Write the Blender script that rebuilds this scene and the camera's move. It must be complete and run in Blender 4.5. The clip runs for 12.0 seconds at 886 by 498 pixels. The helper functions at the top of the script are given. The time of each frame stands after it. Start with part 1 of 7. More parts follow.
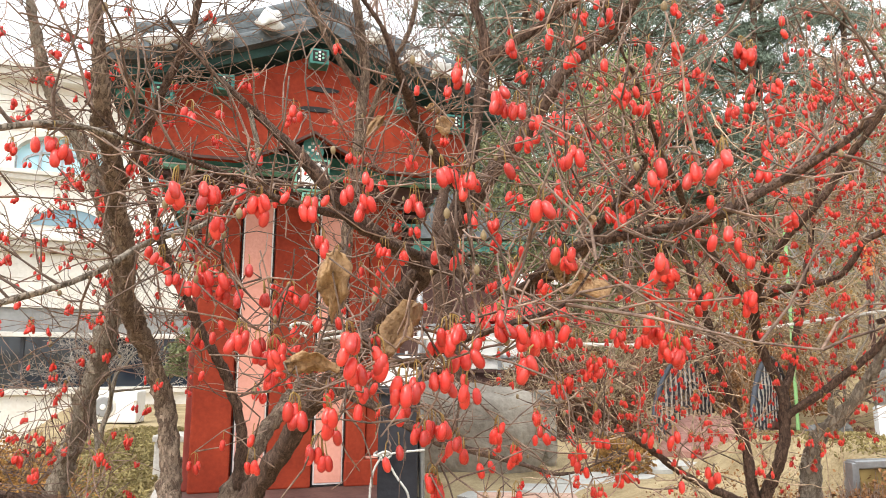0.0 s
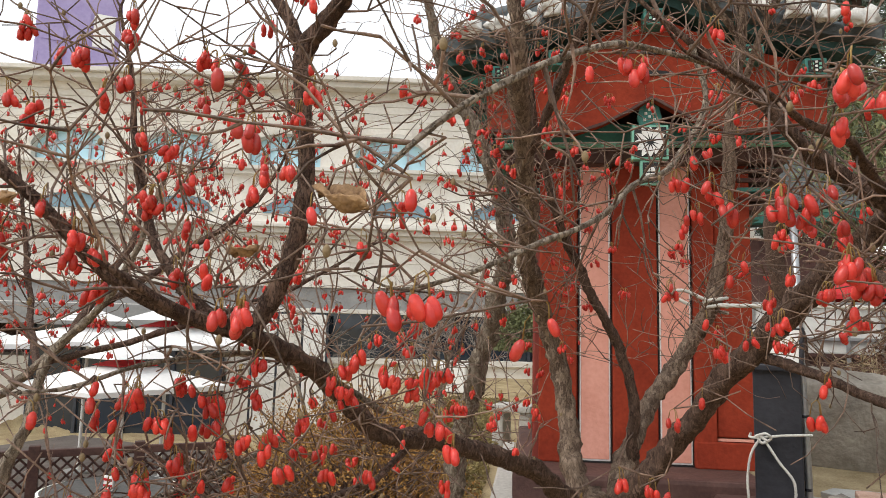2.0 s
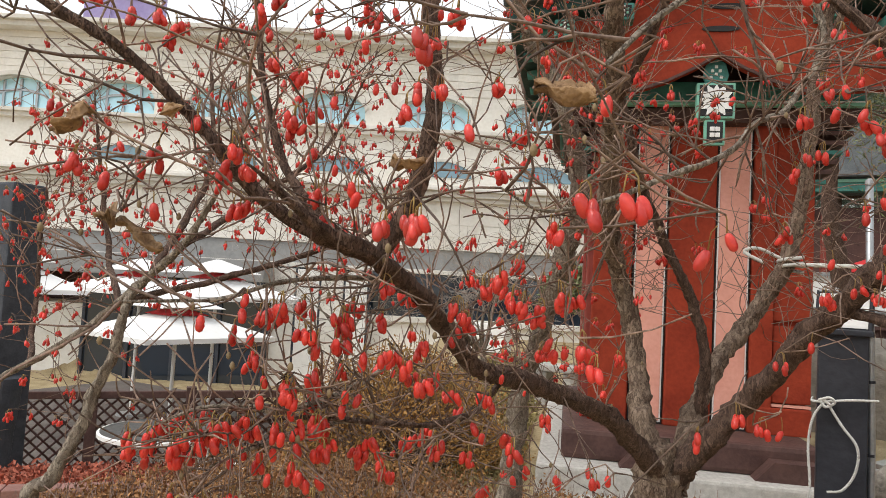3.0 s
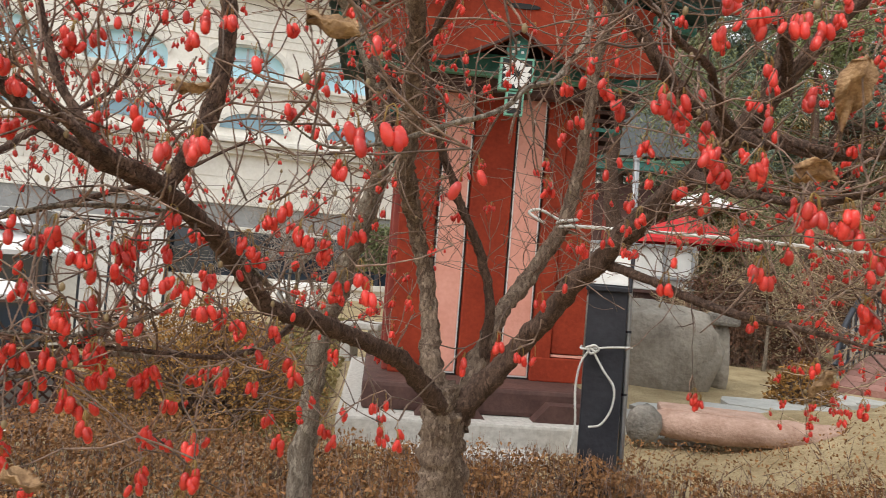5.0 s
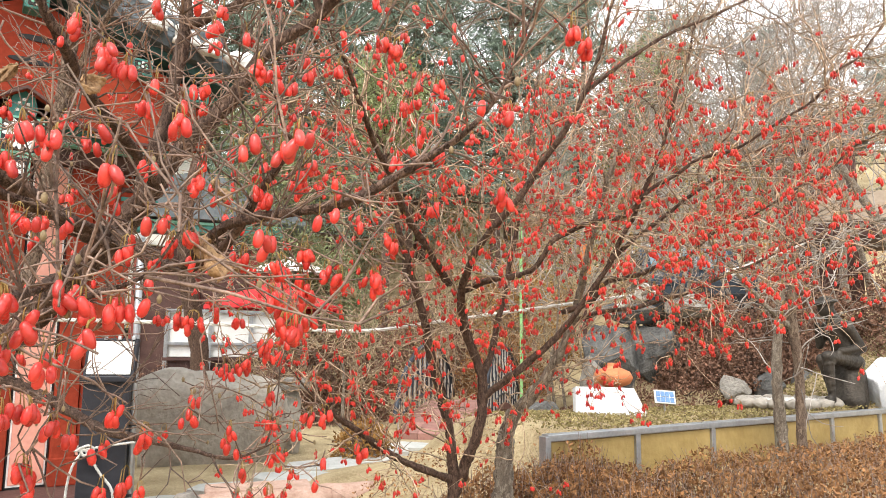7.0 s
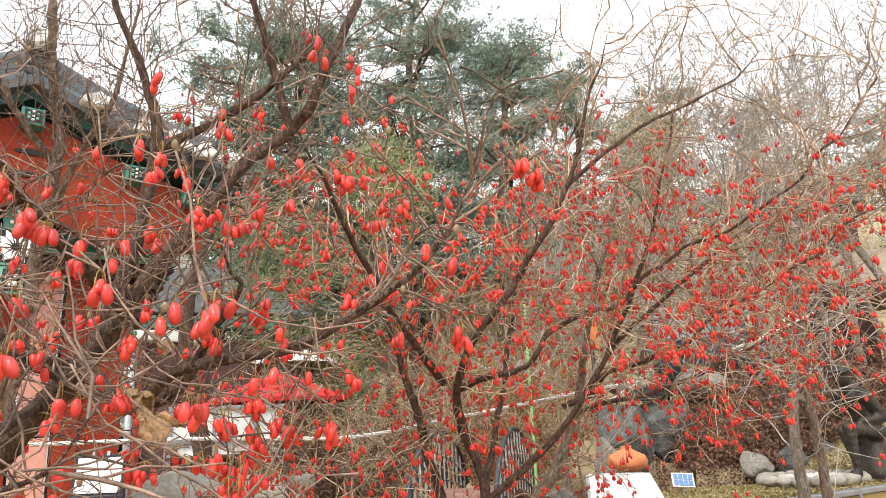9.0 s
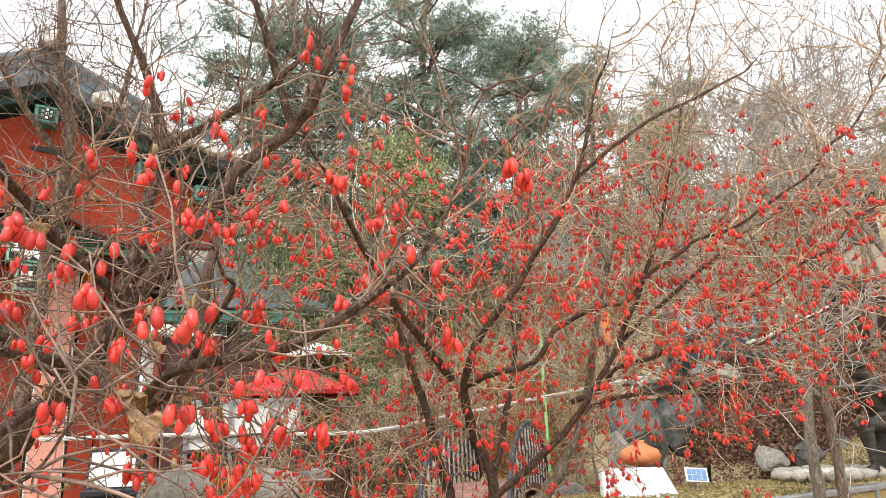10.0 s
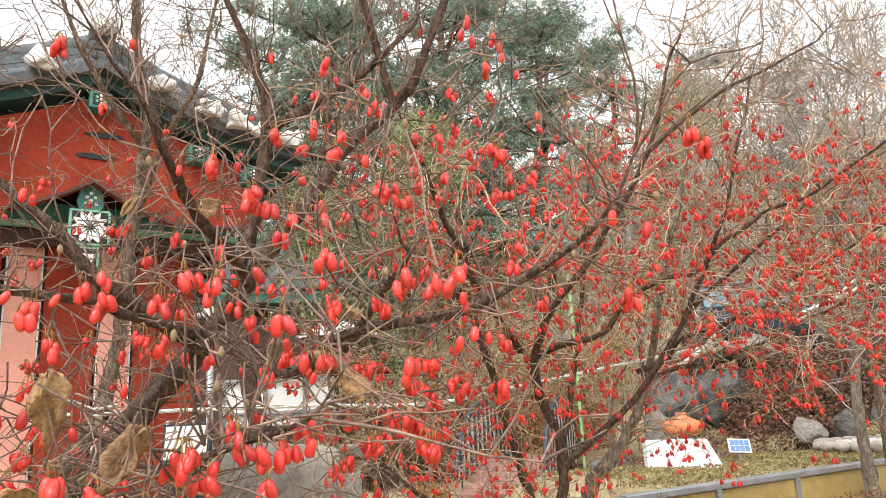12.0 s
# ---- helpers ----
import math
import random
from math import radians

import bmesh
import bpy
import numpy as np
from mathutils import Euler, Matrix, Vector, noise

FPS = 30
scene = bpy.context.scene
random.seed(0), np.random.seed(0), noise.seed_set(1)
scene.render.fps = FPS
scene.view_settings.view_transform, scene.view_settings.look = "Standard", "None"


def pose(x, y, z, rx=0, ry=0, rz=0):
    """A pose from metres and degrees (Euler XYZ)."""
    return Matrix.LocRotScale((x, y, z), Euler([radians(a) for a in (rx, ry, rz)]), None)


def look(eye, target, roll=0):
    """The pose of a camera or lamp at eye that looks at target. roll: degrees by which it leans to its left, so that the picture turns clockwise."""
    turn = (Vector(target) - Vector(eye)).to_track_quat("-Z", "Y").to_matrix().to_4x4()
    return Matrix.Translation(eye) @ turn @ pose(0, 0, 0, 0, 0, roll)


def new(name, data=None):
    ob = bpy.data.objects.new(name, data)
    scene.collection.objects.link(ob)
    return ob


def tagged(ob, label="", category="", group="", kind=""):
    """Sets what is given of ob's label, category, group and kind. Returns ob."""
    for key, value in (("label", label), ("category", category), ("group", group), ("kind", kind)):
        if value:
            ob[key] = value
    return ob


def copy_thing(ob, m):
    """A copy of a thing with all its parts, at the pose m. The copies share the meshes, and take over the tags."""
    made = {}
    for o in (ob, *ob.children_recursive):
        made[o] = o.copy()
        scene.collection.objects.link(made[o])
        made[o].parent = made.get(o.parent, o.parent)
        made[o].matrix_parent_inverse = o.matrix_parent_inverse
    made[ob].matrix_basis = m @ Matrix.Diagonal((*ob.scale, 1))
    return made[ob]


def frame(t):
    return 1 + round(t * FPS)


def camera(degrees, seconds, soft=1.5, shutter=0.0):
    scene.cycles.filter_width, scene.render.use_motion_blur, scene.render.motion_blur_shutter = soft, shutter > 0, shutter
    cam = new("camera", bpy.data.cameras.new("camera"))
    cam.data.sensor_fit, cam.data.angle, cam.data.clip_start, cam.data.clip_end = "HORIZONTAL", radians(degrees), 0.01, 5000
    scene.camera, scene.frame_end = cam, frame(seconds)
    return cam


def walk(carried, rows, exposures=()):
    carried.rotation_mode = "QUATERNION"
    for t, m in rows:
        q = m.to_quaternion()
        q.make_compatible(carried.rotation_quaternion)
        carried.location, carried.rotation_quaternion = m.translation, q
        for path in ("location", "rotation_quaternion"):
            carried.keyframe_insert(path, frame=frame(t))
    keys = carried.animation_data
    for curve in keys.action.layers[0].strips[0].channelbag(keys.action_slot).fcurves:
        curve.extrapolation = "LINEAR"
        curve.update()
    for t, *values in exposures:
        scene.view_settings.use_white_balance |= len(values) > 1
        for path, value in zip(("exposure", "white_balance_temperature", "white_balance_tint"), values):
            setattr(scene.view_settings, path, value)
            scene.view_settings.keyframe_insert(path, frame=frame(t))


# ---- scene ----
cam = camera(65.5, 12.0, soft=0.5, shutter=0.08)
PATH = [
    (0, (0.006, -0.022, 1.255), (-0.003, 1.955, 1.554), 0.4),
    (0.5, (-0.055, 0.018, 1.232), (-0.264, 1.982, 1.549), -0.4),
    (1, (-0.127, 0.028, 1.224), (-0.585, 1.949, 1.537), 0.7),
    (1.5, (-0.206, 0.028, 1.207), (-0.893, 1.884, 1.493), 1.0),
    (2, (-0.285, 0.000, 1.205), (-1.113, 1.806, 1.437), 1.4),
    (2.5, (-0.329, -0.036, 1.193), (-1.245, 1.734, 1.362), 2.4),
    (2.7, (-0.350, -0.043, 1.177), (-1.272, 1.726, 1.324), 2.8),
    (4.3, (-0.484, -0.079, 1.120), (-1.363, 1.717, 1.147), 4.9),
    (4.5, (-0.468, -0.082, 1.116), (-1.234, 1.765, 1.145), 5.1),
    (5, (-0.333, -0.092, 1.124), (-0.745, 1.865, 1.170), 4.6),
    (5.5, (-0.206, -0.060, 1.149), (-0.238, 1.937, 1.242), 4.0),
    (6, (-0.066, -0.038, 1.172), (0.243, 1.933, 1.319), 2.0),
    (6.5, (0.069, -0.028, 1.188), (0.604, 1.888, 1.389), 1.2),
    (7, (0.162, -0.043, 1.245), (0.811, 1.829, 1.517), 0.6),
    (7.5, (0.210, -0.037, 1.304), (0.901, 1.804, 1.670), -0.9),
    (7.7, (0.215, -0.033, 1.311), (0.929, 1.791, 1.718), -1.0),
    (9.3, (0.240, -0.029, 1.331), (0.846, 1.811, 1.826), -2.3),
    (9.5, (0.249, -0.034, 1.337), (0.851, 1.810, 1.826), -2.2),
    (10, (0.257, -0.036, 1.330), (0.838, 1.817, 1.807), -2.2),
    (10.5, (0.245, -0.034, 1.320), (0.808, 1.827, 1.788), -2.3),
    (11, (0.217, -0.039, 1.328), (0.765, 1.825, 1.801), -2.5),
    (11.5, (0.162, -0.031, 1.333), (0.707, 1.836, 1.798), -2.4),
    (12, (0.062, -0.031, 1.311), (0.596, 1.850, 1.732), -2.8),
]
walk(cam, [(t, look(eye, target, roll)) for t, eye, target, roll in PATH],
     exposures=[(0, 0.79), (0.5, 0.51), (1, 0.21), (1.5, 0.07), (2, 0.02), (2.5, 0.03), (4.5, 0.14), (5, 0.14), (5.5, 0.64), (6, 0.90), (6.5, 0.92), (7.5, 0.85), (9.5, 0.73), (12, 0.76)])

# ---- world and light: a bright overcast winter day ----
world = bpy.data.worlds.new("overcast_sky")
scene.world = world
world.use_nodes = True
wn, wl = world.node_tree.nodes, world.node_tree.links
sky = wn.new("ShaderNodeTexSky")
sky.sky_type, sky.sun_disc = "NISHITA", False
sky.sun_elevation, sky.sun_rotation = radians(50), radians(215)
sky.air_density, sky.dust_density, sky.ozone_density = 1.4, 5.0, 1.0
pale = wn.new("ShaderNodeHueSaturation")
pale.inputs["Saturation"].default_value = 0.22
pale.inputs["Value"].default_value = 1.0
wl.new(sky.outputs[0], pale.inputs["Color"])
cloud = wn.new("ShaderNodeMix")
cloud.data_type = "RGBA"
cloud.inputs[0].default_value = 0.75
cloud.inputs[7].default_value = (8.6, 8.9, 9.2, 1)
wl.new(pale.outputs[0], cloud.inputs[6])
wl.new(cloud.outputs[2], wn["Background"].inputs["Color"])
wn["Background"].inputs["Strength"].default_value = 0.15
sun = new("sun", bpy.data.lights.new("sun", "SUN"))
sun.data.energy, sun.data.angle, sun.data.color = 1.5, radians(25), (1.0, 0.95, 0.88)
sun.matrix_world = look((-11, -16, 23), (0, 0, 0))


# ---- materials ----
def mat(name, c1, c2, size=0.1, rough=0.8, bump=0.3, metal=0.0, vary=0.0, fine=6.0, grain=(1, 1, 1), spec=0.4, island=False, deep=0.15):
    """A surface that wavers between two colours at a size in metres, with finer grain and relief."""
    m = bpy.data.materials.new(name)
    m.use_nodes = True
    n, l = m.node_tree.nodes, m.node_tree.links
    p = n["Principled BSDF"]
    p.inputs["Roughness"].default_value, p.inputs["Metallic"].default_value = rough, metal
    p.inputs["Specular IOR Level"].default_value = spec
    co = n.new("ShaderNodeTexCoord")
    mp = n.new("ShaderNodeMapping")
    mp.inputs["Scale"].default_value = [g / size for g in grain]
    l.new(co.outputs["Object"], mp.inputs["Vector"])
    big, small = n.new("ShaderNodeTexNoise"), n.new("ShaderNodeTexNoise")
    big.inputs["Scale"].default_value, big.inputs["Detail"].default_value = 1.0, 4
    small.inputs["Scale"].default_value, small.inputs["Detail"].default_value = fine, 5
    l.new(mp.outputs[0], big.inputs["Vector"])
    l.new(mp.outputs[0], small.inputs["Vector"])
    ramp = n.new("ShaderNodeValToRGB")
    ramp.color_ramp.elements[0].position, ramp.color_ramp.elements[1].position = 0.32, 0.68
    ramp.color_ramp.elements[0].color, ramp.color_ramp.elements[1].color = (*c1, 1), (*c2, 1)
    both = n.new("ShaderNodeMix")
    both.inputs[0].default_value = 0.4
    l.new(big.outputs["Fac"], both.inputs[2])
    l.new(small.outputs["Fac"], both.inputs[3])
    l.new(both.outputs[0], ramp.inputs["Fac"])
    last = ramp.outputs["Color"]
    if vary:
        hsv = n.new("ShaderNodeHueSaturation")
        src = n.new("ShaderNodeNewGeometry").outputs["Random Per Island"] if island else n.new("ShaderNodeObjectInfo").outputs["Random"]
        rng = n.new("ShaderNodeMapRange")
        rng.inputs["To Min"].default_value, rng.inputs["To Max"].default_value = 1 - vary, 1 + vary
        l.new(src, rng.inputs["Value"])
        l.new(rng.outputs[0], hsv.inputs["Value"])
        l.new(last, hsv.inputs["Color"])
        last = hsv.outputs["Color"]
    l.new(last, p.inputs["Base Color"])
    if bump:
        b = n.new("ShaderNodeBump")
        b.inputs["Strength"].default_value, b.inputs["Distance"].default_value = bump, size * deep
        l.new(small.outputs["Fac"], b.inputs["Height"])
        l.new(b.outputs[0], p.inputs["Normal"])
    return m


def bark(name, crack, body, flake, plate=0.018, deep=0.004):
    """Bark broken into long plates: dark cracks, a brown body and paler flakes that lift."""
    m = bpy.data.materials.new(name)
    m.use_nodes = True
    n, l = m.node_tree.nodes, m.node_tree.links
    p = n["Principled BSDF"]
    p.inputs["Roughness"].default_value, p.inputs["Specular IOR Level"].default_value = 0.9, 0.2
    co, mp = n.new("ShaderNodeTexCoord"), n.new("ShaderNodeMapping")
    mp.inputs["Scale"].default_value = (1 / plate, 1 / plate, 0.36 / plate)
    l.new(co.outputs["Object"], mp.inputs["Vector"])
    warp = n.new("ShaderNodeTexNoise")
    warp.inputs["Scale"].default_value, warp.inputs["Detail"].default_value = 1.3, 4
    l.new(mp.outputs[0], warp.inputs["Vector"])
    bent = n.new("ShaderNodeVectorMath")
    bent.operation = "MULTIPLY_ADD"
    bent.inputs[1].default_value = (2.6, 2.6, 2.6)
    l.new(warp.outputs["Color"], bent.inputs[0])
    l.new(mp.outputs[0], bent.inputs[2])
    cell, edge = n.new("ShaderNodeTexVoronoi"), n.new("ShaderNodeTexVoronoi")
    edge.feature = "DISTANCE_TO_EDGE"
    for v in (cell, edge):
        v.inputs["Scale"].default_value = 1.0
        l.new(bent.outputs[0], v.inputs["Vector"])
    grain = n.new("ShaderNodeTexNoise")
    grain.inputs["Scale"].default_value, grain.inputs["Detail"].default_value = 5.0, 6
    l.new(mp.outputs[0], grain.inputs["Vector"])
    tone = n.new("ShaderNodeValToRGB")
    tone.color_ramp.elements[0].position, tone.color_ramp.elements[1].position = 0.30, 0.72
    tone.color_ramp.elements[0].color, tone.color_ramp.elements[1].color = (*body, 1), (*flake, 1)
    both = n.new("ShaderNodeMix")
    both.inputs[0].default_value = 0.55
    l.new(cell.outputs["Color"], both.inputs[2])
    l.new(grain.outputs["Fac"], both.inputs[3])
    l.new(both.outputs[0], tone.inputs["Fac"])
    gap = n.new("ShaderNodeValToRGB")
    gap.color_ramp.elements[0].position, gap.color_ramp.elements[1].position = 0.0, 0.10
    l.new(edge.outputs["Distance"], gap.inputs["Fac"])
    mix = n.new("ShaderNodeMix")
    mix.data_type = "RGBA"
    gap.color_ramp.elements[0].color = (0.45, 0.45, 0.45, 1)
    mix.inputs[6].default_value = (*crack, 1)
    l.new(gap.outputs["Color"], mix.inputs[0])
    l.new(tone.outputs["Color"], mix.inputs[7])
    l.new(mix.outputs[2], p.inputs["Base Color"])
    high = n.new("ShaderNodeMath")
    high.operation = "MULTIPLY_ADD"
    high.inputs[1].default_value = 0.6
    l.new(grain.outputs["Fac"], high.inputs[0])
    l.new(gap.outputs["Color"], high.inputs[2])
    b = n.new("ShaderNodeBump")
    b.inputs["Strength"].default_value, b.inputs["Distance"].default_value = 1.0, deep
    l.new(high.outputs[0], b.inputs["Height"])
    l.new(b.outputs[0], p.inputs["Normal"])
    return m


BARK = bark("dark_bark", (0.018, 0.011, 0.009), (0.062, 0.038, 0.030), (0.21, 0.135, 0.10), 0.007, 0.003)
BARK_FLAKE = bark("brown_flaking_bark", (0.030, 0.020, 0.016), (0.115, 0.075, 0.055), (0.36, 0.27, 0.20), 0.011)
BARK_PALE = bark("flaking_pale_bark", (0.050, 0.037, 0.028), (0.15, 0.115, 0.088), (0.40, 0.34, 0.27), 0.011)
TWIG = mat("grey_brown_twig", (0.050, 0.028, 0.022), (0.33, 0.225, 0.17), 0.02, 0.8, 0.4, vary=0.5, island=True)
# lit copy of the twig: sunlight is put into its paler tan
TWIG_LIT = mat("tan_twig_painted_sunlit", (0.085, 0.050, 0.034), (0.62, 0.46, 0.32), 0.02, 0.8, 0.4, vary=0.5, island=True)
STRAW_TWIG = mat("straw_brown_twig", (0.24, 0.17, 0.10), (0.50, 0.40, 0.26), 0.05, 0.85, 0.2, vary=0.35, island=True)
TWIG_GREY = mat("grey_twig", (0.20, 0.17, 0.145), (0.42, 0.38, 0.34), 0.02, 0.8, 0.3, vary=0.3, island=True)
BERRY = mat("red_berry_skin", (0.46, 0.017, 0.016), (0.68, 0.064, 0.046), 0.012, 0.30, 0.1, vary=0.3, fine=3, spec=0.5)
BERRY_FAR = mat("red_berry_skin_joined", (0.46, 0.016, 0.014), (0.70, 0.062, 0.040), 0.012, 0.28, 0.0, vary=0.25, island=True)
STALK = mat("ochre_stalk", (0.28, 0.17, 0.05), (0.42, 0.29, 0.10), 0.01, 0.7, 0.1)
DRY_LEAF = mat("dry_brown_leaf", (0.10, 0.045, 0.018), (0.46, 0.29, 0.15), 0.022, 0.8, 0.9, vary=0.3)
BUD = mat("olive_bud", (0.16, 0.11, 0.055), (0.30, 0.22, 0.12), 0.008, 0.7, 0.2)
RED = mat("weathered_red_paint", (0.19, 0.025, 0.012), (0.33, 0.048, 0.021), 0.22, 0.75, 0.15, fine=9, spec=0.15)
RED_DARK = mat("dark_red_paint", (0.16, 0.024, 0.016), (0.25, 0.045, 0.03), 0.3, 0.6, 0.15)
PINK = mat("salmon_plaster", (0.62, 0.27, 0.20), (0.74, 0.36, 0.28), 0.25, 0.75, 0.15, fine=10)
BLACK = mat("black_line_paint", (0.012, 0.012, 0.013), (0.03, 0.03, 0.03), 0.1, 0.7, 0.1)
PALE_IRON = mat("worn_pale_iron", (0.34, 0.31, 0.27), (0.62, 0.58, 0.52), 0.05, 0.6, 0.2)
WHITE = mat("white_paint", (0.70, 0.69, 0.66), (0.82, 0.81, 0.78), 0.15, 0.7, 0.15)
TEAL_DARK = mat("dark_teal_paint", (0.012, 0.04, 0.037), (0.03, 0.085, 0.075), 0.12, 0.7, 0.2)
TEAL = mat("teal_paint", (0.035, 0.16, 0.14), (0.07, 0.26, 0.22), 0.12, 0.6, 0.2)
MINT = mat("mint_paint", (0.16, 0.42, 0.31), (0.24, 0.52, 0.40), 0.1, 0.6, 0.1)
ROOF_TILE = mat("grey_clay_tile", (0.045, 0.055, 0.062), (0.13, 0.145, 0.15), 0.12, 0.7, 0.4, vary=0.25)
LIME = mat("white_lime_mortar", (0.46, 0.45, 0.42), (0.78, 0.77, 0.74), 0.04, 0.9, 0.6)
WHITE_STONE = mat("bluish_white_stone", (0.55, 0.57, 0.60), (0.78, 0.79, 0.80), 0.16, 0.8, 0.4, fine=7)
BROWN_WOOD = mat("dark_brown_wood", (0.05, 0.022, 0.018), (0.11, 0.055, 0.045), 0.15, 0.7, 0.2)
GRANITE = mat("pale_granite", (0.34, 0.32, 0.29), (0.56, 0.54, 0.50), 0.03, 0.85, 0.4)
ROCK = mat("grey_weathered_rock", (0.10, 0.092, 0.08), (0.33, 0.30, 0.26), 0.14, 0.9, 0.8)
STELE = mat("tan_grey_smooth_stone", (0.20, 0.175, 0.145), (0.42, 0.38, 0.32), 0.3, 0.85, 0.5)
ROCK_DARK = mat("dark_grey_rock", (0.028, 0.028, 0.027), (0.17, 0.165, 0.155), 0.12, 0.85, 0.8)
SOIL = mat("dry_winter_lawn", (0.26, 0.19, 0.095), (0.54, 0.43, 0.255), 0.35, 0.95, 0.8, fine=14)
SLAB = mat("pale_paving_slab", (0.36, 0.36, 0.34), (0.52, 0.52, 0.49), 0.15, 0.85, 0.3)
HEDGE = mat("dry_hedge_leaf", (0.15, 0.068, 0.028), (0.40, 0.205, 0.082), 0.2, 0.9, 0.0, vary=0.4, island=True)
HEDGE_RED = mat("russet_hedge_leaf", (0.115, 0.058, 0.038), (0.28, 0.155, 0.10), 0.3, 0.9, 0.0, vary=0.4, island=True)
OCHRE_BUSH = mat("ochre_bush_leaf", (0.22, 0.105, 0.028), (0.42, 0.235, 0.07), 0.3, 0.9, 0.0, vary=0.25, island=True)
GREEN_LEAF = mat("dull_green_leaf", (0.10, 0.12, 0.05), (0.25, 0.26, 0.13), 0.4, 0.85, 0.0, vary=0.4, island=True)
MOSS = mat("mossy_winter_grass", (0.16, 0.125, 0.05), (0.34, 0.28, 0.12), 0.25, 0.95, 0.0, vary=0.35, island=True)
LIGHT_LEAF = mat("pale_green_leaf", (0.16, 0.19, 0.08), (0.32, 0.36, 0.17), 0.5, 0.85, 0.0, vary=0.35, island=True)
# needle green is paled and blued, with distance haze put into the colour
PINE = mat("hazed_green_pine_needle", (0.12, 0.17, 0.13), (0.27, 0.33, 0.26), 0.8, 0.85, 0.0, vary=0.35, island=True)
STONE_WALL = mat("cream_stone_cladding", (0.70, 0.66, 0.59), (0.84, 0.81, 0.75), 0.6, 0.8, 0.15, vary=0.06, fine=8)
CORNICE = mat("pale_cornice_stone", (0.60, 0.57, 0.51), (0.76, 0.73, 0.68), 0.5, 0.8, 0.15)
DARK_PAVING = mat("dark_terrace_paving", (0.09, 0.075, 0.068), (0.17, 0.145, 0.13), 0.4, 0.85, 0.2)
CONCRETE = mat("grey_fascia", (0.22, 0.22, 0.22), (0.32, 0.32, 0.31), 0.5, 0.8, 0.2)
METAL = mat("galvanised_metal", (0.32, 0.33, 0.34), (0.48, 0.49, 0.50), 0.1, 0.4, 0.1, metal=0.8)
IRON = mat("dark_iron", (0.03, 0.035, 0.045), (0.07, 0.075, 0.09), 0.1, 0.55, 0.2, metal=0.3)
YELLOW = mat("aged_yellow_panel", (0.27, 0.18, 0.055), (0.42, 0.30, 0.11), 0.3, 0.6, 0.15)
DARK_TOP = mat("dark_mesh_tabletop", (0.05, 0.048, 0.046), (0.11, 0.105, 0.10), 0.05, 0.75, 0.2)
LEAF_RED = mat("fallen_red_leaf", (0.24, 0.055, 0.035), (0.46, 0.15, 0.09), 0.2, 0.9, 0.0, vary=0.4, island=True)
CANVAS = mat("white_canvas", (0.74, 0.73, 0.72), (0.84, 0.83, 0.82), 0.4, 0.9, 0.1)
RED_CANVAS = mat("red_canvas", (0.42, 0.015, 0.02), (0.55, 0.03, 0.03), 0.4, 0.85, 0.1)
TAN_CANVAS = mat("tan_canvas", (0.42, 0.33, 0.25), (0.55, 0.45, 0.36), 0.5, 0.9, 0.2)
ROPE = mat("white_rope", (0.55, 0.54, 0.50), (0.76, 0.75, 0.71), 0.01, 0.9, 0.6)
BLACK_BOX = mat("black_panel", (0.015, 0.016, 0.022), (0.035, 0.036, 0.045), 0.2, 0.6, 0.15)
BRICK = mat("red_brown_brick", (0.22, 0.105, 0.085), (0.34, 0.18, 0.15), 0.15, 0.85, 0.3, vary=0.15)
BRONZE = mat("dark_bronze", (0.03, 0.026, 0.022), (0.09, 0.075, 0.06), 0.12, 0.5, 0.3, metal=0.6)
CLAY = mat("orange_clay", (0.45, 0.13, 0.05), (0.60, 0.22, 0.09), 0.08, 0.7, 0.2)
CAR_PAINT = mat("dark_blue_grey_car_paint", (0.03, 0.04, 0.055), (0.045, 0.055, 0.07), 0.5, 0.25, 0.0)
RUBBER = mat("black_rubber", (0.012, 0.012, 0.012), (0.03, 0.03, 0.03), 0.05, 0.8, 0.2)
LOG = mat("pinkish_cut_log", (0.30, 0.18, 0.13), (0.52, 0.36, 0.29), 0.12, 0.85, 0.5)
PURPLE = mat("faded_purple_panel", (0.30, 0.24, 0.46), (0.40, 0.34, 0.56), 0.8, 0.7, 0.0)
ORANGE = mat("orange_board", (0.62, 0.18, 0.05), (0.72, 0.26, 0.09), 0.2, 0.7, 0.1)
GREEN_POLE = mat("light_green_pole", (0.22, 0.46, 0.16), (0.32, 0.56, 0.24), 0.1, 0.5, 0.1)
SOLAR = mat("blue_solar_cell", (0.10, 0.20, 0.38), (0.18, 0.30, 0.50), 0.03, 0.25, 0.0)


def glass(name, tint, rough=0.05):
    """A window pane that mirrors the sky."""
    m = bpy.data.materials.new(name)
    m.use_nodes = True
    p = m.node_tree.nodes["Principled BSDF"]
    p.inputs["Base Color"].default_value = (*tint, 1)
    p.inputs["Roughness"].default_value = rough
    p.inputs["Metallic"].default_value = 0.0
    p.inputs["Specular IOR Level"].default_value = 0.9
    return m


BLUE_GLASS = glass("sky_blue_window_glass", (0.50, 0.80, 0.92))
DIM_GLASS = glass("dim_grey_blue_glass", (0.16, 0.27, 0.33))
DARK_GLASS = glass("dark_shop_glass", (0.02, 0.03, 0.045))


# ---- tools for building ----
def thing(name, label, category, at=(0, 0, 0), group="", kind="", turn=0):
    """An empty at the base of a thing, which parents its parts."""
    ob = new(name)
    ob.empty_display_size = 0.1
    ob.matrix_basis = pose(*at, 0, 0, turn)
    return tagged(ob, label, category, group, kind)


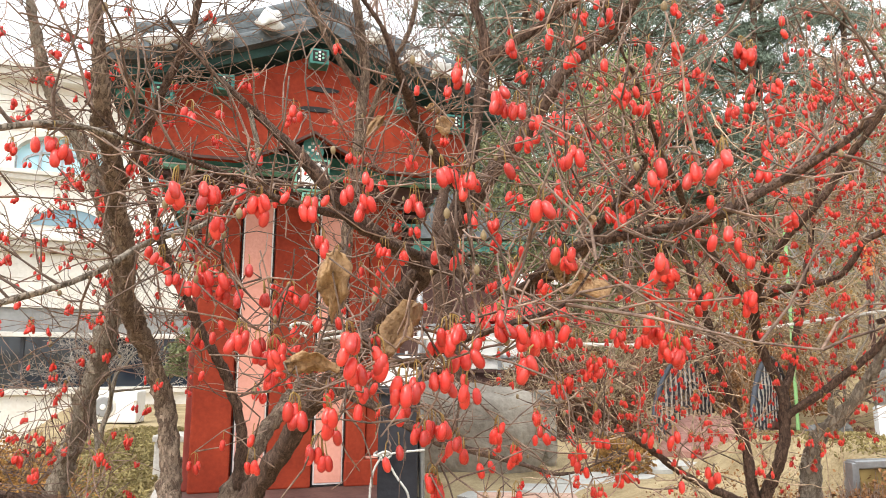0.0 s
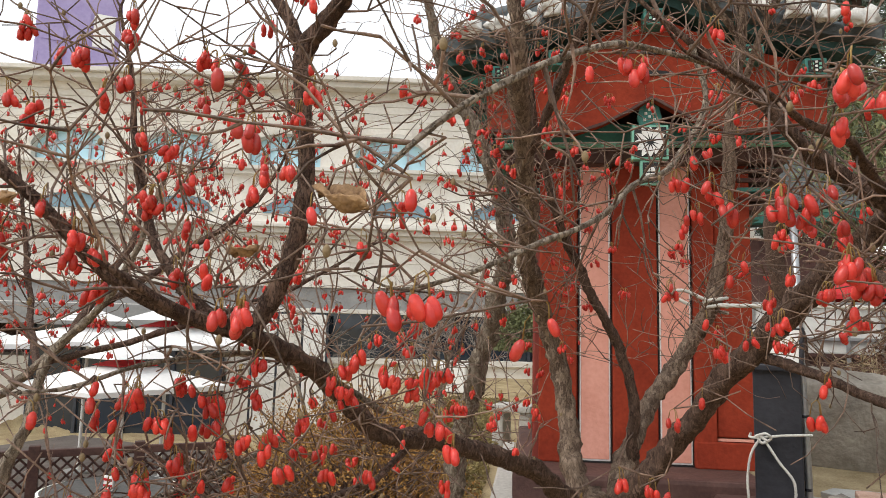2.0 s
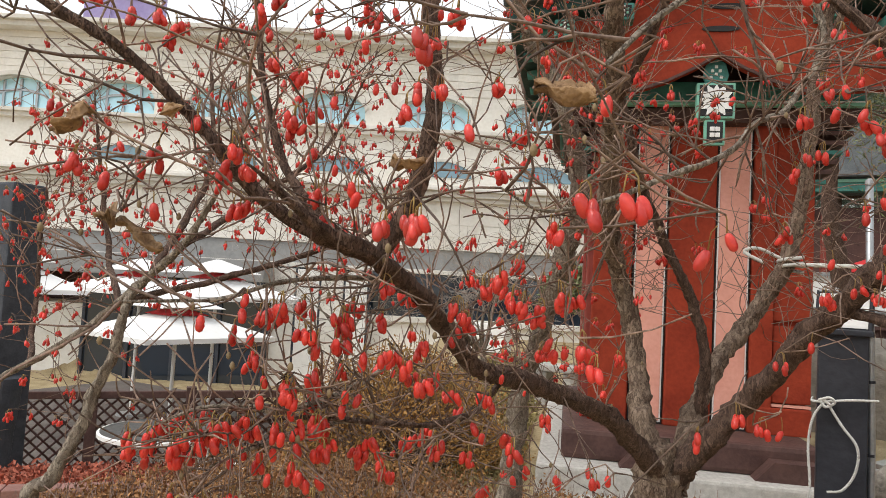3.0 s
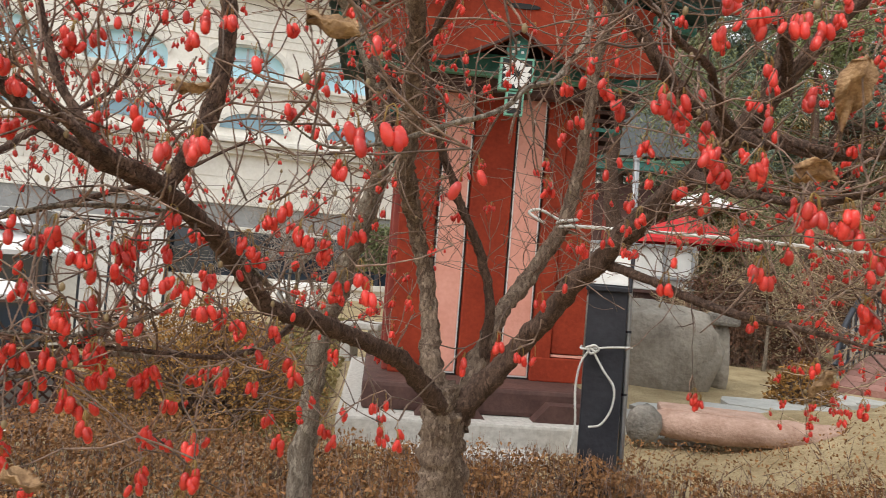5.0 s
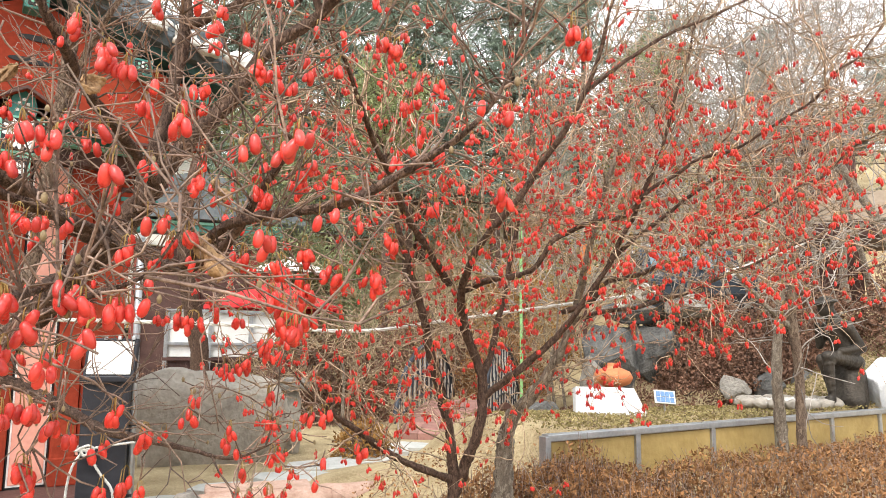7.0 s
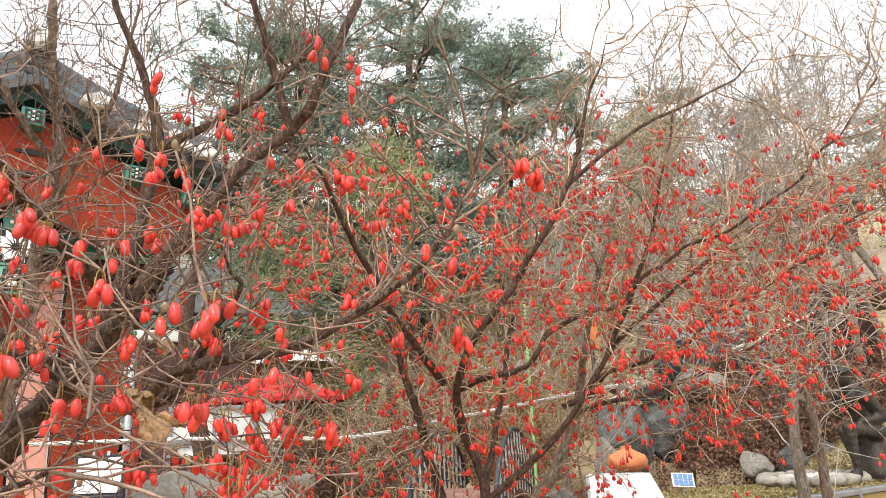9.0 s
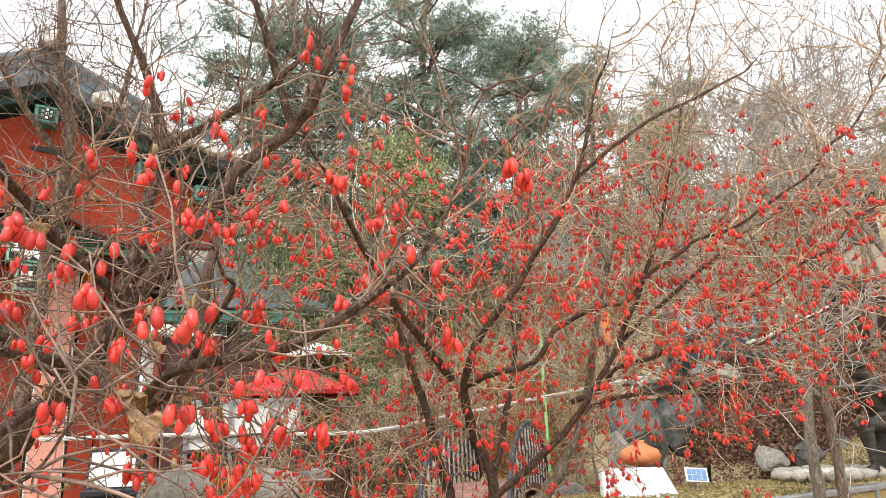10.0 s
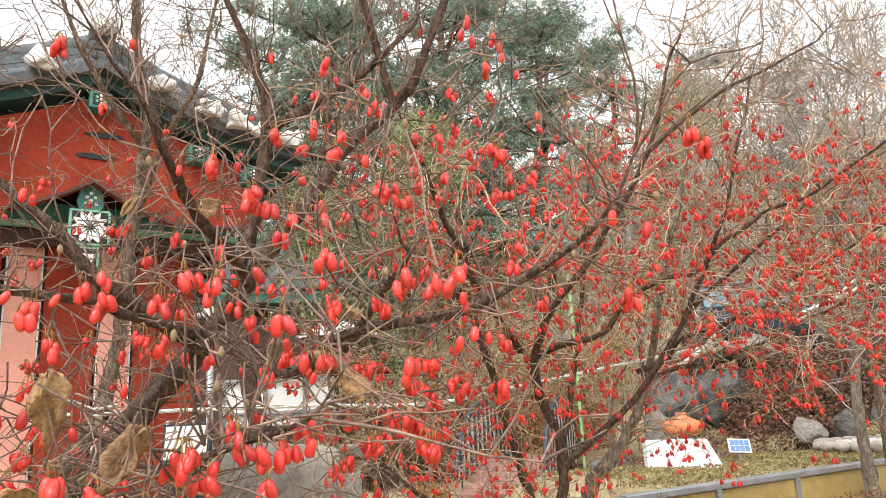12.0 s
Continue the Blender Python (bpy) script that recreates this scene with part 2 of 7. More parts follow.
def link(name, mesh, material, parent=None, label="", smooth=False):
    ob = new(name, mesh)
    if not mesh.materials:
        mesh.materials.append(material)
    if smooth:
        mesh.shade_smooth()
    if parent is not None:
        ob.parent = parent
        if parent.parent is None:
            ob.matrix_parent_inverse = parent.matrix_basis.inverted()
    return tagged(ob, label)


def part(name, bm, material, parent=None, label="", smooth=False):
    """One bmesh, in world metres, as one mesh object under a thing or under a part."""
    mesh = bpy.data.meshes.new(name)
    bm.to_mesh(mesh)
    bm.free()
    return link(name, mesh, material, parent, label, smooth)


def soup(name, verts, faces, material, parent=None, label="", smooth=False):
    mesh = bpy.data.meshes.new(name)
    mesh.from_pydata(verts, [], faces)
    return link(name, mesh, material, parent, label, smooth)


def box(x0, x1, y0, y1, z0, z1, bevel=0.01, m=None, bm=None):
    """A box with eased edges, in world metres or moved by m."""
    own = bmesh.new()
    bmesh.ops.create_cube(own, size=1)
    bmesh.ops.scale(own, vec=(x1 - x0, y1 - y0, z1 - z0), verts=own.verts)
    bmesh.ops.translate(own, vec=((x0 + x1) / 2, (y0 + y1) / 2, (z0 + z1) / 2), verts=own.verts)
    if bevel:
        bmesh.ops.bevel(own, geom=own.edges[:], offset=min(bevel, 0.3 * min(x1 - x0, y1 - y0, z1 - z0)), segments=2, affect="EDGES", profile=0.6)
    if m is not None:
        own.transform(m)
    if bm is None:
        return own
    mesh = bpy.data.meshes.new("piece")
    own.to_mesh(mesh)
    own.free()
    bm.from_mesh(mesh)
    bpy.data.meshes.remove(mesh)
    return bm


def prism(outline, thick, m=None):
    """A flat outline in x and z, given thickness along y."""
    bm = bmesh.new()
    front = [bm.verts.new((x, 0, z)) for x, z in outline]
    back = [bm.verts.new((x, thick, z)) for x, z in outline]
    bm.faces.new(front)
    bm.faces.new(back[::-1])
    for i in range(len(front)):
        j = (i + 1) % len(front)
        bm.faces.new((front[j], front[i], back[i], back[j]))
    bmesh.ops.recalc_face_normals(bm, faces=bm.faces[:])
    if m is not None:
        bm.transform(m)
    return bm


def lathe(profile, at=(0, 0, 0), steps=20, m=None, caps=True):
    """Radius and height pairs turned round the upright axis."""
    bm = bmesh.new()
    rings = [[bm.verts.new((r * math.cos(2 * math.pi * k / steps), r * math.sin(2 * math.pi * k / steps), z)) for k in range(steps)] for r, z in profile]
    for a, b in zip(rings, rings[1:]):
        for k in range(steps):
            bm.faces.new((a[k], a[(k + 1) % steps], b[(k + 1) % steps], b[k]))
    if caps:
        bm.faces.new(rings[0][::-1])
        bm.faces.new(rings[-1])
    bm.transform(m if m is not None else Matrix.Translation(at))
    return bm


def boulder(at, size, seed, rough=0.25, detail=3, flat=0.0):
    """A weathered stone: a ball pulled about by noise and cut flatter below."""
    bm = bmesh.new()
    bmesh.ops.create_icosphere(bm, subdivisions=detail, radius=1)
    off = Vector((seed * 7.3, seed * 3.1, seed * 5.7))
    for v in bm.verts:
        d = v.co.normalized()
        k = 1 + rough * noise.noise(d * 1.3 + off) + 0.4 * rough * noise.noise(d * 3.5 + off) + 0.15 * rough * noise.noise(d * 9 + off)
        cube = 1 / max(abs(d.x), abs(d.y), abs(d.z)) ** (flat * 0.7)
        v.co = d * k * cube
        v.co = Vector((v.co.x * size[0], v.co.y * size[1], max(v.co.z, -0.8) * size[2]))
    bmesh.ops.translate(bm, vec=at, verts=bm.verts)
    return bm


def crag(at, size, seed, cuts=16, detail=4):
    """A broken stone: a ball cut flat by many planes, with worn edges and a rough skin."""
    rng = random.Random(seed)
    planes = []
    for _ in range(cuts):
        d = Vector((rng.gauss(0, 1), rng.gauss(0, 1), rng.gauss(0, 0.9))).normalized()
        planes.append((d, rng.uniform(0.52, 0.86)))
    bm = bmesh.new()
    bmesh.ops.create_icosphere(bm, subdivisions=detail, radius=1)
    off = Vector((seed * 3.7, seed * 1.9, seed * 2.3))
    for v in bm.verts:
        p = v.co.copy()
        for d, h in planes:
            over = p.dot(d) - h
            if over > 0:
                p -= d * over * 0.96
        p += v.co.normalized() * (0.05 * noise.noise(p * 3 + off) + 0.025 * noise.noise(p * 9 + off))
        v.co = Vector((p.x * size[0], p.y * size[1], max(p.z, -0.7) * size[2])) * 1.25
    bmesh.ops.translate(bm, vec=at, verts=bm.verts)
    return bm


def smooth(a, b, v):
    k = min(1.0, max(0.0, (v - a) / (b - a)))
    return k * k * (3 - 2 * k)


def spline(points, steps=6):
    """Points with a radius each, smoothed by a Catmull-Rom curve."""
    p = [np.array(q, float) for q in points]
    p = [2 * p[0] - p[1]] + p + [2 * p[-1] - p[-2]]
    out = []
    for i in range(1, len(p) - 2):
        for k in range(steps):
            t = k / steps
            out.append(0.5 * (2 * p[i] + (p[i + 1] - p[i - 1]) * t + (2 * p[i - 1] - 5 * p[i] + 4 * p[i + 1] - p[i + 2]) * t * t + (3 * p[i] - p[i - 1] - 3 * p[i + 1] + p[i + 2]) * t ** 3))
    out.append(p[-2])
    return np.array(out)


class Tubes:
    """Collects many round tapered stems as one mesh."""

    def __init__(self):
        self.verts, self.faces = [], []

    def add(self, pts, sides=5, knob=0.0):
        pts = np.asarray(pts, float)
        n = len(pts)
        base = len(self.verts)
        way = np.gradient(pts[:, :3], axis=0)
        way /= np.linalg.norm(way, axis=1)[:, None] + 1e-9
        ref = np.array([0.31, 0.22, 0.92]) if abs(way[0][2]) < 0.8 else np.array([1.0, 0.1, 0.0])
        a = np.cross(way, ref)
        a /= np.linalg.norm(a, axis=1)[:, None] + 1e-9
        b = np.cross(way, a)
        if sides <= 5:
            rough = np.random.default_rng(base).normal(size=(n, sides)) * knob * 0.5 + 1
            w = 2 * math.pi * np.arange(sides) / sides
            ring = np.cos(w)[None, :, None] * a[:, None] + np.sin(w)[None, :, None] * b[:, None]
            self.verts += map(tuple, (pts[:, None, :3] + (pts[:, 3:4] * rough)[:, :, None] * ring).reshape(-1, 3).tolist())
        for i in range(n if sides > 5 else 0):
            for k in range(sides):
                w = 2 * math.pi * k / sides
                r = pts[i, 3]
                if knob and sides > 5:
                    q = Vector((pts[i, 0] * 25 + 3 * math.cos(w), pts[i, 1] * 25 + 3 * math.sin(w), pts[i, 2] * 18))
                    r *= 1 + knob * (noise.noise(q) + 0.55 * noise.noise(q * 3.1))
                self.verts.append(tuple(pts[i, :3] + r * (math.cos(w) * a[i] + math.sin(w) * b[i])))
        for i in range(n - 1):
            for k in range(sides):
                j = (k + 1) % sides
                self.faces.append((base + i * sides + k, base + i * sides + j, base + (i + 1) * sides + j, base + (i + 1) * sides + k))
        self.faces.append(tuple(base + (n - 1) * sides + k for k in range(sides)))

    def make(self, name, material, parent=None, label=""):
        return soup(name, self.verts, self.faces, material, parent, label, smooth=True)


def leaves(name, centres, size, material, parent=None, label="", seed=0, long=1.6, droop=0.0):
    """Small bent leaves, one at each centre, in one mesh."""
    rng = np.random.default_rng(seed)
    c = np.asarray(centres, float)
    n = len(c)
    a = rng.normal(size=(n, 3))
    a[:, 2] -= droop
    a /= np.linalg.norm(a, axis=1)[:, None]
    b = np.cross(a, rng.normal(size=(n, 3)))
    b /= np.linalg.norm(b, axis=1)[:, None]
    u = np.cross(a, b)
    s = size * rng.uniform(0.6, 1.4, n)[:, None]
    v = np.stack([c - a * s * long * 0.5, c + b * s * 0.4 + u * s * 0.12, c + a * s * long * 0.5, c - b * s * 0.4 + u * s * 0.12], axis=1).reshape(-1, 3)
    f = np.arange(n * 4).reshape(n, 4)
    f = np.concatenate([f[:, [0, 1, 2]], f[:, [0, 2, 3]]])
    return soup(name, v.tolist(), f.tolist(), material, parent, label)


# ---- the lie of the land ----
def land(x, y):
    """Height of the ground: level by the pavilion, sunk at the terrace, raised in the garden bed, a wooded hill behind."""
    edge = -3.2 - 0.42 * max(0.0, y - 3.5)
    z = -1.5 * smooth(edge, edge - 1.6, x) * (1 - smooth(20.3, 21.3, y - 0.51 * x))
    z += 0.42 * smooth(0.5, 2.0, x) * (1 - smooth(4.6, 7.5, y)) * (1 - smooth(-0.5, -2.5, y))
    behind = -0.217 * (x - 2.02) + 0.976 * (y - 3.47)
    z += 0.30 * smooth(0.02, 0.12, behind) * smooth(2.0, 2.25, x) * (1 - smooth(5.3, 7.3, y))
    q = x - 0.35 * (y - 6)
    z += (2.0 - 0.4) * smooth(5.2, 7.6, q) * smooth(4.0, 7.0, y)
    far = y + 0.45 * x
    z += 10.0 * smooth(17, 42, far) * smooth(-3, 7, x)
    z += 0.018 * noise.noise(Vector((x * 1.7, y * 1.7, 0))) + 0.006 * noise.noise(Vector((x * 9, y * 9, 2)))
    return z


def make_ground():
    near = [-14 + 0.14 * i for i in range(201)]
    out = [15.5, 18, 21, 25, 30, 36, 44, 55, 75, 110, 180, 300, 600]
    xs = [-v for v in out[::-1]] + near + out
    ys = [-600, -200, -60, -25, -12, -6] + [-3 + 0.14 * i for i in range(150)] + [18.5, 20, 22, 24, 27, 30, 34, 38, 43, 50, 60, 80, 130, 250, 600]
    verts = [(x, y, land(x, y)) for y in ys for x in xs]
    w = len(xs)
    faces = [(j * w + i, j * w + i + 1, (j + 1) * w + i + 1, (j + 1) * w + i) for j in range(len(ys) - 1) for i in range(w - 1)]
    ground = soup("ground", verts, faces, SOIL, smooth=True)
    tagged(ground, "straw-coloured dry winter lawn and soil", "ground", kind="structure")
    return ground


make_ground()


# ---- the red pavilion ----
AX = -1.02


def roof_z(x):
    """Height of the roof's skin: a concave pitch falling away on both sides of the ridge."""
    d = abs(x - AX)
    return 3.39 - 0.52 * d + 0.16 * d * d


def make_pavilion():
    p = thing("red_pavilion", "small red pavilion with salmon panels and a grey tiled roof", "pavilion", (AX, 5.4, 0))
    base = part("plinth", box(-2.0, -0.34, 4.18, 6.7, -0.1, 0.18, 0.02), GRANITE, p, "pale granite plinth")
    part("step", box(-1.75, -0.75, 3.92, 4.18, -0.15, 0.04, 0.02), GRANITE, p, "low pale granite step")
    part("sill", box(-1.86, -0.37, 4.4, 6.5, 0.18, 0.36, 0.03), BROWN_WOOD, p, "dark brown timber sill")
    for x in (-1.30, -0.55):
        part("foot_stone", prism([(x - 0.22, 0.0), (x + 0.22, 0.0), (x + 0.12, 0.11), (x - 0.12, 0.11)], 0.12, Matrix.Translation((0, 4.28, 0.18))), BROWN_WOOD, p)
    part("core", box(-1.66, -0.34, 4.84, 6.3, 0.36, 2.42, 0.005), RED, p)
    # posts and panels of the front, each proud or sunk by a finger
    for x0, x1, y in ((-1.70, -1.45, 4.78), (-1.215, -0.925, 4.79), (-0.695, -0.56, 4.78)):
        part("post", box(x0, x1, y, 4.86, 0.36, 2.42, 0.012), RED, p)
    part("side_panel", box(-0.555, -0.32, 4.80, 4.86, 0.56, 1.05, 0.008), RED, p)
    part("side_panel_top", box(-0.555, -0.32, 4.81, 4.86, 1.08, 2.42, 0.008), RED, p)
    part("panel_line", box(-0.555, -0.32, 4.795, 4.85, 0.535, 0.552, 0.002), PINK, p)
    part("kick_board", box(-0.70, -0.32, 4.775, 4.85, 0.36, 0.53, 0.01), RED, p)
    for x0, x1 in ((-1.44, -1.22), (-0.92, -0.70)):
        black = part("panel_border", box(x0, x1, 4.815, 4.85, 0.362, 2.42, 0.003), BLACK, p, "black painted border line")
        part("white_line", box(x0 + 0.010, x1 - 0.010, 4.812, 4.83, 0.374, 2.42, 0.002), WHITE, black)
        part("pink_panel", box(x0 + 0.020, x1 - 0.020, 4.806, 4.83, 0.386, 2.42, 0.003), PINK, black, "salmon plaster panel")
    # the left flank, with its own panel
    part("flank_post", box(-1.74, -1.60, 4.86, 5.02, 0.36, 2.42, 0.012), RED_DARK, p)
    part("flank_panel", box(-1.685, -1.64, 5.04, 6.0, 0.42, 2.3, 0.005), PINK, p)
    part("flank_post", box(-1.74, -1.60, 6.0, 6.3, 0.36, 2.42, 0.012), RED_DARK, p)
    # beam, mouldings and a dark box whose brown paints the shaded gable hollow
    part("lintel", box(-1.95, -0.09, 4.66, 4.82, 2.478, 2.60, 0.01), TEAL, p, "teal painted lintel beam")
    part("lintel_strip", box(-1.97, -0.07, 4.645, 4.70, 2.440, 2.463, 0.004), MINT, p, "mint green moulding")
    part("lintel_strip", box(-1.96, -0.08, 4.655, 4.72, 2.465, 2.476, 0.002), WHITE, p, "thin white line")
    part("under_beam", box(-1.93, -0.11, 4.70, 4.86, 2.34, 2.436, 0.008), BROWN_WOOD, p, "dark brown under-beam")
    part("hollow_shade", box(-1.90, -0.12, 4.86, 6.3, 2.42, 2.90, 0.005), BROWN_WOOD, p)
    # stacked eave brackets on both sides
    for side in (-1, 1):
        for k in range(9):
            reach = 0.10 + 0.035 * k
            x0, x1 = (-1.66 - reach, -1.60) if side < 0 else (-0.40, -0.33 + reach * 0.8)
            z = 1.98 + 0.062 * k
            part("bracket_board", box(x0, x1, 4.83 - 0.01 * k, 6.4, z, z + 0.028, 0.004), BROWN_WOOD if k % 3 else TEAL, p)
    # gable board, a broad red chevron with an ogee notch over the plaque
    wave = ((1.02, 2.47), (0.70, 2.44), (0.48, 2.44), (0.30, 2.50), (0.14, 2.58), (0.06, 2.63))
    low = [(AX - d, z) for d, z in wave] + [(AX, 2.665)] + [(AX + d, z) for d, z in wave[::-1]]
    top = [(AX + 1.04 - 0.16 * i, roof_z(AX + 1.04 - 0.16 * i) - 0.17) for i in range(14)]
    part("gable_board", prism(low + top, 0.05, Matrix.Translation((0, 4.36, 0))), RED, p, "broad red gable board with an ogee notch")
    part("gable_edge", prism([(x, z + 0.0) for x, z in low] + [(x, z + 0.018) for x, z in low[::-1]], 0.012, Matrix.Translation((0, 4.345, 0))), BROWN_WOOD, p)
    for x, z in ((AX, 2.83), (AX + 0.04, 2.97)):
        slot = [(x + 0.11 * math.cos(a), z + 0.018 * math.sin(a)) for a in [math.pi * k / 8 for k in range(16)]]
        part("vent_slot", prism(slot, 0.012, Matrix.Translation((0, 4.351, 0))), BLACK, p, "dark slot in the gable board")
    # the painted plaque
    px = AX - 0.005
    plaque = part("plaque", box(px - 0.112, px + 0.112, 4.40, 4.46, 2.29, 2.51, 0.006), MINT, p, "painted plaque with white flowers on black")
    part("plaque_field", box(px - 0.097, px + 0.097, 4.394, 4.42, 2.305, 2.495, 0.003), BLACK, plaque)
    bm = bmesh.new()
    for k in range(12):
        a = 2 * math.pi * k / 12
        r0, r1 = 0.018, 0.094 + 0.020 * max(0.0, abs(math.sin(2 * a)) - 0.4)
        c, s = math.cos(a), math.sin(a)
        v = [bm.verts.new((px + c * r + s * w, 4.390, 2.40 + s * r - c * w)) for r, w in ((r0, 0), (r0 + (r1 - r0) * 0.62, 0.0185), (r1, 0.004), (r1, -0.004), (r0 + (r1 - r0) * 0.62, -0.0185))]
        bm.faces.new(v)
    part("flower", bm, WHITE, plaque, "white painted petals")
    crest = part("crest", prism([(-0.06, 0), (0.06, 0), (0.075, 0.05), (0.055, 0.12), (0, 0.155), (-0.055, 0.12), (-0.075, 0.05)], 0.03, Matrix.Translation((px, 4.42, 2.515))), TEAL, p, "teal crest with white dots")
    for dx, dz in ((0, 0.055), (-0.022, 0.075), (0.022, 0.075), (0, 0.10), (-0.03, 0.035), (0.03, 0.035)):
        part("crest_dot", box(px + dx - 0.009, px + dx + 0.009, 4.412, 4.43, 2.515 + dz - 0.009, 2.515 + dz + 0.009, 0.004), WHITE, crest)
    tail = part("pendant", box(px - 0.06, px + 0.06, 4.41, 4.45, 2.13, 2.286, 0.004), MINT, p, "small painted pendant under the plaque")
    part("pendant_field", box(px - 0.046, px + 0.046, 4.404, 4.42, 2.144, 2.272, 0.002), BLACK, tail)
    for k in range(4):
        a = math.pi * (k / 2 + 0.25)
        part("petal", box(px + 0.022 * math.cos(a) - 0.014, px + 0.022 * math.cos(a) + 0.014, 4.399, 4.41, 2.208 + 0.026 * math.sin(a) - 0.014, 2.208 + 0.026 * math.sin(a) + 0.014, 0.004), WHITE, tail)
    # roof: boards below, rows of round tiles above, mortar ends along the verge
    skin = [(x, roof_z(x)) for x in [AX + 1.28 - 0.16 * i for i in range(17)]]
    part("roof_deck", prism([(x, z - 0.05) for x, z in skin] + [(x, z - 0.11) for x, z in skin[::-1]], 2.6, Matrix.Translation((0, 4.28, 0))), TEAL_DARK, p, "dark teal roof boarding")
    part("roof_bed", prism([(x, z + 0.02) for x, z in skin] + [(x, z - 0.047) for x, z in skin[::-1]], 2.75, Matrix.Translation((0, 4.20, 0))), ROOF_TILE, p)
    for side in (-1, 1):
        for row in range(13):
            y = 4.30 + 0.21 * row
            for seg in range(4):
                d0, d1 = 0.05 + 0.31 * seg, 0.05 + 0.31 * (seg + 1) + 0.03
                t = Tubes()
                lift = 0.028
                t.add([(AX + side * d, y, roof_z(AX + d) + lift + (0.012 if d == d1 else 0), 0.055) for d in (d0, (d0 + d1) / 2, d1)], 10)
                t.make("round_tile", ROOF_TILE, p)
        for k, d in enumerate((0.32, 0.62, 0.80, 0.95, 1.14)):
            x = AX + side * d
            t = Tubes()
            t.add([(x, 4.40, roof_z(x) + 0.05, 0.066), (x, 4.14, roof_z(x) + 0.04, 0.066)], 12)
            t.make("verge_tile", ROOF_TILE, p)
            bm = boulder((x, 4.12, roof_z(x) + 0.035), (0.078, 0.036, 0.060), k + 11 * side + 40, 0.85, 3)
            part("mortar_end", bm, LIME, p, "white lime mortar tile end", smooth=True)
    # painted ends of the purlins below the verge
    for d in (-0.93, -0.58, 0.0, 0.58, 0.93):
        x, z = AX + d, roof_z(AX + d) - 0.235
        end = part("purlin_end", box(x - 0.062, x + 0.062, 4.25, 4.62, z - 0.052, z + 0.052, 0.008), TEAL, p, "teal painted purlin end with white dots")
        part("purlin_field", box(x - 0.044, x + 0.044, 4.244, 4.27, z - 0.036, z + 0.036, 0.003), BLACK, end)
        for dx, dz in ((0, 0), (0.022, 0.013), (-0.022, 0.013), (0.022, -0.013), (-0.022, -0.013), (0, 0.025), (0, -0.025)):
            part("purlin_dot", box(x + dx - 0.0075, x + dx + 0.0075, 4.240, 4.25, z + dz - 0.0075, z + dz + 0.0075, 0.003), MINT if dx else WHITE, end)
    t = Tubes()
    t.add([(AX, 4.30, 3.67, 0.08), (AX, 4.6, 3.64, 0.08), (AX, 5.6, 3.62, 0.08), (AX, 6.9, 3.66, 0.08)], 12)
    t.make("ridge", ROOF_TILE, p, "grey tiled ridge")
    for k in range(3):
        part("ridge_course", box(AX - 0.10 + 0.006 * k, AX + 0.10 - 0.006 * k, 4.34 + 0.006 * k, 6.88, 3.40 + 0.066 * k, 3.458 + 0.066 * k, 0.016), ROOF_TILE, p)
    for side in (-1, 1):
        for k in range(3):
            run = [(AX + side * d, roof_z(AX + d) + 0.055 + 0.062 * k) for d in [0.05 + 0.12 * i for i in range(10)]]
            part("hip_course", prism(run + [(x, z + 0.053) for x, z in run[::-1]], 0.17 - 0.02 * k, Matrix.Translation((0, 4.40 + 0.01 * k, 0))), ROOF_TILE, p)
        t = Tubes()
        t.add([(AX + side * d, 4.485, roof_z(AX + d) + 0.26, 0.06) for d in [0.05 + 0.12 * i for i in range(10)]], 10)
        t.make("hip_cap", ROOF_TILE, p)
    part("ridge_end", boulder((AX, 4.29, 3.67), (0.08, 0.04, 0.08), 5, 0.3, 2), LIME, p, smooth=True)
    for k in range(5):
        y = 4.5 + 0.4 * k
        for side in (-1, 1):
            t = Tubes()
            t.add([(AX + side * d, y, roof_z(AX + d) - 0.15, 0.035) for d in (0.6, 0.95, 1.22)], 8)
            t.make("rafter", TEAL, p, "teal painted rafter end")
    # the whole pavilion stands turned a little away from the lawn
    p.matrix_basis = Matrix.Translation((-0.892, 4.771, 0)) @ Matrix.Rotation(0.3, 4, "Z") @ Matrix.Translation((0.92, -4.81, 0)) @ p.matrix_basis


make_pavilion()


# ---- the cream building beyond the garden ----
BM = Matrix(((0.891, -0.454, 0, -0.454 * 18 + 0), (0.454, 0.891, 0, 0.891 * 18), (0, 0, 1, 0), (0, 0, 0, 1)))


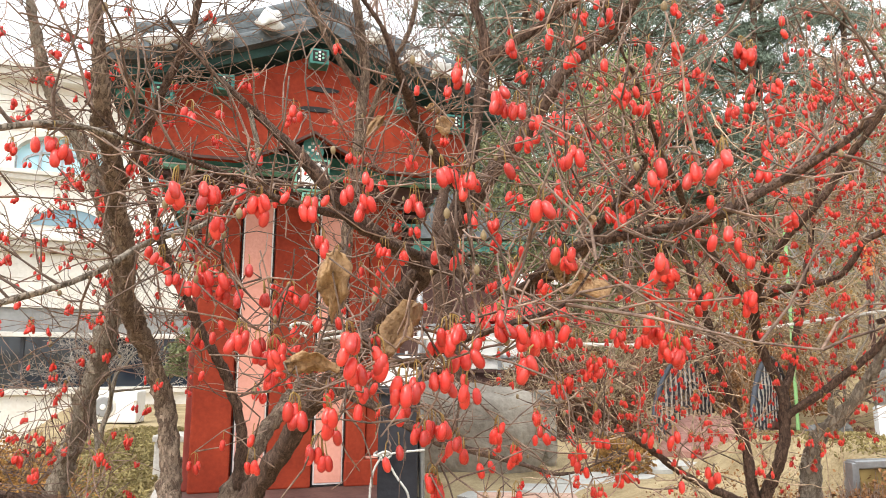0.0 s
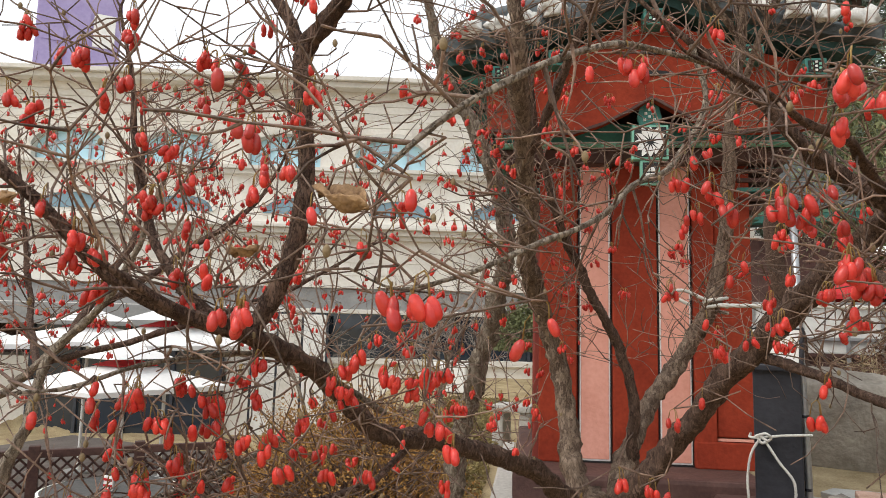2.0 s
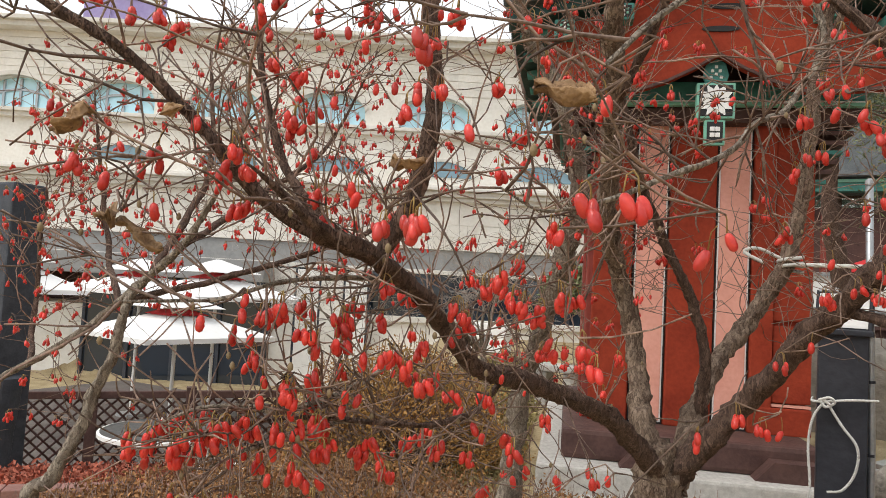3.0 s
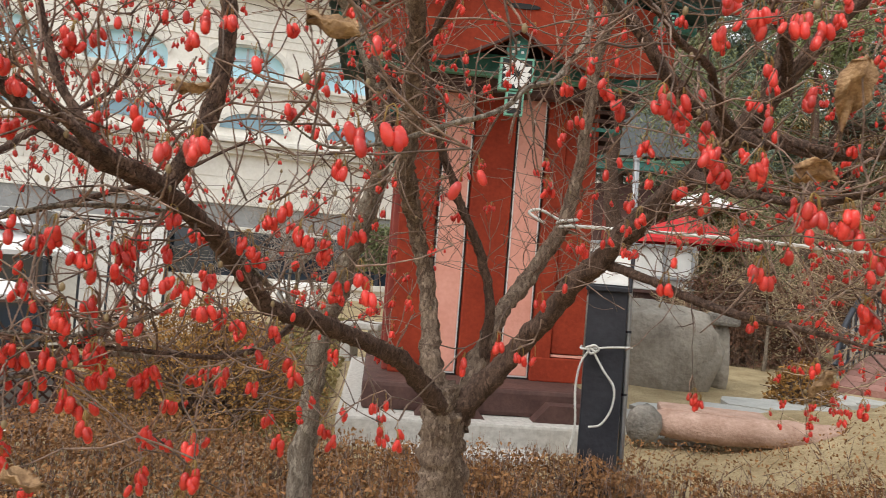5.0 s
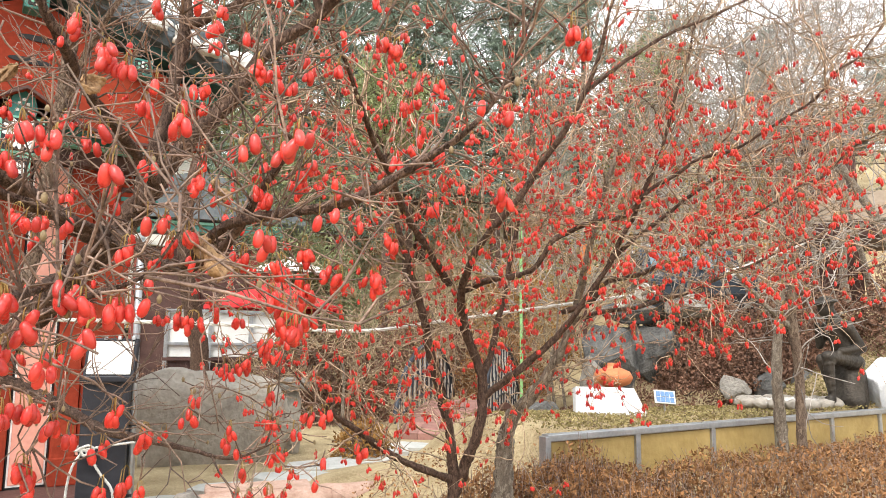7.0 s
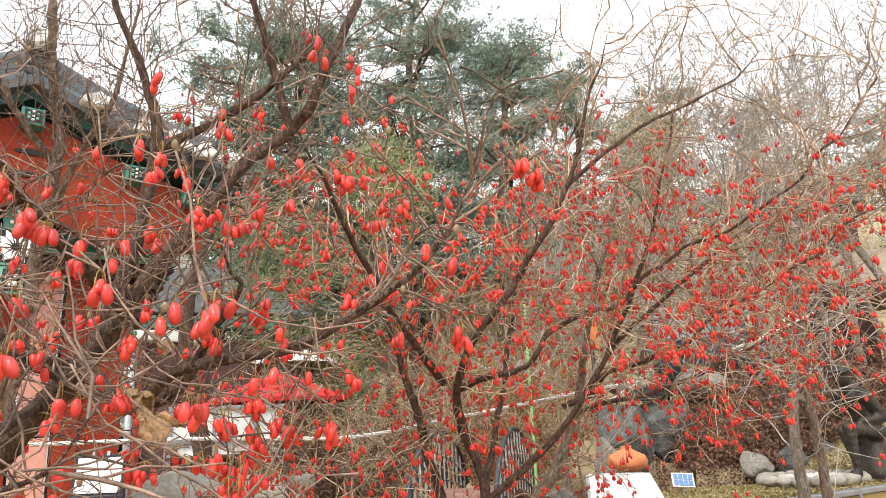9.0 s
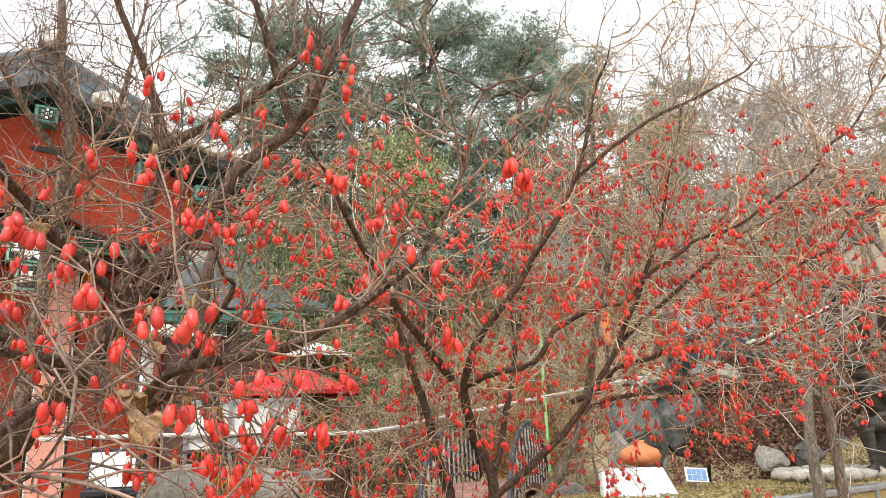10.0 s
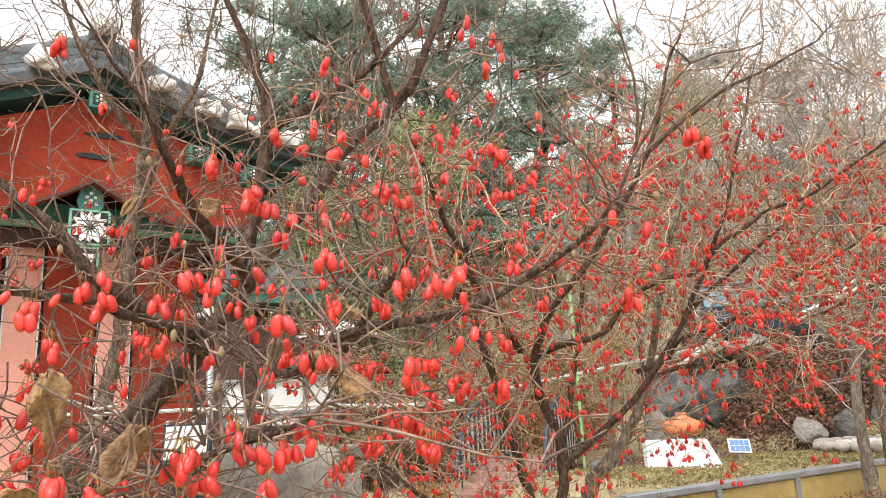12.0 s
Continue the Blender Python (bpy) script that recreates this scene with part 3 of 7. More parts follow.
def make_building():
    b = thing("cream_building", "long cream stone-clad building with arched sky-blue windows", "building", tuple(BM.translation))
    m = BM

    def wall(u0, u1, z0, z1, name="wall", mtl=STONE_WALL, f=0.0, back=8.0, bevel=0.01):
        return part(name, box(u0, u1, f, back, z0, z1, bevel, m), mtl, b)

    wall(-26, 9, -1.6, 0.30, "plinth_wall")
    wall(-26, 9, 1.62, 2.2, "wall", CONCRETE, 0.05)
    wall(-26, 9, 2.2, 3.45, "wall")
    wall(-26, 9, 3.9, 5.3, "wall", f=0.35)
    for z0, z1, f in ((3.45, 3.56, -0.18), (3.56, 3.70, -0.30), (3.70, 3.78, -0.42), (3.82, 3.9, 0.0), (5.18, 5.30, 0.2), (5.30, 5.40, 0.12), (7.55, 7.7, -0.05), (7.7, 7.82, -0.18), (1.55, 1.66, -0.12)):
        part("cornice", box(-26, 9, f, 2.0, z0, z1, 0.015, m), CORNICE, b)
    # ground floor glazing with mullions
    part("shop_glass", box(-7.0, 9, 0.30, 0.34, 0.30, 1.62, 0, m), DARK_GLASS, b, "dark ground floor glazing")
    part("glass_sill", box(-7.0, 9, -0.1, 0.4, 0.28, 0.42, 0.01, m), CORNICE, b)
    for k in range(12):
        u = -7 + 1.4 * k
        part("mullion", box(u - 0.04, u + 0.04, 0.2, 0.34, 0.42, 1.62, 0.005, m), IRON, b)
    part("inner_wall", box(-26, 9, 2.0, 2.2, 0.3, 1.6, 0, m), BROWN_WOOD, b)
    # upper storey: piers between arched windows, an arch head over each
    width, gap = 1.92, 0.92
    starts = [-1.93 + (width + gap) * k for k in range(-7, 4)]
    prev = -26
    for u in starts:
        part("pier", box(prev, u, 0.35, 1.2, 5.3, 7.55, 0.004, m), STONE_WALL, b)
        prev = u + width
        n = 14
        arch = [(u + width / 2 + width / 2 * math.cos(math.pi * k / n), 5.80 + 0.52 * math.sin(math.pi * k / n)) for k in range(n + 1)]
        part("arch_head", prism([(u + width, 7.55)] + arch + [(u, 7.55)], 0.85, m @ Matrix.Translation((0, 0.352, 0))), STONE_WALL, b)
        win = part("window", prism([(u, 5.4), (u + width, 5.4)] + arch, 0.03, m @ Matrix.Translation((0, 0.62, 0))), BLUE_GLASS, b, "arched sky-blue window")
        part("arch_trim", prism(arch + [(x + (x - u - width / 2) * 0.08, z + 0.11) for x, z in arch[::-1]], 0.1, m @ Matrix.Translation((0, 0.30, 0))), CORNICE, win)
        inner = [(u + width / 2 + (x - u - width / 2) * 0.86, 5.4 + (z - 5.4) * 0.66) for x, z in arch]
        part("window_bar", prism(inner + [(x * 1.0, z - 0.06) for x, z in inner[::-1]], 0.05, m @ Matrix.Translation((0, 0.57, 0))), METAL, win)
        for f in (0.0, 0.26, 0.5, 0.74, 1.0):
            x = u + width * f
            part("window_bar", box(x - 0.03, x + 0.03, 0.57, 0.62, 5.4, 5.80 + 0.48 * math.sin(math.acos(max(-1, min(1, 2 * f - 1)))), 0, m), METAL, win)
    part("pier", box(prev, 9, 0.35, 1.2, 5.3, 7.55, 0.004, m), STONE_WALL, b)
    part("roof_slab", box(-26, 9, 0.4, 12, 7.7, 7.9, 0.01, m), CORNICE, b)
    # cladding courses of the lower wall and upper wall
    for z in (2.2, 2.53, 2.86, 3.17):
        for k in range(26):
            u = -20 + 1.1 * k + (0.5 if int(z * 3) % 2 else 0)
            part("cladding_slab", box(u + 0.006, u + 1.094, -0.02, 0.02, z + 0.006, z + 0.316, 0.004, m), STONE_WALL, b)
    for k in range(6):
        z = 6.36 + 0.2 * k
        for i in range(10):
            u = -20 + 2.8 * i
            part("cladding_slab", box(u + 0.006, u + 2.794, 0.325, 0.36, z + 0.006, z + 0.19, 0.004, m), STONE_WALL, b)
    for u, z in ((-9.3, 4.15), (-6.4, 4.15), (-3.5, 4.15), (-0.7, 4.15), (2.0, 4.15)):
        n = 12
        arch = [(u + 0.8 * math.cos(math.pi * k / n), z + 0.42 * math.sin(math.pi * k / n)) for k in range(n + 1)]
        part("fanlight", prism(arch, 0.03, m @ Matrix.Translation((0, 0.32, 0))), DIM_GLASS, b, "small dull blue fanlight over the cornice")
        part("fanlight_trim", prism(arch + [(u + (x - u) * 1.12, zz + 0.07) for x, zz in arch[::-1]], 0.08, m @ Matrix.Translation((0, 0.27, 0))), CORNICE, b)


make_building()


# ---- things round the pavilion ----
def make_lectern():
    s = thing("notice_lectern", "black wooden lectern with a white notice board in a black frame", "lectern", (-0.22, 3.45, 0))
    part("pedestal", box(-0.315, -0.125, 3.37, 3.52, 0.0, 1.075, 0.008), BLACK_BOX, s)
    part("ledge", box(-0.33, -0.11, 3.35, 3.54, 1.06, 1.085, 0.005), BLACK_BOX, s)
    tilt = Matrix.Translation((-0.22, 3.43, 1.165)) @ pose(0, 0, 0, -10, 0, -16)
    frame_bm = box(-0.112, 0.112, 0.0, 0.03, -0.09, 0.09, 0.004, tilt)
    board = part("board_frame", frame_bm, BLACK_BOX, s)
    part("white_sheet", box(-0.097, 0.097, -0.004, 0.01, -0.074, 0.075, 0.001, tilt), WHITE, board, "plain white notice sheet")
    for k in range(4):
        part("corner_clip", box(-0.10 + 0.062 * k, -0.085 + 0.062 * k, -0.01, 0.0, 0.082, 0.10, 0.002, tilt), METAL, board)


make_lectern()


def make_pole():
    s = thing("metal_pole", "thin galvanised metal pole set in the ground", "pole", (-0.10, 3.46, 0))
    t = Tubes()
    t.add([(-0.10, 3.46, -0.1, 0.016), (-0.105, 3.46, 0.6, 0.016), (-0.12, 3.46, 1.2, 0.016), (-0.13, 3.46, 1.72, 0.016)], 12)
    t.make("tube", METAL, s)
    for z in (0.55, 0.86, 1.32):
        part("tie", lathe([(0.019, 0), (0.019, 0.012)], (-0.108 - 0.012 * (z - 0.5), 3.46, z), 10), BLACK_BOX, s)
    part("cap", lathe([(0.018, 0), (0.018, 0.02), (0.008, 0.03)], (-0.13, 3.46, 1.72), 12), METAL, s)


make_pole()


def rope_curve(name, pts, radius, parent):
    """A two-strand twisted rope along its bends."""
    c = spline([(*p, radius) for p in pts], 14)
    strands = Tubes()
    way = np.gradient(c[:, :3], axis=0)
    way /= np.linalg.norm(way, axis=1)[:, None] + 1e-9
    a = np.cross(way, np.array([0.1, 0.2, 0.97]))
    a /= np.linalg.norm(a, axis=1)[:, None] + 1e-9
    b = np.cross(way, a)
    for k in range(3):
        w = np.linspace(0, 2 * math.pi * len(c) / 5, len(c)) + 2 * math.pi * k / 3
        q = c.copy()
        q[:, :3] += radius * 0.55 * (np.cos(w)[:, None] * a + np.sin(w)[:, None] * b)
        q[:, 3] = radius * 0.62
        strands.add(q, 5)
    return strands.make(name, ROPE, parent)


def make_ropes():
    s = thing("white_rope", "white cord knotted round the black lectern, hanging in a loop", "rope", (-0.22, 3.36, 0.77))
    rope_curve("band", [(-0.09, 3.35, 0.80), (-0.2, 3.345, 0.79), (-0.285, 3.35, 0.775), (-0.33, 3.38, 0.77), (-0.33, 3.5, 0.77)], 0.0055, s)
    rope_curve("knot", [(-0.31, 3.335, 0.78), (-0.27, 3.325, 0.795), (-0.25, 3.335, 0.775), (-0.285, 3.325, 0.755), (-0.30, 3.335, 0.785), (-0.265, 3.325, 0.765)], 0.006, s)
    rope_curve("loop", [(-0.29, 3.335, 0.775), (-0.33, 3.34, 0.70), (-0.345, 3.34, 0.58), (-0.335, 3.34, 0.42), (-0.345, 3.34, 0.33), (-0.36, 3.34, 0.28)], 0.0055, s)
    rope_curve("loop", [(-0.27, 3.335, 0.76), (-0.22, 3.33, 0.68), (-0.165, 3.33, 0.60), (-0.17, 3.33, 0.50), (-0.215, 3.33, 0.42), (-0.27, 3.34, 0.40)], 0.0055, s)
    g = thing("guy_rope", "long white rope strung between two trees across the lawn", "rope", (-0.4, 2.6, 1.3))
    rope_curve("span", [(-0.41, 2.56, 1.31), (-0.1, 2.6, 1.31), (0.26, 2.63, 1.305), (0.74, 2.65, 1.29), (1.12, 2.67, 1.34), (1.6, 2.72, 1.41), (2.08, 2.76, 1.48)], 0.007, g)
    for k in range(2):
        z = 1.285 + 0.022 * k
        r = 0.038
        rope_curve("wrap", [(-0.42 + r * math.cos(a), 2.615 + r * math.sin(a), z + 0.004 * i) for i, a in enumerate([2 * math.pi * j / 8 for j in range(9)])], 0.006, g)
    rope_curve("tail", [(-0.45, 2.56, 1.33), (-0.52, 2.52, 1.36), (-0.56, 2.5, 1.345), (-0.5, 2.5, 1.31)], 0.006, g)
    rope_curve("tail", [(2.19, 2.79, 1.515), (2.10, 2.84, 1.45), (2.02, 2.88, 1.39)], 0.014, g)
    rope_curve("wrap", [(2.20, 2.78, 1.50), (2.15, 2.74, 1.53), (2.12, 2.78, 1.48), (2.18, 2.80, 1.47), (2.22, 2.76, 1.50)], 0.012, g)
    h = thing("tied_rope", "short white rope tied round a thin grey tree", "rope", (3.3, 3.1, 1.7))
    rope_curve("strand", [(3.01, 3.16, 1.67), (3.25, 3.05, 1.765), (3.42, 2.96, 1.85)], 0.008, h)
    rope_curve("strand", [(3.03, 3.18, 1.64), (3.20, 3.06, 1.76), (3.29, 3.0, 1.84)], 0.007, h)


make_ropes()


def make_stele():
    s = thing("grey_boulder", "broad round-topped grey boulder standing on the lawn", "boulder", (0.4, 7.6, 0))
    bm = boulder((0.28, 7.75, 0.36), (0.80, 0.26, 0.60), 4, 0.22, 4, 0.35)
    part("stone", bm, STELE, s, smooth=True)
    q = thing("stone_block", "small grey squared stone behind the boulder", "stone", (1.2, 7.95, 0))
    part("block", box(1.04, 1.36, 7.95, 8.25, 0.70, 0.84, 0.05), ROCK, q)
    part("foot", boulder((1.2, 8.15, 0.30), (0.10, 0.10, 0.46), 8, 0.2, 3, 0.4), STELE, q, smooth=True)


make_stele()


def make_log():
    s = thing("cut_log", "pinkish barkless cut log lying on the lawn", "log", (0.7, 4.9, 0.05))
    t = Tubes()
    t.add(spline([(0.20, 4.92, 0.16, 0.085), (0.55, 4.88, 0.16, 0.095), (0.95, 4.86, 0.18, 0.095), (1.36, 4.84, 0.20, 0.085)], 5), 14, 0.12)
    t.make("log", LOG, s)
    part("plank", box(0.24, 0.95, 4.93, 5.2, 0.20, 0.26, 0.02), LOG, s)
    part("stone", boulder((0.12, 4.82, 0.15), (0.12, 0.1, 0.16), 3, 0.25, 2), ROCK, s, smooth=True)


make_log()


def make_slabs():
    rng = random.Random(5)
    for x, y, r in ((-0.05, 5.75, 0.36), (0.30, 5.25, 0.33), (0.52, 6.2, 0.34), (1.0, 6.35, 0.36), (1.35, 6.95, 0.36), (1.75, 7.35, 0.36), (2.15, 7.8, 0.38), (2.6, 8.15, 0.38)):
        n = 8
        s = thing("stepping_slab", "pale flat stepping stone in the dry lawn", "paving", (x, y, land(x, y)), "stepping stones over the lawn")
        bm = bmesh.new()
        top = [bm.verts.new((x + 1.15 * r * math.cos(a) * k, y + 0.8 * r * math.sin(a) * k, land(x, y) + 0.035)) for a, k in [(2 * math.pi * i / n, rng.uniform(0.75, 1.12)) for i in range(n)]]
        f = bm.faces.new(top)
        ex = bmesh.ops.extrude_face_region(bm, geom=[f])
        bmesh.ops.translate(bm, vec=(0, 0, -0.08), verts=[e for e in ex["geom"] if isinstance(e, bmesh.types.BMVert)])
        bmesh.ops.recalc_face_normals(bm, faces=bm.faces[:])
        part("slab", bm, SLAB, s)


make_slabs()


def make_bridge():
    s = thing("arched_bridge", "small brick-decked footbridge with arched dark iron railings", "bridge", (3.1, 8.6, 0))
    m = Matrix.Translation((3.12, 8.62, 0.0)) @ pose(0, 0, 0, 0, 0, -33)

    def arc(v):
        return 0.08 + 0.30 * math.sin(math.pi * min(1, max(0, v / 3.4)))

    def crest(v):
        """Height of the hand rail: it springs from the ground and bows over."""
        return 0.10 + 1.12 * math.sin(math.pi * min(1, max(0, (v + 0.02) / 3.44))) ** 0.42

    for i in range(18):
        v0, v1 = i * 0.19, (i + 1) * 0.19
        for j in range(4):
            x0, x1 = -0.55 + 0.275 * j, -0.55 + 0.275 * (j + 1)
            bm = bmesh.new()
            vs = [bm.verts.new((x, v, z)) for v in (v0 + 0.004, v1 - 0.004) for x in (x0 + 0.003, x1 - 0.003) for z in (arc(v) - 0.12, arc(v))]
            for f in ((0, 1, 3, 2), (4, 6, 7, 5), (1, 5, 7, 3), (0, 2, 6, 4), (0, 4, 5, 1), (2, 3, 7, 6)):
                bm.faces.new([vs[k] for k in f])
            bmesh.ops.recalc_face_normals(bm, faces=bm.faces[:])
            bm.transform(m)
            part("deck_brick", bm, BRICK, s)
    for side in (-0.58, 0.58):
        rail = Tubes()
        rail.add([(*(m @ Vector((side, v, crest(v)))), 0.034) for v in [3.4 * k / 40 for k in range(41)]], 8)
        r_ob = rail.make("railing", IRON, s, "arched dark iron railing")
        low = Tubes()
        low.add([(*(m @ Vector((side, v, arc(v) + 0.12))), 0.016) for v in [3.4 * k / 20 for k in range(21)]], 6)
        low.make("lower_rail", IRON, r_ob)
        mid = Tubes()
        mid.add([(*(m @ Vector((side, v, arc(v) + (crest(v) - arc(v)) * 0.55))), 0.014) for v in [0.15 + 3.1 * k / 20 for k in range(21)]], 6)
        mid.make("middle_rail", IRON, r_ob)
        for k in range(1, 26):
            v = 3.4 * k / 26
            b = Tubes()
            z0, z1 = arc(v) - 0.02, crest(v)
            b.add([(*(m @ Vector((side, v, z))), r) for z, r in ((z0, 0.010), (z0 * 0.6 + z1 * 0.4, 0.010), (z0 * 0.5 + z1 * 0.5, 0.020), (z0 * 0.35 + z1 * 0.65, 0.020), (z0 * 0.3 + z1 * 0.7, 0.010), (z1, 0.010))], 6)
            b.make("baluster", (PALE_IRON if k % 2 else IRON), r_ob)


make_bridge()


def parasol(name, label, at, radius, valance, peak, cloth, ground, sides=4, turn=20, group=""):
    s = thing(name, label, "parasol", (at[0], at[1], ground), group)
    n = sides * 4
    bm = bmesh.new()
    rings = []
    for f, z in ((1.0, valance - 0.07), (1.0, valance), (0.62, valance + 0.42 * (peak - valance)), (0.28, valance + 0.78 * (peak - valance)), (0.04, peak)):
        ring = []
        for k in range(n):
            a = 2 * math.pi * k / n + radians(turn)
            loc = (k % 4) / 4 * (2 * math.pi / sides) - math.pi / sides
            rr = radius * f * (math.cos(math.pi / sides) / math.cos(loc) if sides == 4 else 1 - 0.05 * math.sin(math.pi * (k % 4) / 4))
            ring.append(bm.verts.new((at[0] + rr * math.cos(a), at[1] + rr * math.sin(a), z)))
        rings.append(ring)
    for a, b in zip(rings, rings[1:]):
        for k in range(n):
            bm.faces.new((a[k], a[(k + 1) % n], b[(k + 1) % n], b[k]))
    bm.faces.new(rings[-1])
    canopy = part("canopy", bm, cloth, s)
    solid = canopy.modifiers.new("cloth", "SOLIDIFY")
    solid.thickness = 0.006
    part("pole", lathe([(0.03, ground), (0.03, peak)], (at[0], at[1], 0), 10), WHITE if cloth is CANVAS else METAL, s)
    part("base", lathe([(0.26, ground), (0.24, ground + 0.08), (0.05, ground + 0.1)], (at[0], at[1], 0), 14), CONCRETE, s)
    for k in range(sides):
        a = 2 * math.pi * k / sides + radians(turn)
        t = Tubes()
        t.add([(at[0] + 0.03 * math.cos(a), at[1] + 0.03 * math.sin(a), peak - 0.08, 0.01), (at[0] + 0.93 * radius * math.cos(a) * 0.75, at[1] + 0.93 * radius * math.sin(a) * 0.75, valance + 0.05, 0.008)], 5)
        t.make("rib", METAL, s)
    return s


def vent(shade, at, radius, peak):
    """The raised square cap of a parasol over its dark red gap."""
    for name, half, z0, z1, cloth in (("vent_lining", 0.26, -0.06, 0.06, RED_CANVAS), ("vent_cap", 0.40, 0.05, 0.28, CANVAS)):
        bm = bmesh.new()
        r = radius * half
        rim = [bm.verts.new((at[0] + r * 1.2 * math.cos(a), at[1] + r * 1.2 * math.sin(a), peak + z0)) for a in [radians(34 + 90 * k) for k in range(4)]]
        tip = [bm.verts.new((at[0] + 0.04 * math.cos(a), at[1] + 0.04 * math.sin(a), peak + z1)) for a in [radians(34 + 90 * k) for k in range(4)]]
        for k in range(4):
            bm.faces.new((rim[k], rim[(k + 1) % 4], tip[(k + 1) % 4], tip[k]))
        bm.faces.new(tip)
        ob = part(name, bm, cloth, shade, "dark red lining under the vent" if cloth is RED_CANVAS else "")
        ob.modifiers.new("cloth", "SOLIDIFY").thickness = 0.008


TERRACE = -1.5
floor = part("terrace_floor", box(-15, -5.7, 3.6, 11.5, -1.7, -1.46, 0.02), DARK_PAVING)
tagged(floor, "dark paved floor of the sunken terrace", "terrace", kind="structure")
for at, radius, valance, peak in (((-8.98, 7.6), 1.52, 0.27, 0.62), ((-9.7, 9.08), 1.62, 0.84, 1.2), ((-11.32, 8.78), 1.5, 0.86, 1.16), ((-10.9, 6.3), 1.0, 0.84, 1.2)):
    shade = parasol("white_parasol", "square white canvas parasol with a vented top over the terrace", at, radius, valance, peak, CANVAS, TERRACE, 4, 34, "terrace parasols")
    vent(shade, at, radius, peak)
parasol("red_parasol", "red canvas parasol with a pale top by the stall", (1.45, 13.5), 1.3, 1.9, 2.4, RED_CANVAS, 0.0, 8, 10)
parasol("white_parasol", "round white parasol behind the red one", (1.9, 15.0), 0.9, 2.75, 3.05, CANVAS, 0.0, 8, 0)


def make_stall():
    s = thing("white_stall", "white panelled stall with metal frame beside a red parasol", "stall", (0.7, 12.2, 0))
    part("panel", box(-0.35, 1.4, 12.2, 13.2, 0.98, 1.72, 0.02), WHITE, s)
    part("counter", box(-0.35, 1.4, 12.22, 13.18, 0.0, 0.975, 0.02), BROWN_WOOD, s)
    for x in (-0.38, 0.3, 0.95, 1.42):
        part("frame_post", box(x - 0.03, x + 0.03, 12.14, 12.2, 0.0, 1.75, 0.005), METAL, s)
    for z in (0.4, 0.95, 1.2, 1.74):
        part("frame_rail", box(-0.41, 1.45, 12.13, 12.19, z - 0.025, z + 0.025, 0.005), METAL if z > 1 else BROWN_WOOD, s)
    part("shelf", box(-0.3, 2.6, 11.7, 12.1, 0.62, 0.68, 0.01), BROWN_WOOD, s)
    for x in (-0.2, 1.2, 2.5):
        part("shelf_leg", box(x - 0.04, x + 0.04, 11.8, 11.9, 0.0, 0.62, 0.005), BROWN_WOOD, s)


make_stall()


def make_far_pavilion():
    s = thing("far_pavilion", "distant garden pavilion with grey roof and teal painted eaves", "pavilion", (0.9, 13, 0))
    part("wall", box(-1.2, 1.2, 15.4, 17.0, 0.0, 3.2, 0.01), BROWN_WOOD, s)
    for x in (-1.15, 0.0, 1.15):
        part("column", lathe([(0.09, 0.0), (0.08, 3.2)], (x, 15.3, 0), 10), RED_DARK, s)
    part("eave_beam", box(-1.6, 1.7, 14.9, 15.1, 3.45, 3.62, 0.01), TEAL, s)
    part("eave_strip", box(-1.62, 1.72, 14.86, 14.92, 3.62, 3.68, 0.005), MINT, s)
    part("roof", prism([(-2.1, 3.72), (2.2, 3.72), (1.5, 4.35), (0.05, 4.75), (-1.4, 4.35)], 2.6, Matrix.Translation((0, 14.7, 0))), ROOF_TILE, s)


make_far_pavilion()


# ---- the raised garden bed, its fence and ornaments ----
def make_fence():
    a, b = Vector((1.98, 3.455, 0)), Vector((5.97, 4.345, 0))
    s = thing("low_fence", "low fence of yellow panels in a metal frame", "fence", (2.03, 3.47, 0.4))
    way = (b - a).normalized()
    m = Matrix.Translation(a) @ Matrix.Rotation(math.atan2(way.y, way.x), 4, "Z")
    n, w = 7, 0.70
    for k in range(n):
        z = 0.0
        p = part("panel", box(k * w + 0.03, (k + 1) * w - 0.01, -0.012, 0.012, 0.44 + z, 0.71 + z, 0.004, m), YELLOW, s, "aged yellow panel")
        part("post", box(k * w - 0.018, k * w + 0.022, -0.03, 0.03, 0.3 + z, 0.745 + z, 0.005, m), METAL, s, "galvanised frame post")
        part("top_rail", box(k * w, (k + 1) * w, -0.03, 0.03, 0.715 + z, 0.755 + z, 0.006, m), METAL, s, "galvanised top rail")
        part("bottom_rail", box(k * w, (k + 1) * w, -0.025, 0.025, 0.42 + z, 0.442 + z, 0.004, m), METAL, s)


make_fence()


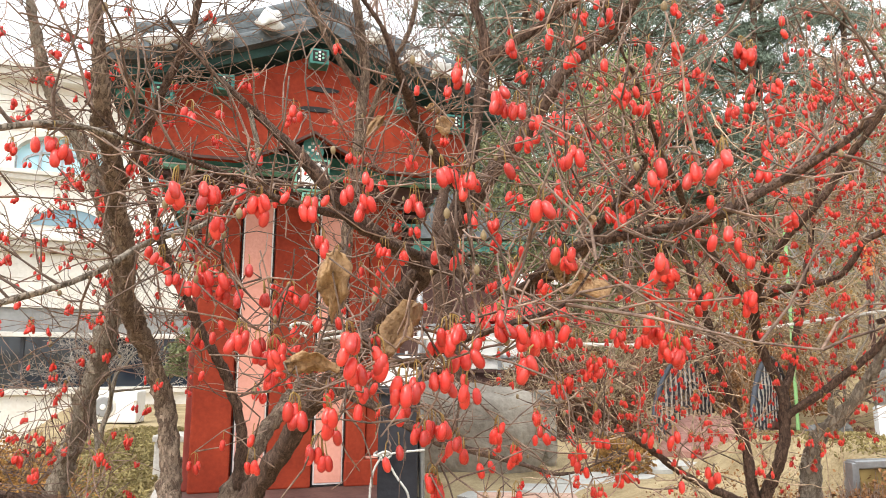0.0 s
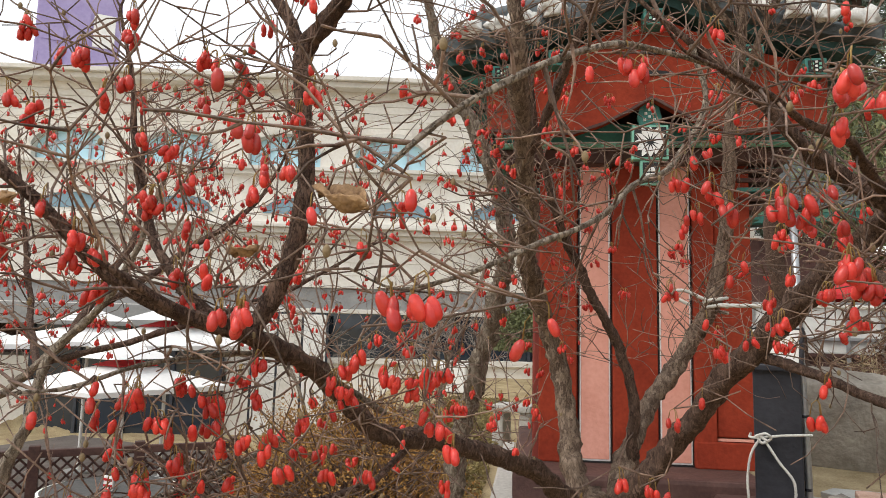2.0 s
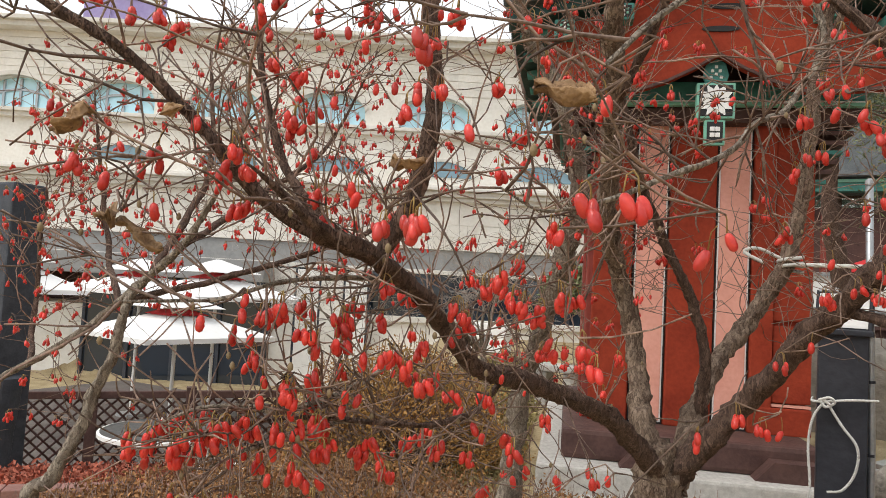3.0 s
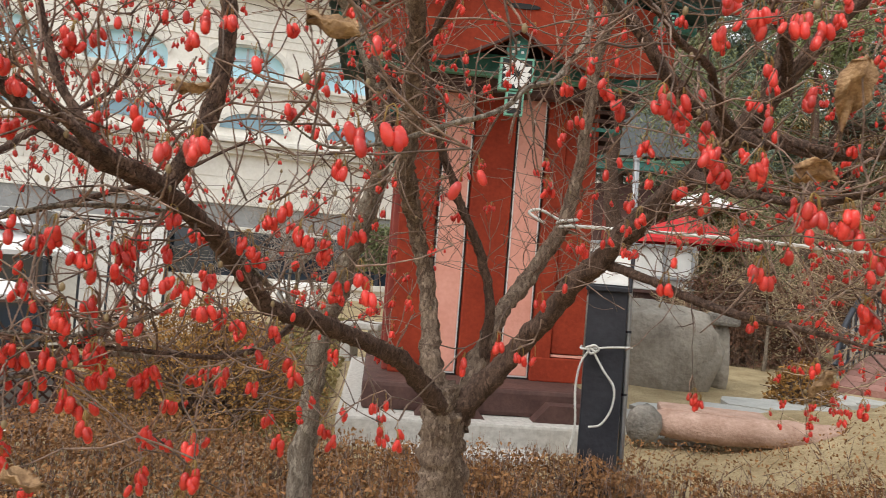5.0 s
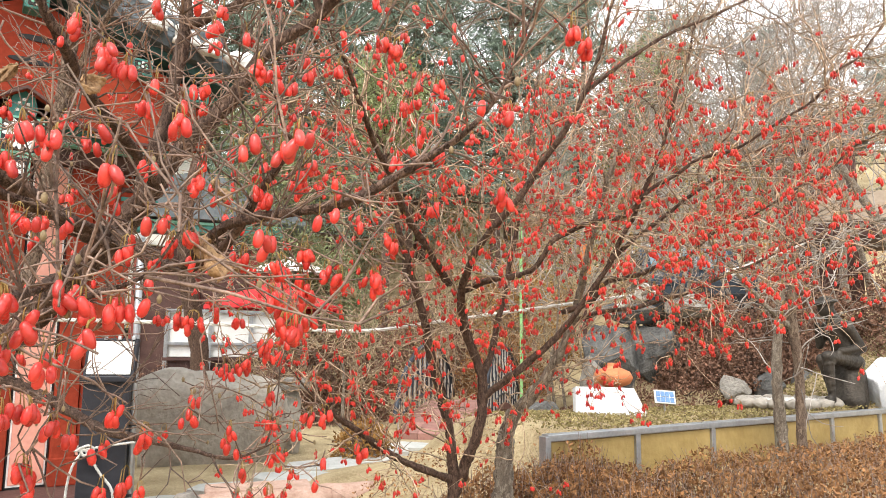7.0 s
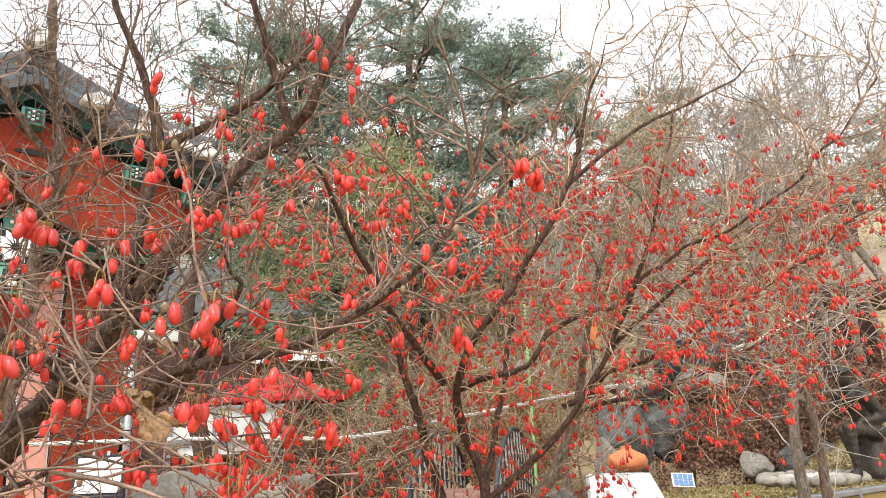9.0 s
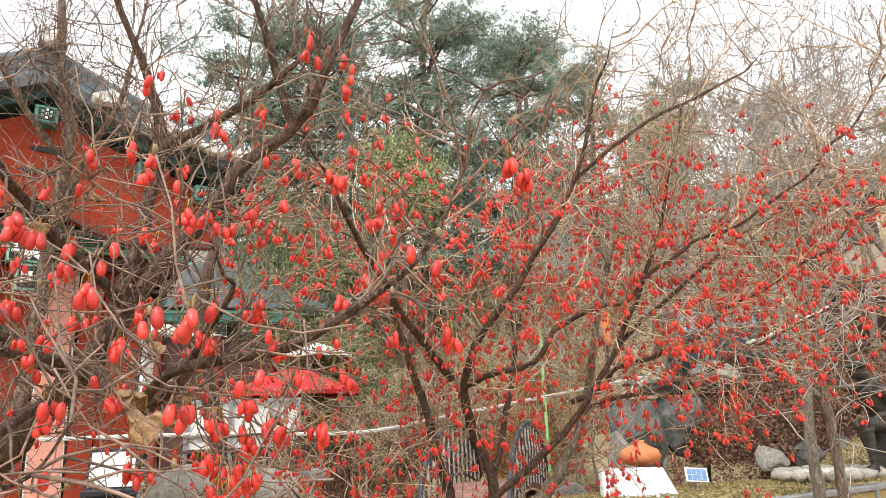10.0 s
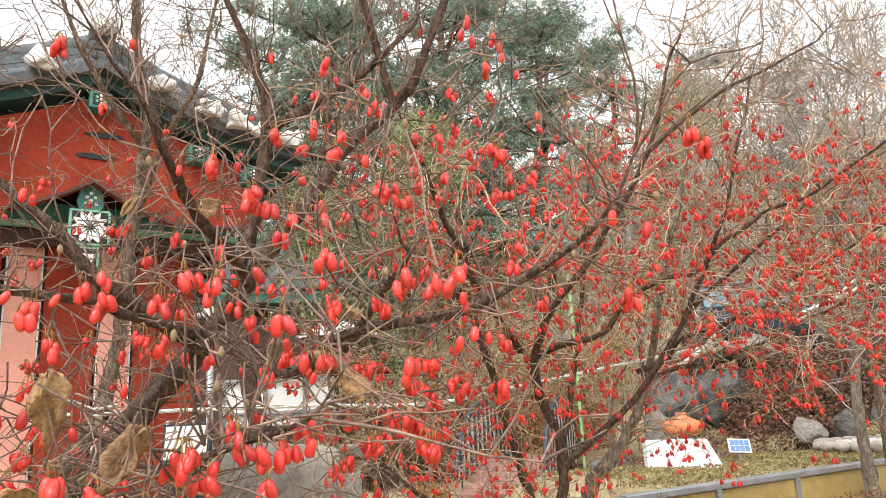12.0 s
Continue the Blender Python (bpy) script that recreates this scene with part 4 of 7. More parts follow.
def make_statue():
    s = thing("seated_statue", "dark bronze statue of a seated figure on a rock", "statue", (5.4, 4.55, 0.75))
    bm = bmesh.new()

    def lump(at, size, turn=(0, 0, 0)):
        m = pose(*at, *turn) @ Matrix.Diagonal((*size, 1))
        bmesh.ops.create_icosphere(bm, subdivisions=2, radius=1, matrix=m)

    def bone(p, q, r, r2=None):
        p, q = Vector(p), Vector(q)
        for k in range(7):
            f = k / 6
            rr = r + ((r2 or r) - r) * f
            lump(p.lerp(q, f), (rr, rr, rr))

    y = 4.52
    bone((5.47, y, 0.80), (5.49, y, 1.00), 0.15, 0.13)
    bone((5.48, y, 1.14), (5.37, y, 1.42), 0.105, 0.095)
    bone((5.36, y - 0.09, 1.42), (5.37, y + 0.09, 1.42), 0.058)
    bone((5.33, y, 1.48), (5.27, y, 1.55), 0.045)
    lump((5.26, y, 1.575), (0.072, 0.068, 0.085))
    lump((5.25, y, 1.635), (0.125, 0.12, 0.018), (0, -10, 0))
    lump((5.26, y, 1.66), (0.065, 0.065, 0.035), (0, -10, 0))
    bone((5.31, y + 0.02, 1.55), (5.42, y + 0.02, 1.44), 0.06, 0.05)
    bone((5.47, y - 0.08, 1.12), (5.15, y - 0.09, 1.17), 0.075, 0.055)
    bone((5.15, y - 0.09, 1.17), (5.17, y - 0.09, 0.84), 0.055, 0.035)
    bone((5.17, y - 0.09, 0.81), (5.08, y - 0.10, 0.80), 0.035, 0.028)
    bone((5.47, y + 0.06, 1.12), (5.30, y + 0.10, 1.14), 0.075, 0.058)
    bone((5.30, y + 0.10, 1.14), (5.40, y + 0.10, 0.83), 0.055, 0.036)
    bone((5.40, y + 0.10, 0.81), (5.32, y + 0.10, 0.80), 0.035, 0.028)
    bone((5.37, y - 0.12, 1.41), (5.47, y - 0.15, 1.24), 0.05, 0.042)
    bone((5.47, y - 0.15, 1.24), (5.27, y - 0.12, 1.22), 0.042, 0.032)
    bone((5.37, y + 0.12, 1.41), (5.32, y + 0.14, 1.26), 0.045, 0.036)
    bone((5.32, y + 0.14, 1.26), (5.22, y + 0.06, 1.44), 0.036, 0.028)
    fig = part("figure", bm, BRONZE, s, smooth=True)
    skin = fig.modifiers.new("cast", "REMESH")
    skin.mode, skin.voxel_size, skin.use_smooth_shade = "VOXEL", 0.014, True
    soft_ = fig.modifiers.new("worn", "SMOOTH")
    soft_.iterations, soft_.factor = 4, 0.5


make_statue()


def make_bed_ornaments():
    s = thing("white_rock", "rounded white rock beside the bronze statue", "rock", (5.74, 4.42, 0.75))
    part("rock", crag((5.74, 4.42, 0.93), (0.17, 0.14, 0.235), 21, 10, 4), WHITE_STONE, s, smooth=True)
    g = thing("gravel_ring", "ring of white kerb stones filled with pale gravel", "flower bed", (5.0, 4.72, 0.75))
    rng = np.random.default_rng(6)
    for k in range(18):
        a = 2 * math.pi * k / 18
        x, y = 5.0 + 0.42 * math.cos(a), 4.72 + 0.30 * math.sin(a)
        part("kerb_stone", boulder((x, y, 0.775), (0.082, 0.058, 0.045), k, 0.3, 2, 0.5), STELE, g, smooth=True)
    pts = rng.normal(size=(900, 2)) * np.array([0.26, 0.2])
    bm_v, bm_f = [], []
    for i, (dx, dy) in enumerate(pts):
        if (dx / 0.56) ** 2 + (dy / 0.27) ** 2 > 1:
            continue
        o = len(bm_v)
        r = rng.uniform(0.012, 0.024)
        c = np.array([5.06 + dx, 4.70 + dy, 0.785])
        bm_v += [tuple(c + r * np.array(d)) for d in ((1, 0, 0), (0, 1, 0), (-1, 0, 0), (0, -1, 0), (0, 0, 0.8))]
        bm_f += [(o, o + 1, o + 4), (o + 1, o + 2, o + 4), (o + 2, o + 3, o + 4), (o + 3, o, o + 4)]
    soup("gravel", bm_v, bm_f, GRANITE, g, "pale gravel")["kind"] = "stuff"
    p = thing("clay_pot", "squat orange clay pot lying on the bed", "pot", (3.42, 5.0, 0.8))
    part("body", lathe([(0.06, 0.9), (0.14, 0.93), (0.165, 0.98), (0.14, 1.03), (0.08, 1.055), (0.04, 1.08), (0.045, 1.10)], (3.42, 5.0, 0), 20), CLAY, p, smooth=True)
    part("foot", boulder((3.42, 5.02, 0.82), (0.2, 0.16, 0.1), 3, 0.2, 2), ROCK, p, smooth=True)
    w = thing("white_stone", "low white flat-faced stone with pale carving", "stone", (3.11, 4.6, 0.6))
    m = Matrix.Translation((3.12, 4.56, 0.66)) @ pose(0, 0, 0, -10, 0, -16)
    part("slab", prism([(-0.27, -0.06), (0.33, -0.06), (0.29, 0.04), (0.22, 0.20), (0.19, 0.265), (0.02, 0.272), (-0.262, 0.275)], 0.10, m), WHITE_STONE, w)
    part("base_chip", prism([(-0.20, -0.06), (0.40, -0.06), (0.34, 0.02), (0.16, 0.05), (-0.10, 0.085), (-0.18, 0.03)], 0.03, m @ Matrix.Translation((0.02, -0.035, 0))), WHITE_STONE, w, "broken white stone chip leaning on the slab")
    d = thing("solar_light", "small blue solar panel in a white frame on a stake", "garden light", (3.70, 4.69, 0.75))
    m = Matrix.Translation((3.70, 4.69, 0.84)) @ pose(0, 0, 0, -25, 4, -18)
    part("frame", box(-0.085, 0.085, 0, 0.012, -0.055, 0.055, 0.004, m), WHITE, d)
    for i in range(4):
        for j in range(2):
            part("cell", box(-0.072 + 0.037 * i, -0.039 + 0.037 * i, -0.005, 0.004, -0.045 + 0.047 * j, -0.003 + 0.047 * j, 0.001, m), SOLAR, d)
    part("stake", lathe([(0.008, 0.70), (0.008, 0.83)], (3.70, 4.70, 0), 8), METAL, d)
    for i, (x, y, z, sx, sy, sz, mt) in enumerate(((4.45, 6.72, 1.1, 0.30, 0.36, 0.44, ROCK_DARK), (4.95, 6.55, 1.15, 0.40, 0.34, 0.36, ROCK_DARK), (4.2, 6.5, 0.72, 0.24, 0.26, 0.34, ROCK), (5.25, 6.25, 1.66, 0.27, 0.26, 0.13, ROCK), (4.72, 6.62, 1.60, 0.40, 0.3, 0.13, ROCK_DARK), (5.75, 5.7, 0.84, 0.17, 0.14, 0.15, ROCK_DARK), (6.15, 5.6, 0.86, 0.2, 0.16, 0.17, ROCK_DARK), (6.6, 5.4, 0.86, 0.22, 0.18, 0.16, ROCK_DARK), (5.4, 5.8, 0.82, 0.14, 0.12, 0.14, ROCK), (3.05, 5.6, 0.62, 0.2, 0.16, 0.11, ROCK_DARK))):
        r = thing("garden_rock", "dark grey landscape rock at the hedge" if mt is ROCK_DARK else "grey landscape rock at the hedge", "rock", (x, y, land(x, y)), "rocks of the rockery")
        part("rock", crag((x, y, z), (sx, sy, sz), i + 30), mt, r)


make_bed_ornaments()


def make_car():
    s = thing("parked_car", "dark blue-grey parked sport utility vehicle up the bank", "car", (8.9, 11.0, 1.56), turn=0)
    m = Matrix.Translation((8.9, 11.0, 1.56)) @ pose(0, 0, 0, 0, 0, 62)
    side = [(-1.9, 0.3), (-1.9, 0.75), (-1.75, 0.92), (-0.95, 1.0), (-0.45, 1.5), (1.2, 1.55), (1.75, 1.05), (1.9, 0.95), (1.92, 0.35)]
    part("body", prism(side, 1.7, m @ Matrix.Translation((0, -0.85, 0))), CAR_PAINT, s)
    glass_ob = part("side_window", prism([(-0.78, 1.03), (-0.40, 1.42), (1.1, 1.46), (1.5, 1.05)], 1.72, m @ Matrix.Translation((0, -0.86, 0))), DARK_GLASS, s)
    part("windscreen", box(-0.05, 0.05, -0.7, 0.7, -0.28, 0.28, 0.01, m @ Matrix.Translation((-0.72, 0, 1.26)) @ pose(0, 0, 0, 0, 45, 0)), DIM_GLASS, s)
    part("roof_rail", box(-0.4, 1.15, -0.72, 0.72, 1.55, 1.585, 0.01, m), METAL, s)
    for x in (-1.2, 1.2):
        for y in (-0.8, 0.8):
            w = part("wheel", lathe([(0.22, -0.1), (0.34, -0.09), (0.34, 0.09), (0.22, 0.1)], m=m @ Matrix.Translation((x, y, 0.34)) @ pose(0, 0, 0, 90, 0, 0)), RUBBER, s)
            part("rim", lathe([(0.02, -0.105), (0.21, -0.102), (0.21, 0.102), (0.02, 0.105)], m=m @ Matrix.Translation((x, y, 0.34)) @ pose(0, 0, 0, 90, 0, 0)), METAL, w)
    part("bumper", box(-1.98, -1.85, -0.8, 0.8, 0.3, 0.55, 0.03, m), RUBBER, s)
    for y in (-0.65, 0.65):
        part("headlight", box(-1.93, -1.8, y - 0.15, y + 0.15, 0.68, 0.8, 0.02, m), DARK_GLASS, s)


make_car()


def make_canopy():
    s = thing("tan_canopy", "tan canvas canopy with a dark underside up the bank", "canopy", (12.2, 10, 2.0))
    part("roof", prism([(-1.6, 0.0), (1.6, 0.0), (0.9, 0.55), (-0.7, 0.62)], 2.4, Matrix.Translation((12.6, 9.8, 3.75)) @ pose(0, 0, 0, 0, 0, -48)), TAN_CANVAS, s)
    part("fascia", box(-1.65, 1.65, -0.05, 2.45, -0.32, 0.0, 0.01, Matrix.Translation((12.6, 9.8, 3.745)) @ pose(0, 0, 0, 0, 0, -48)), BROWN_WOOD, s)
    for u in (-1.4, 1.4):
        part("post", box(u - 0.06, u + 0.06, 0.1, 0.22, -2.2, -0.3, 0.01, Matrix.Translation((12.6, 9.8, 3.745)) @ pose(0, 0, 0, 0, 0, -48)), BROWN_WOOD, s)
    h = thing("dark_hut", "dark tiled hut roof among the far trees", "hut", (13, 12, 2))
    part("roof", prism([(-1.2, 0), (1.2, 0), (0.8, 0.55), (0, 0.8), (-0.8, 0.55)], 1.6, Matrix.Translation((14.2, 12.6, 6.2)) @ pose(0, 0, 0, 0, 0, -48)), ROOF_TILE, h)
    part("wall", box(-0.9, 0.9, 0.2, 1.4, -4.5, 0.0, 0.01, Matrix.Translation((14.2, 12.6, 6.2)) @ pose(0, 0, 0, 0, 0, -48)), BROWN_WOOD, h)
    o = thing("orange_board", "upright orange board standing in the shrubbery", "board", (5.6, 9.0, 0.3))
    part("board", box(5.48, 5.64, 8.95, 8.99, 2.3, 2.75, 0.01), ORANGE, o)
    part("stake", box(5.53, 5.58, 8.99, 9.03, land(5.6, 9.0) - 0.1, 2.35, 0.005), BROWN_WOOD, o)
    g = thing("green_pole", "thin light green garden pole", "pole", (4.5, 9.0, 0.3))
    part("tube", lathe([(0.022, land(4.5, 9.0) - 0.1), (0.022, 2.95), (0.008, 2.97)], (4.5, 9.0, 0), 8), GREEN_POLE, g)


make_canopy()


# ---- the sunken terrace ----
def make_terrace():
    tx, ty, tz = -6.05, 4.95, -0.40
    s = thing("garden_table", "round dark-topped garden table with white wrought iron legs", "table", (tx, ty, TERRACE))
    part("tabletop", lathe([(0.58, tz - 0.03), (0.60, tz - 0.02), (0.60, tz - 0.005), (0.58, tz)], (tx, ty, 0), 36), DARK_TOP, s)
    part("rim", lathe([(0.595, tz - 0.035), (0.62, tz - 0.04), (0.62, tz - 0.003), (0.595, tz + 0.002)], (tx, ty, 0), 36, caps=False), WHITE, s)
    for k in range(4):
        a = math.pi * (k / 2 + 0.2)
        t = Tubes()
        t.add(spline([(tx + r * math.cos(a), ty + r * math.sin(a), z, 0.018) for r, z in ((0.42, tz - 0.04), (0.20, tz - 0.35), (0.22, tz - 0.62), (0.46, TERRACE + 0.06), (0.52, TERRACE + 0.03))], 6), 8)
        t.make("leg", WHITE, s)
    t = Tubes()
    t.add([(tx + 0.21 * math.cos(a), ty + 0.21 * math.sin(a), tz - 0.48, 0.012) for a in [2 * math.pi * k / 20 for k in range(21)]], 6)
    t.make("leg_ring", WHITE, s)
    c = thing("table_card", "small red and white card standing on the garden table", "card", (tx + 0.05, ty - 0.05, tz))
    part("card", box(tx - 0.01, tx + 0.11, ty - 0.06, ty - 0.045, tz + 0.001, tz + 0.13, 0.002), WHITE, c)
    for z in (0.03, 0.085):
        part("band", box(tx - 0.008, tx + 0.108, ty - 0.066, ty - 0.062, tz + z, tz + z + 0.022, 0.001), RED_CANVAS, c)
    for cx, cy, turn in ((tx + 0.85, ty + 0.25, 200), (tx - 0.5, ty + 0.75, 300)):
        ch = thing("garden_chair", "white wrought iron garden chair at the round table", "chair", (cx, cy, TERRACE), "chairs at the garden table", turn=turn)
        m = Matrix.Translation((cx, cy, TERRACE + 0.04)) @ pose(0, 0, 0, 0, 0, turn)
        part("seat", lathe([(0.02, 0.43), (0.20, 0.43), (0.215, 0.445), (0.20, 0.455), (0.02, 0.455)], m=m), WHITE, ch)
        for u, v in ((-0.15, -0.15), (0.15, -0.15), (-0.15, 0.15), (0.15, 0.15)):
            t = Tubes()
            t.add([(*(m @ Vector((u * (1 + 0.35 * f), v * (1 + 0.35 * f), 0.43 * (1 - f)))), 0.013) for f in (0, 0.35, 0.7, 1.0)], 6)
            t.make("leg", WHITE, ch)
        t = Tubes()
        t.add([(*(m @ Vector((0.20 * math.cos(w), 0.19 + 0.05 * math.sin(w), 0.45 + 0.42 * math.sin(w)))), 0.013) for w in [math.pi * k / 14 for k in range(15)]], 6)
        t.make("backrest", WHITE, ch)
    l = thing("lattice_railing", "dark red-brown wooden lattice railing of the terrace", "railing", (-7.6, 6.0, TERRACE))
    m = Matrix.Translation((-8.75, 4.70, 0.10)) @ pose(0, 0, 0, 0, 0, 50)
    for z in (-0.50, -1.42):
        part("rail", box(0, 3.4, -0.04, 0.04, z, z + 0.09, 0.01, m), BROWN_WOOD, l)
    for u in (0, 1.13, 2.26, 3.4):
        part("post", box(u - 0.06, u + 0.06, -0.06, 0.06, -1.6, -0.36, 0.01, m), BROWN_WOOD, l)
    for k in range(-6, 30):
        for sgn in (-1, 1):
            u = k * 0.14
            z0, z1 = -1.36, -0.50
            x0, x1 = (u, u + 0.86) if sgn > 0 else (u + 0.86, u)
            lo, hi = max(0, min(x0, x1)), min(3.4, max(x0, x1))
            if hi - lo < 0.1:
                continue
            f = lambda x: z0 + (z1 - z0) * (x - x0) / (x1 - x0)
            t = Tubes()
            y = 0.008 * sgn
            t.add([(*(m @ Vector((lo, y, f(lo)))), 0.014), (*(m @ Vector((hi, y, f(hi)))), 0.014)], 4)
            t.make("slat", BROWN_WOOD, l)
    k = thing("terrace_kerb", "pinkish brick kerb along the terrace edge", "kerb", (-5.6, 4.2, TERRACE))
    m2 = Matrix.Translation((-6.25, 3.05, 0)) @ pose(0, 0, 0, 0, 0, 45)
    for i in range(9):
        part("brick", box(i * 0.2 + 0.004, i * 0.2 + 0.196, -0.1, 0.1, -1.6, -0.60, 0.012, m2), BRICK, k)
    p = thing("terrace_pillar", "dark grey terrace pillar with a dark planter", "pillar", (-7.6, 4.1, TERRACE))
    part("shaft", box(-7.75, -7.36, 4.0, 4.35, -1.6, 2.0, 0.02), IRON, p)
    part("planter", lathe([(0.12, -1.5), (0.16, -0.5), (0.19, -0.2), (0.20, 0.05), (0.17, 0.07)], (-7.42, 4.08, 0), 16), IRON, p, "dark planter")
    d = thing("grey_doors", "pair of pale grey door panels beside the terrace", "door", (-11.3, 14.4, -1.5))
    for i in range(4):
        part("leaf", box(-4.85 + 0.62 * i, -4.29 + 0.62 * i, -0.25, -0.18, -1.6, 1.5, 0.01, BM), WHITE if i % 2 else CORNICE, d)
        part("gap", box(-4.29 + 0.62 * i, -4.23 + 0.62 * i, -0.22, -0.16, -1.6, 1.5, 0.005, BM), IRON, d)
    f = thing("dark_shopfront", "dark glazed shopfront under a grey fascia behind the parasols", "shopfront", (-14, 10, -1.5))
    part("glass", box(-9.6, -4.9, -0.35, -0.3, -1.6, 1.2, 0, BM), DARK_GLASS, f)
    part("fascia", box(-20, -4.85, -1.2, 0.0, 1.1, 1.62, 0.02, BM), CONCRETE, f)
    for i in range(5):
        part("mullion", box(-9.6 + 1.15 * i, -9.52 + 1.15 * i, -0.42, -0.33, -1.6, 1.15, 0.005, BM), IRON, f)
    part("rail", box(-9.6, -4.9, -0.46, -0.36, -0.5, -0.4, 0.005, BM), BROWN_WOOD, f)
    a = thing("air_conditioner", "white outdoor air conditioning unit by the wall", "air conditioner", (-5.8, 12.2, 0))
    part("case", box(-6.2, -5.35, 12.2, 12.55, 0.02, 0.56, 0.03), WHITE, a)
    ring = lambda r, y: lathe([(r, 0), (r, 0.02), (r - 0.02, 0.03)], m=Matrix.Translation((-5.92, y, 0.29)) @ pose(0, 0, 0, 90, 0, 0), steps=24)
    part("fan_guard", ring(0.21, 12.21), CORNICE, a)
    part("fan_well", ring(0.17, 12.19), CONCRETE, a)
    part("hub", ring(0.05, 12.17), WHITE, a)
    b = thing("stone_bench", "small pale stone bench beside the pavilion", "bench", (-2.68, 7.2, 0))
    part("seat", box(-2.90, -2.46, 7.0, 7.36, 0.36, 0.43, 0.03), GRANITE, b)
    part("support", box(-2.60, -2.47, 7.05, 7.33, -0.05, 0.36, 0.03), GRANITE, b)
    part("support", box(-2.90, -2.77, 7.05, 7.33, -0.05, 0.36, 0.03), GRANITE, b)
    v = thing("purple_tower", "far tower with faded purple panels", "building", (-26.4, 19.2, -2))
    mm = Matrix.Translation((-26.6, 19.2, 0)) @ pose(0, 0, 0, 0, 0, 50)
    part("wall", box(-1.6, 1.6, 0, 3, -2, 16, 0.05, mm), PURPLE, v)
    for i in range(3):
        for j in range(7):
            part("pane", box(-1.4 + i * 0.98, -0.55 + i * 0.98, -0.06, 0.02, 1 + j * 2.0, 2.5 + j * 2.0, 0.01, mm), WHITE if (i + j) % 4 == 0 else PURPLE, v)


make_terrace()


def fallen_leaves():
    """A drift of red leaves on the soil behind the brick kerb."""
    rng = np.random.default_rng(91)
    s = thing("leaf_drift", "drift of fallen red leaves behind the brick kerb", "fallen leaves", (-6.6, 4.1, -0.8), kind="stuff")
    m = Matrix.Translation((-6.25, 3.05, 0)) @ pose(0, 0, 0, 0, 0, 45)
    part("soil_bed", box(0.0, 1.8, 0.10, 0.75, -1.6, -0.66, 0.04, m), BRICK, s, "reddish soil bed")
    c = [m @ Vector((rng.uniform(0, 1.8), rng.uniform(0.08, 0.75), -0.65 + abs(rng.normal()) * 0.03)) for _ in range(2600)]
    leaves("litter", [tuple(p) for p in c], 0.035, LEAF_RED, s, seed=92)["kind"] = "stuff"


fallen_leaves()


# ---- shrubs, hedges and woods ----
def shrub(name, label, at, size, leaf, n, leaf_size, seed, twig=TWIG, stems=40, cat="shrub", shell=0.55):
    """A bush: stems fanning up from the ground and small leaves in an uneven dome."""
    rng = np.random.default_rng(seed)
    s = thing(name, label, cat, (at[0], at[1], at[2]))
    t = Tubes()
    for k in range(stems):
        d = rng.normal(size=3)
        d[2] = abs(d[2]) + 0.3
        d /= np.linalg.norm(d)
        tip = np.array(at) + d * np.array(size) * rng.uniform(0.6, 1.08)
        mid = np.array(at) * 0.5 + tip * 0.5 + rng.normal(size=3) * 0.08 * np.array(size)
        base = np.array(at) + rng.normal(size=3) * 0.1 * np.array(size) * np.array((1, 1, 0))
        r = 0.006 + 0.004 * rng.uniform()
        t.add(spline([(*base, r), (*mid, r * 0.7), (*tip, r * 0.25)], 4), 4)
    t.make("stem_tangle", twig, s)["kind"] = "stuff"
    d = rng.normal(size=(n, 3))
    d[:, 2] = np.abs(d[:, 2])
    d /= np.linalg.norm(d, axis=1)[:, None]
    r = rng.uniform(shell, 1.0, n) ** 0.6
    bump = np.array([0.86 + 0.24 * noise.noise(Vector(v * 3.0) + Vector((seed, 0, 0))) + 0.14 * noise.noise(Vector(v * 8.0)) for v in d])
    leaves("foliage", np.array(at) + d * (r * bump)[:, None] * np.array(size), leaf_size, leaf, s, seed=seed)["kind"] = "stuff"
    return s


def hedge(name, label, x0, x1, y0, y1, height, leaf, n, leaf_size, seed, keep=lambda x, y: True, lift=0.0):
    """A low hedge over the ground, its top uneven, with fine stems inside."""
    rng = np.random.default_rng(seed)
    s = thing(name, label, "hedge", ((x0 + x1) / 2, (y0 + y1) / 2, land((x0 + x1) / 2, (y0 + y1) / 2)))
    c, t = [], Tubes()
    while len(c) < n:
        x, y = rng.uniform(x0, x1), rng.uniform(y0, y1)
        inset = min(x - x0, x1 - x, y - y0, y1 - y) + 0.35 * noise.noise(Vector((x * 1.3, y * 1.3, seed + 5)))
        if not keep(x, y) or inset < 0.45 * rng.uniform() - 0.05:
            n -= 1
            continue
        h = height * (0.75 + 0.35 * noise.noise(Vector((x * 3, y * 3, seed))) + 0.2 * noise.noise(Vector((x * 11, y * 11, seed))))
        c.append((x, y, land(x, y) + lift + h * rng.uniform(0.15, 1.0) ** 0.5))
        if len(c) % 14 == 0:
            z = land(x, y)
            a = rng.normal(size=2) * 0.06
            t.add([(x, y, z, 0.003), (x + a[0] * 0.5, y + a[1] * 0.5, z + h * 0.6, 0.002), (x + a[0], y + a[1], z + lift + h * 1.12, 0.001)], 3)
    leaves("foliage", c, leaf_size, leaf, s, seed=seed)["kind"] = "stuff"
    t.make("stem_tangle", TWIG, s)["kind"] = "stuff"


